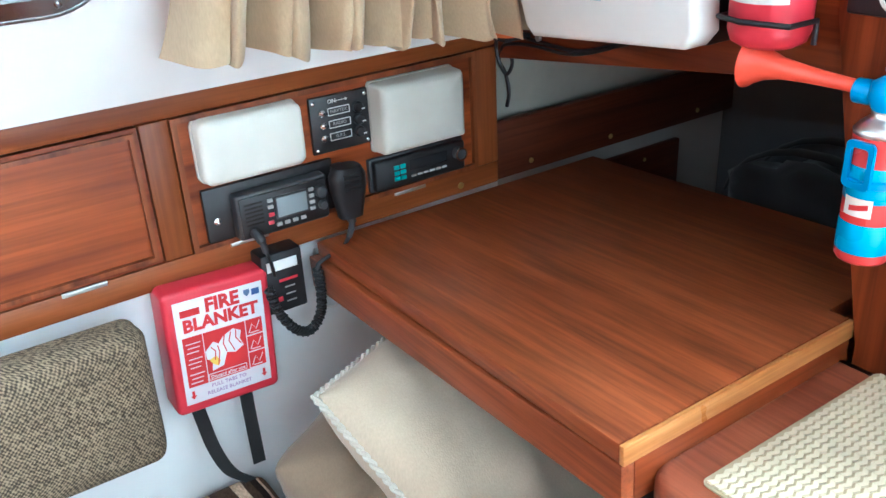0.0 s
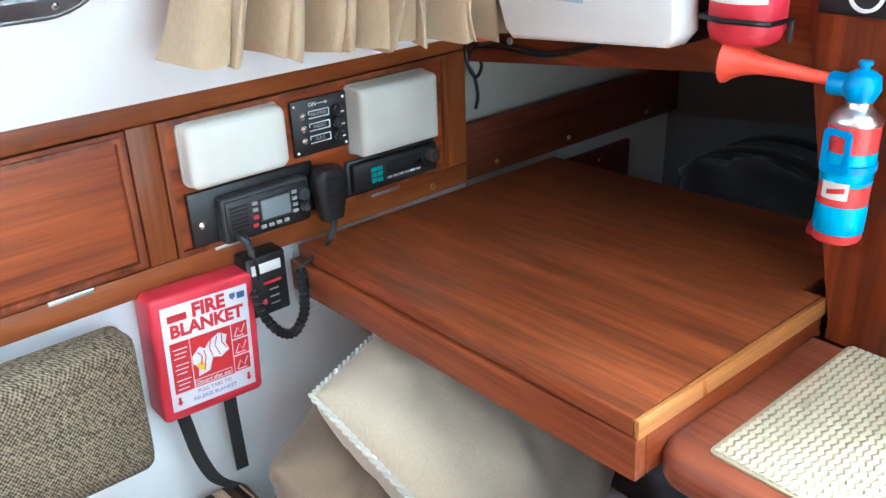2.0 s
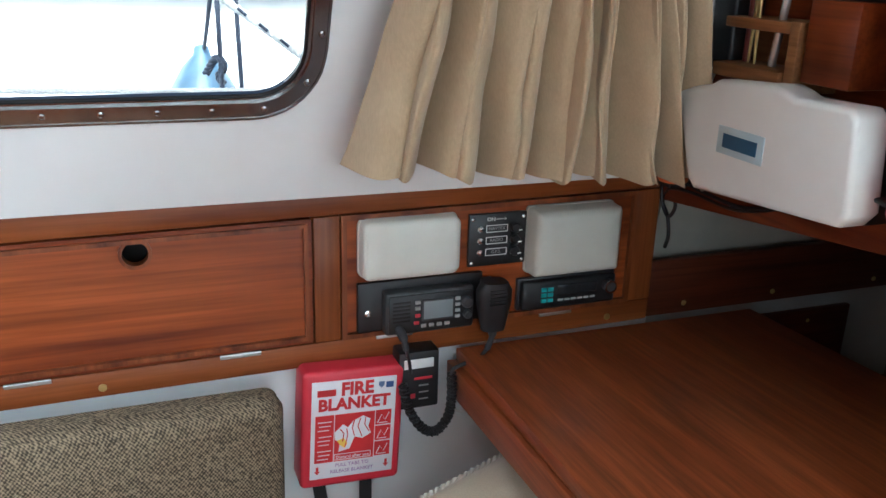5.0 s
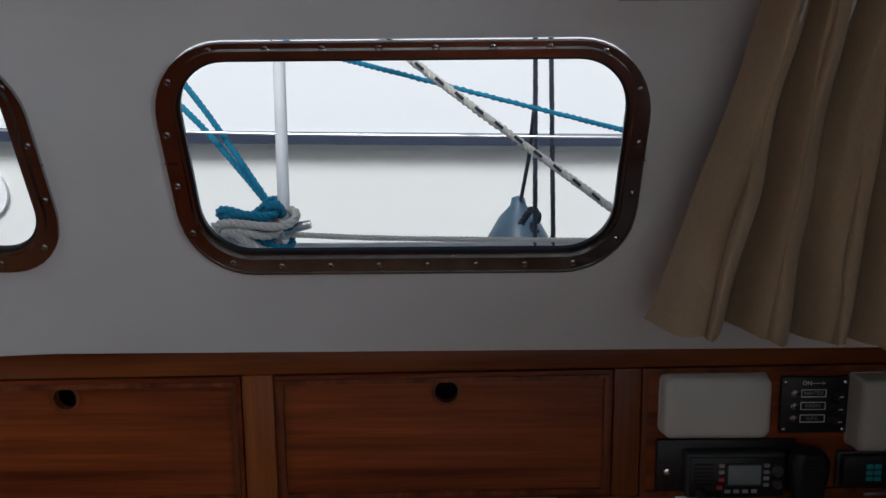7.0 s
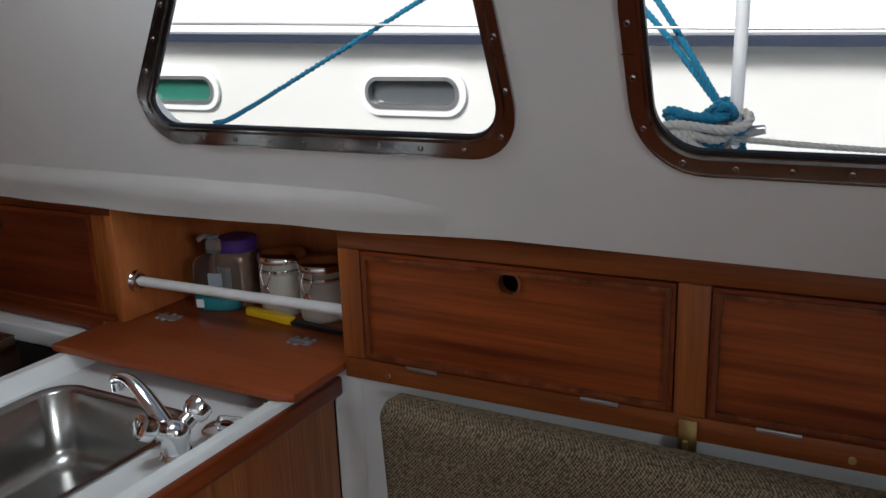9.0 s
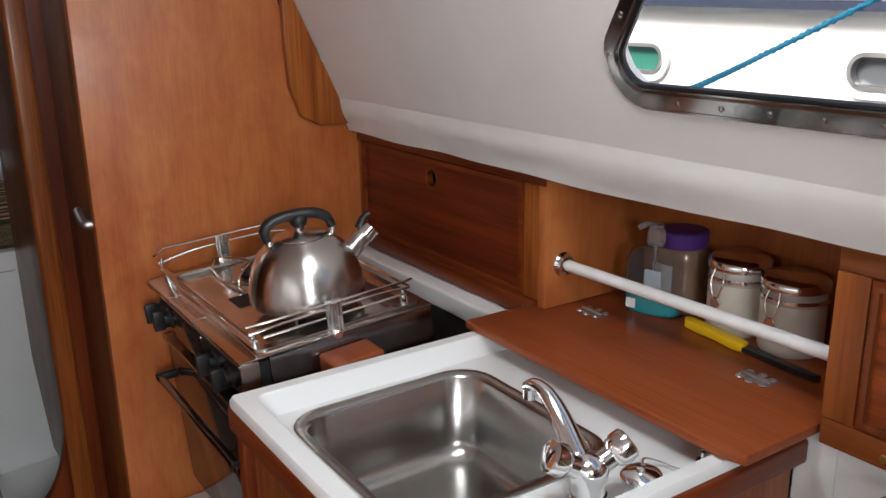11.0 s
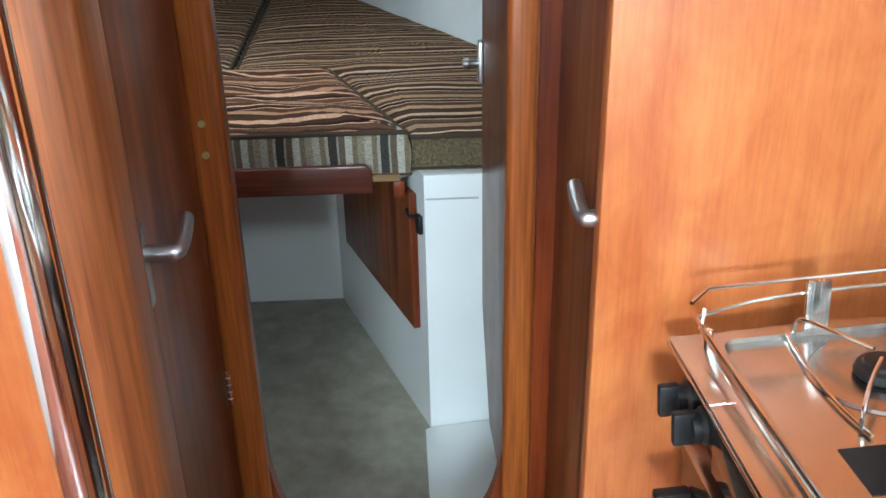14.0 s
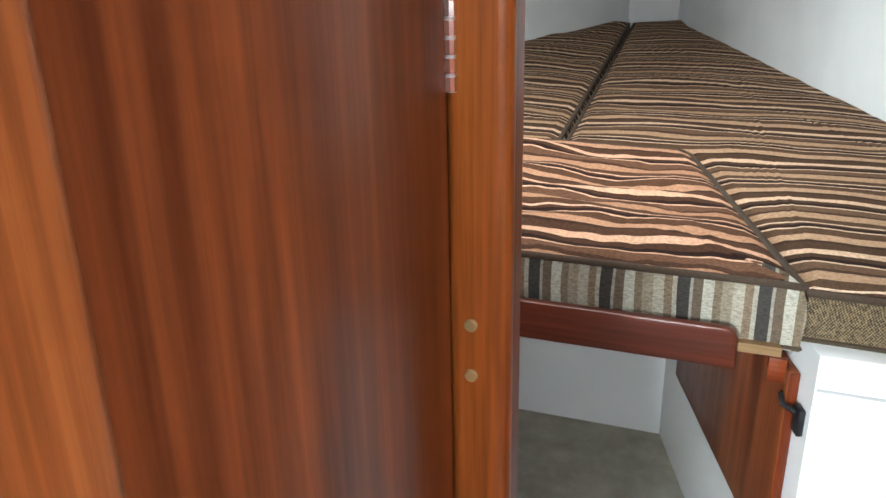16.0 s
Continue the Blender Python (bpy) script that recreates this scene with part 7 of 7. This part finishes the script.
part("whistle", tube([KC + HD * 0.118 + Vector((0, 0, 0.096)), KC + HD * 0.134 + Vector((0, 0, 0.109))], 0.0185, 20), CHROME, ket)
part("whistle_lever", tube(smooth_path([KC + HD * 0.108 + Vector((0, 0, 0.112)), KC + HD * 0.118 + Vector((0, 0, 0.128)), KC + HD * 0.132 + Vector((0, 0, 0.138))]), 0.009, 10, flat=0.6), BLACK, ket)

# the stove hangs in gimbals and has swung a little forward, with all that stands on it
SWING = Matrix.Translation((0, -0.22, SZ)) @ Matrix.Rotation(radians(4.2), 4, "X") @ Matrix.Translation((0, 0.22, -SZ))
for swung in [o_ for o_ in scene.objects if o_.parent is None and o_.name.split(".")[0] in ("gimballed_stove", "fiddle_rail", "gas_burner", "hob_slot", "kettle")]:
    swung.matrix_world = SWING @ Matrix.Translation(swung.location)

# fillet block on the bulkhead
solid("trim_corner_knee", prism([(-0.004, 1.205), (-0.105, 1.208), (-0.150, 1.232), (-0.176, 1.30), (-0.182, 1.42), (-0.182, 1.9), (-0.30, 1.9), (-0.105, 1.40), (-0.095, 1.36), (-0.060, 1.31), (-0.004, 1.285)], "x", FB + 0.001, FB + 0.020, 0.004), TRIMWOOD,
      "rounded amber wooden knee against the bulkhead", "trim", "structure")
# ---- passage doors ----
def lever_handle(parent, x, y, z, out, along, reach=1.0):
    """Alloy lever on a long plate; out: +1 when the door faces +y, along: the way the lever points in x."""
    part("handle_plate", prism(rounded(x - 0.013, x + 0.013, z - 0.075, z + 0.045, 0.012, 5), "y", y, y + out * 0.005, 0.002), DULLMETAL, parent, "alloy handle plate")
    q = out * reach
    part("lever", tube(smooth_path([(x, y + out * 0.004, z), (x, y + q * 0.034, z), (x + along * 0.004, y + q * 0.044, z + 0.001), (x + along * 0.020, y + q * 0.046, z + 0.004), (x + along * 0.050, y + q * 0.044, z + 0.010),
                                    (x + along * 0.078, y + q * 0.040, z + 0.016)], 6), [0.0115] * 10 + [0.0105] * 21, 14), DULLMETAL, parent, "alloy door lever", 60)


head_door = thing("door_head", (-2.36, -1.19, 0.1), "dark varnished mahogany door with an alloy lever", "door", "", "structure")
part("leaf", box(-2.529, -2.083, -1.215, -1.190, 0.05, 1.88, 0.003), DOORWOOD, head_door)
lever_handle(head_door, -2.205, -1.190, 1.008, 1, -1)
for z in (1.325, 0.60):
    h = part("hinge", tube([(-2.527, -1.187, z - 0.035), (-2.527, -1.187, z + 0.035)], 0.005, 10), DULLMETAL, head_door)
    for k in range(5):
        part("knuckle", tube([(-2.527, -1.187, z - 0.034 + k * 0.0145), (-2.527, -1.187, z - 0.0225 + k * 0.0145)], 0.0062, 10), CHROME, h)
wardrobe = thing("door_wardrobe", (-2.36, -0.60, 0.1), "dark varnished mahogany locker door with an alloy lever", "door", "", "structure")
part("leaf", box(-2.529, -2.192, -0.612, -0.588, 0.05, 1.88, 0.003), DOORWOOD, wardrobe)
lever_handle(wardrobe, -2.195, -0.612, 1.038, -1, -1, 0.55)
PALEBRASS = plain("pale_brass_cap", (0.50, 0.38, 0.19), 0.4, 0.7)
for z in (1.083, 1.032):
    solid("jamb_screw", disc((-2.5305, -1.172, z), 0.0060, 0.004, "x", 20), PALEBRASS, "round brass screw cap in the door jamb", "screw", group="jamb screws")
fore_door = thing("door_fore", (-2.9, -0.65, 0.1), "dark varnished fore cabin door standing open", "door", "", "structure")
part("leaf", prism([(-2.592, 0.20), (-3.0, 0.155), (-3.192, 0.40), (-3.192, 1.75), (-2.592, 1.75)], "y", -0.672, -0.648, 0.003), DOORWOOD, fore_door)
part("lock_plate", box(-3.1945, -3.1925, -0.674, -0.646, 0.985, 1.075, 0.001), DULLMETAL, fore_door, "alloy lock plate")
part("lock_body", box(-3.187, -3.150, -0.684, -0.672, 0.985, 1.080, 0.003), DULLMETAL, fore_door, "alloy latch case")
part("latch_knob", lathe([(0, 0), (0.009, 0), (0.009, -0.018), (0.013, -0.024), (0.010, -0.034), (0, -0.036)], (-3.168, -0.684, 1.03), 20, "y"), DULLMETAL, fore_door)
pole = thing("grab_pole", (-1.862, -1.162, 0.0), "polished steel grab pole at the bulkhead", "pole")
part("tube", tube([(-1.862, -1.162, 0.002), (-1.862, -1.162, 1.90)], 0.022, 32), CHROME, pole)
part("floor_flange", lathe([(0, 0), (0.045, 0), (0.043, 0.008), (0.024, 0.012), (0, 0.012)], (-1.862, -1.162, 0.001), 32), CHROME, pole)

# ---- fore berth ----
def rise(x):
    return max(0.0, (-3.25 - x)) * 0.020


def berth_cushion(outline, name, mat, label, z0, z1, boxing=None, wr=0.004):
    """A berth cushion whose top rises slowly to the bow."""
    th = thing(name, (outline[0][0], outline[0][1], z0), label, "mattress", "berth mattresses")
    ob = cushion(dense(outline, 0.035), z0, z1, 0.034, 0.010, mat, "cover", th, wr)
    for v in ob.data.vertices:
        v.co.z += rise(v.co.x + outline[0][0]) * 1.0
    if boxing is not None:
        ob.data.materials.append(boxing)
        for f in ob.data.polygons:
            if f.center.x + outline[0][0] > -3.252 and f.normal.z < 0.9:
                f.material_index = 1
    z = z1 - 0.012
    rim = grown(dense(outline, 0.035), -0.008)
    part("piping", tube([(u, v, z + rise(u)) for u, v in rim], 0.0065, 8, True), CORD, th, "corded seam round the top", 60)
    part("lower_piping", tube([(u, v, z0 + 0.008) for u, v in grown(dense(outline, 0.035), 0.001)], 0.0036, 6, True), CORD, th, "corded seam round the foot", 60)
    return th


CORD = plain("brown_cord", (0.055, 0.036, 0.022), 0.95, 0, 0.2, 200.0)
FRONTING = stripes("striped_boxing", "y", 0.125, [(0.0, (0.36, 0.33, 0.26)), (0.14, (0.20, 0.15, 0.10)), (0.24, (0.35, 0.32, 0.26)), (0.30, (0.055, 0.05, 0.045)), (0.46, (0.30, 0.28, 0.23)), (0.50, (0.13, 0.10, 0.07)),
                                                  (0.62, (0.42, 0.40, 0.33)), (0.76, (0.19, 0.15, 0.10)), (0.86, (0.27, 0.23, 0.17))])
COARSE = tweed("olive_brown_tweed", (0.030, 0.022, 0.012), (0.24, 0.175, 0.095), 0.005)
PINKISH = stripes("striped_infill", "x", 0.245, [(p, (c[0] * 1.10, c[1] * 0.94, c[2] * 0.92)) for p, c in BERTH], cross=0.04)
SB = [(-3.235, -0.848), (-3.868, -1.070), (-3.900, -1.100), (-3.905, -1.393), (-5.82, -1.50), (-5.93, -1.29), (-4.45, -0.64), (-3.215, -0.115)]
PB = [(-3.235, -1.99), (-3.215, -2.72), (-4.45, -2.22), (-5.93, -1.72), (-5.82, -1.508), (-3.905, -1.400), (-3.900, -1.700), (-3.868, -1.735)]
INF = [(-3.205, -0.846), (-3.205, -1.985), (-3.857, -1.736), (-3.894, -1.695), (-3.898, -1.400), (-3.894, -1.102), (-3.857, -1.072)]


def oriented(o):
    n = len(o)
    a = sum(o[i][0] * o[(i + 1) % n][1] - o[(i + 1) % n][0] * o[i][1] for i in range(n))
    return o if a > 0 else o[::-1]


berth_cushion(oriented(SB), "berth_mattress", STRIPED, "brown striped fore berth mattress", 0.753, 0.850, COARSE, 0.009)
berth_cushion(oriented(PB), "berth_mattress", STRIPED, "brown striped fore berth mattress", 0.753, 0.850, COARSE, 0.009)
infill = berth_cushion(oriented(INF), "berth_infill_cushion", PINKISH, "wrinkled pink-brown striped berth infill cushion", 0.748, 0.872, FRONTING, 0.034)
bd = thing("berth_board", (-3.19, -1.25, 0.71), "mahogany lee board with rounded corners under the berth cushion", "board")
part("board", prism(rounded(-1.78, -0.940, 0.722, 0.792, [0.022, 0.022, 0.004, 0.004], 5), "x", -3.186, -3.168, 0.003), wood("lee_board_mahogany", (0.055, 0.014, 0.008), (0.16, 0.038, 0.019), "y", 0.3, 0.2, 1.4), bd)
part("shelf", prism([(-3.19, -0.872), (-3.19, -1.95), (-4.01, -1.66), (-4.01, -1.13)], "z", 0.744, 0.7605), wood("plywood_edge", (0.25, 0.15, 0.07), (0.38, 0.25, 0.12), "y", 0.5, 0.0), bd, "plywood infill board")
part("bracket", box(-3.21, -3.185, -0.890, -0.862, 0.700, 0.7435, 0.002), WOOD_Y, bd)

# hatch panel on the slanting face of the berth base
WALL_D = Vector((-0.82, -0.29, 0)).normalized()
WALL_N = Vector((0.29, -0.82, 0)).normalized()
ang = math.atan2(WALL_D.y, WALL_D.x)
HM = Matrix.Translation((-3.20, -0.815, 0)) @ Matrix.Rotation(ang, 4, "Z")
hatch = thing("berth_hatch", (-3.5, -0.93, 0.31), "mahogany flap hung on the berth base with a black catch", "hatch")
part("panel", turned(box(0.055, 0.70, 0.001, 0.020, 0.300, 0.690, 0.004), HM), DOORWOOD, hatch)
part("panel_edge", turned(box(0.051, 0.0545, 0.002, 0.019, 0.302, 0.688, 0.001), HM), WOOD_Z, hatch, "lighter mahogany panel edge")
part("catch", join(turned(box(0.012, 0.040, 0.0005, 0.012, 0.590, 0.640, 0.003), HM), turned(tube([(0.026, 0.012, 0.63), (0.045, 0.028, 0.635), (0.062, 0.026, 0.645)], 0.005, 8), HM)), BLACK, hatch, "black catch")
solid("trim_plinth_line", box(-3.1995, -3.197, -0.812, -0.68, 0.688, 0.692), plain("grey_joint", (0.45, 0.46, 0.46), 0.5), "fine joint line below the top of the berth base", "trim", "structure")
# tapering white moulding at the foot of the plinth
solid("trim_plinth_foot", prism([(-0.83, 0.004), (-0.40, 0.004), (-0.40, 0.05), (-0.815, 0.012)], "x", -3.196, -2.60), GELCOAT, "white moulding along the footwell floor", "trim", "structure")
# ---- companionway step ----
step = thing("companionway_step", (0.9, -1.05, 0.0), "red-brown varnished companionway step with a ribbed mat", "step")
STEPWOOD = wood("step_wood", (0.22, 0.055, 0.026), (0.33, 0.095, 0.045), "y", 0.3, 0.2, 0.7)
part("tread", prism(rounded(0.496, 0.835, -1.30, -0.672, [0.004, 0.045, 0.045, 0.004], 6), "z", 0.868, 0.910, 0.012, 3), STEPWOOD, step)
part("riser", box(0.535, 0.836, -1.25, -0.72, 0.0, 0.868), GELCOAT, step, "white moulded riser")
part("lower_tread", box(0.34, 0.534, -1.25, -0.80, 0.595, 0.63, 0.010, 3), STEPWOOD, step)
part("lower_riser", box(0.38, 0.534, -1.22, -0.82, 0.0, 0.595), GELCOAT, step, "white moulded riser")
MATC = plain("cream_rubber", (0.52, 0.43, 0.29), 0.55, 0, 0.06, 40)
MATD = plain("brown_mat_groove", (0.33, 0.25, 0.15), 0.7)
mat_ = thing("step_mat", (0.69, -1.0, 0.910), "cream ribbed non-slip mat on the companionway step", "mat")
part("backing", prism(rounded(0.532, 0.834, -1.26, -0.722, 0.008, 3), "z", 0.9102, 0.9125), MATD, mat_)
ribs = bmesh.new()
n_rows = 60
for r in range(n_rows):
    y = -0.727 - r * 0.0088
    for k in range(23):
        x = 0.536 + k * 0.0134
        if x + 0.0134 > 0.832:
            continue
        o = [(x, y), (x + 0.0066, y - 0.0030), (x + 0.0130, y), (x + 0.0130, y - 0.0056), (x + 0.0066, y - 0.0086), (x, y - 0.0056)]
        lo = [ribs.verts.new((u, v, 0.9122)) for u, v in o]
        hi = [ribs.verts.new((u, v, 0.9150)) for u, v in o]
        ribs.faces.new(hi)
        for i in range(6):
            ribs.faces.new((lo[i], lo[(i + 1) % 6], hi[(i + 1) % 6], hi[i]))
tagged(part("ribs", ribs, MATC, mat_, "raised cream chevron ribs"), kind="stuff")
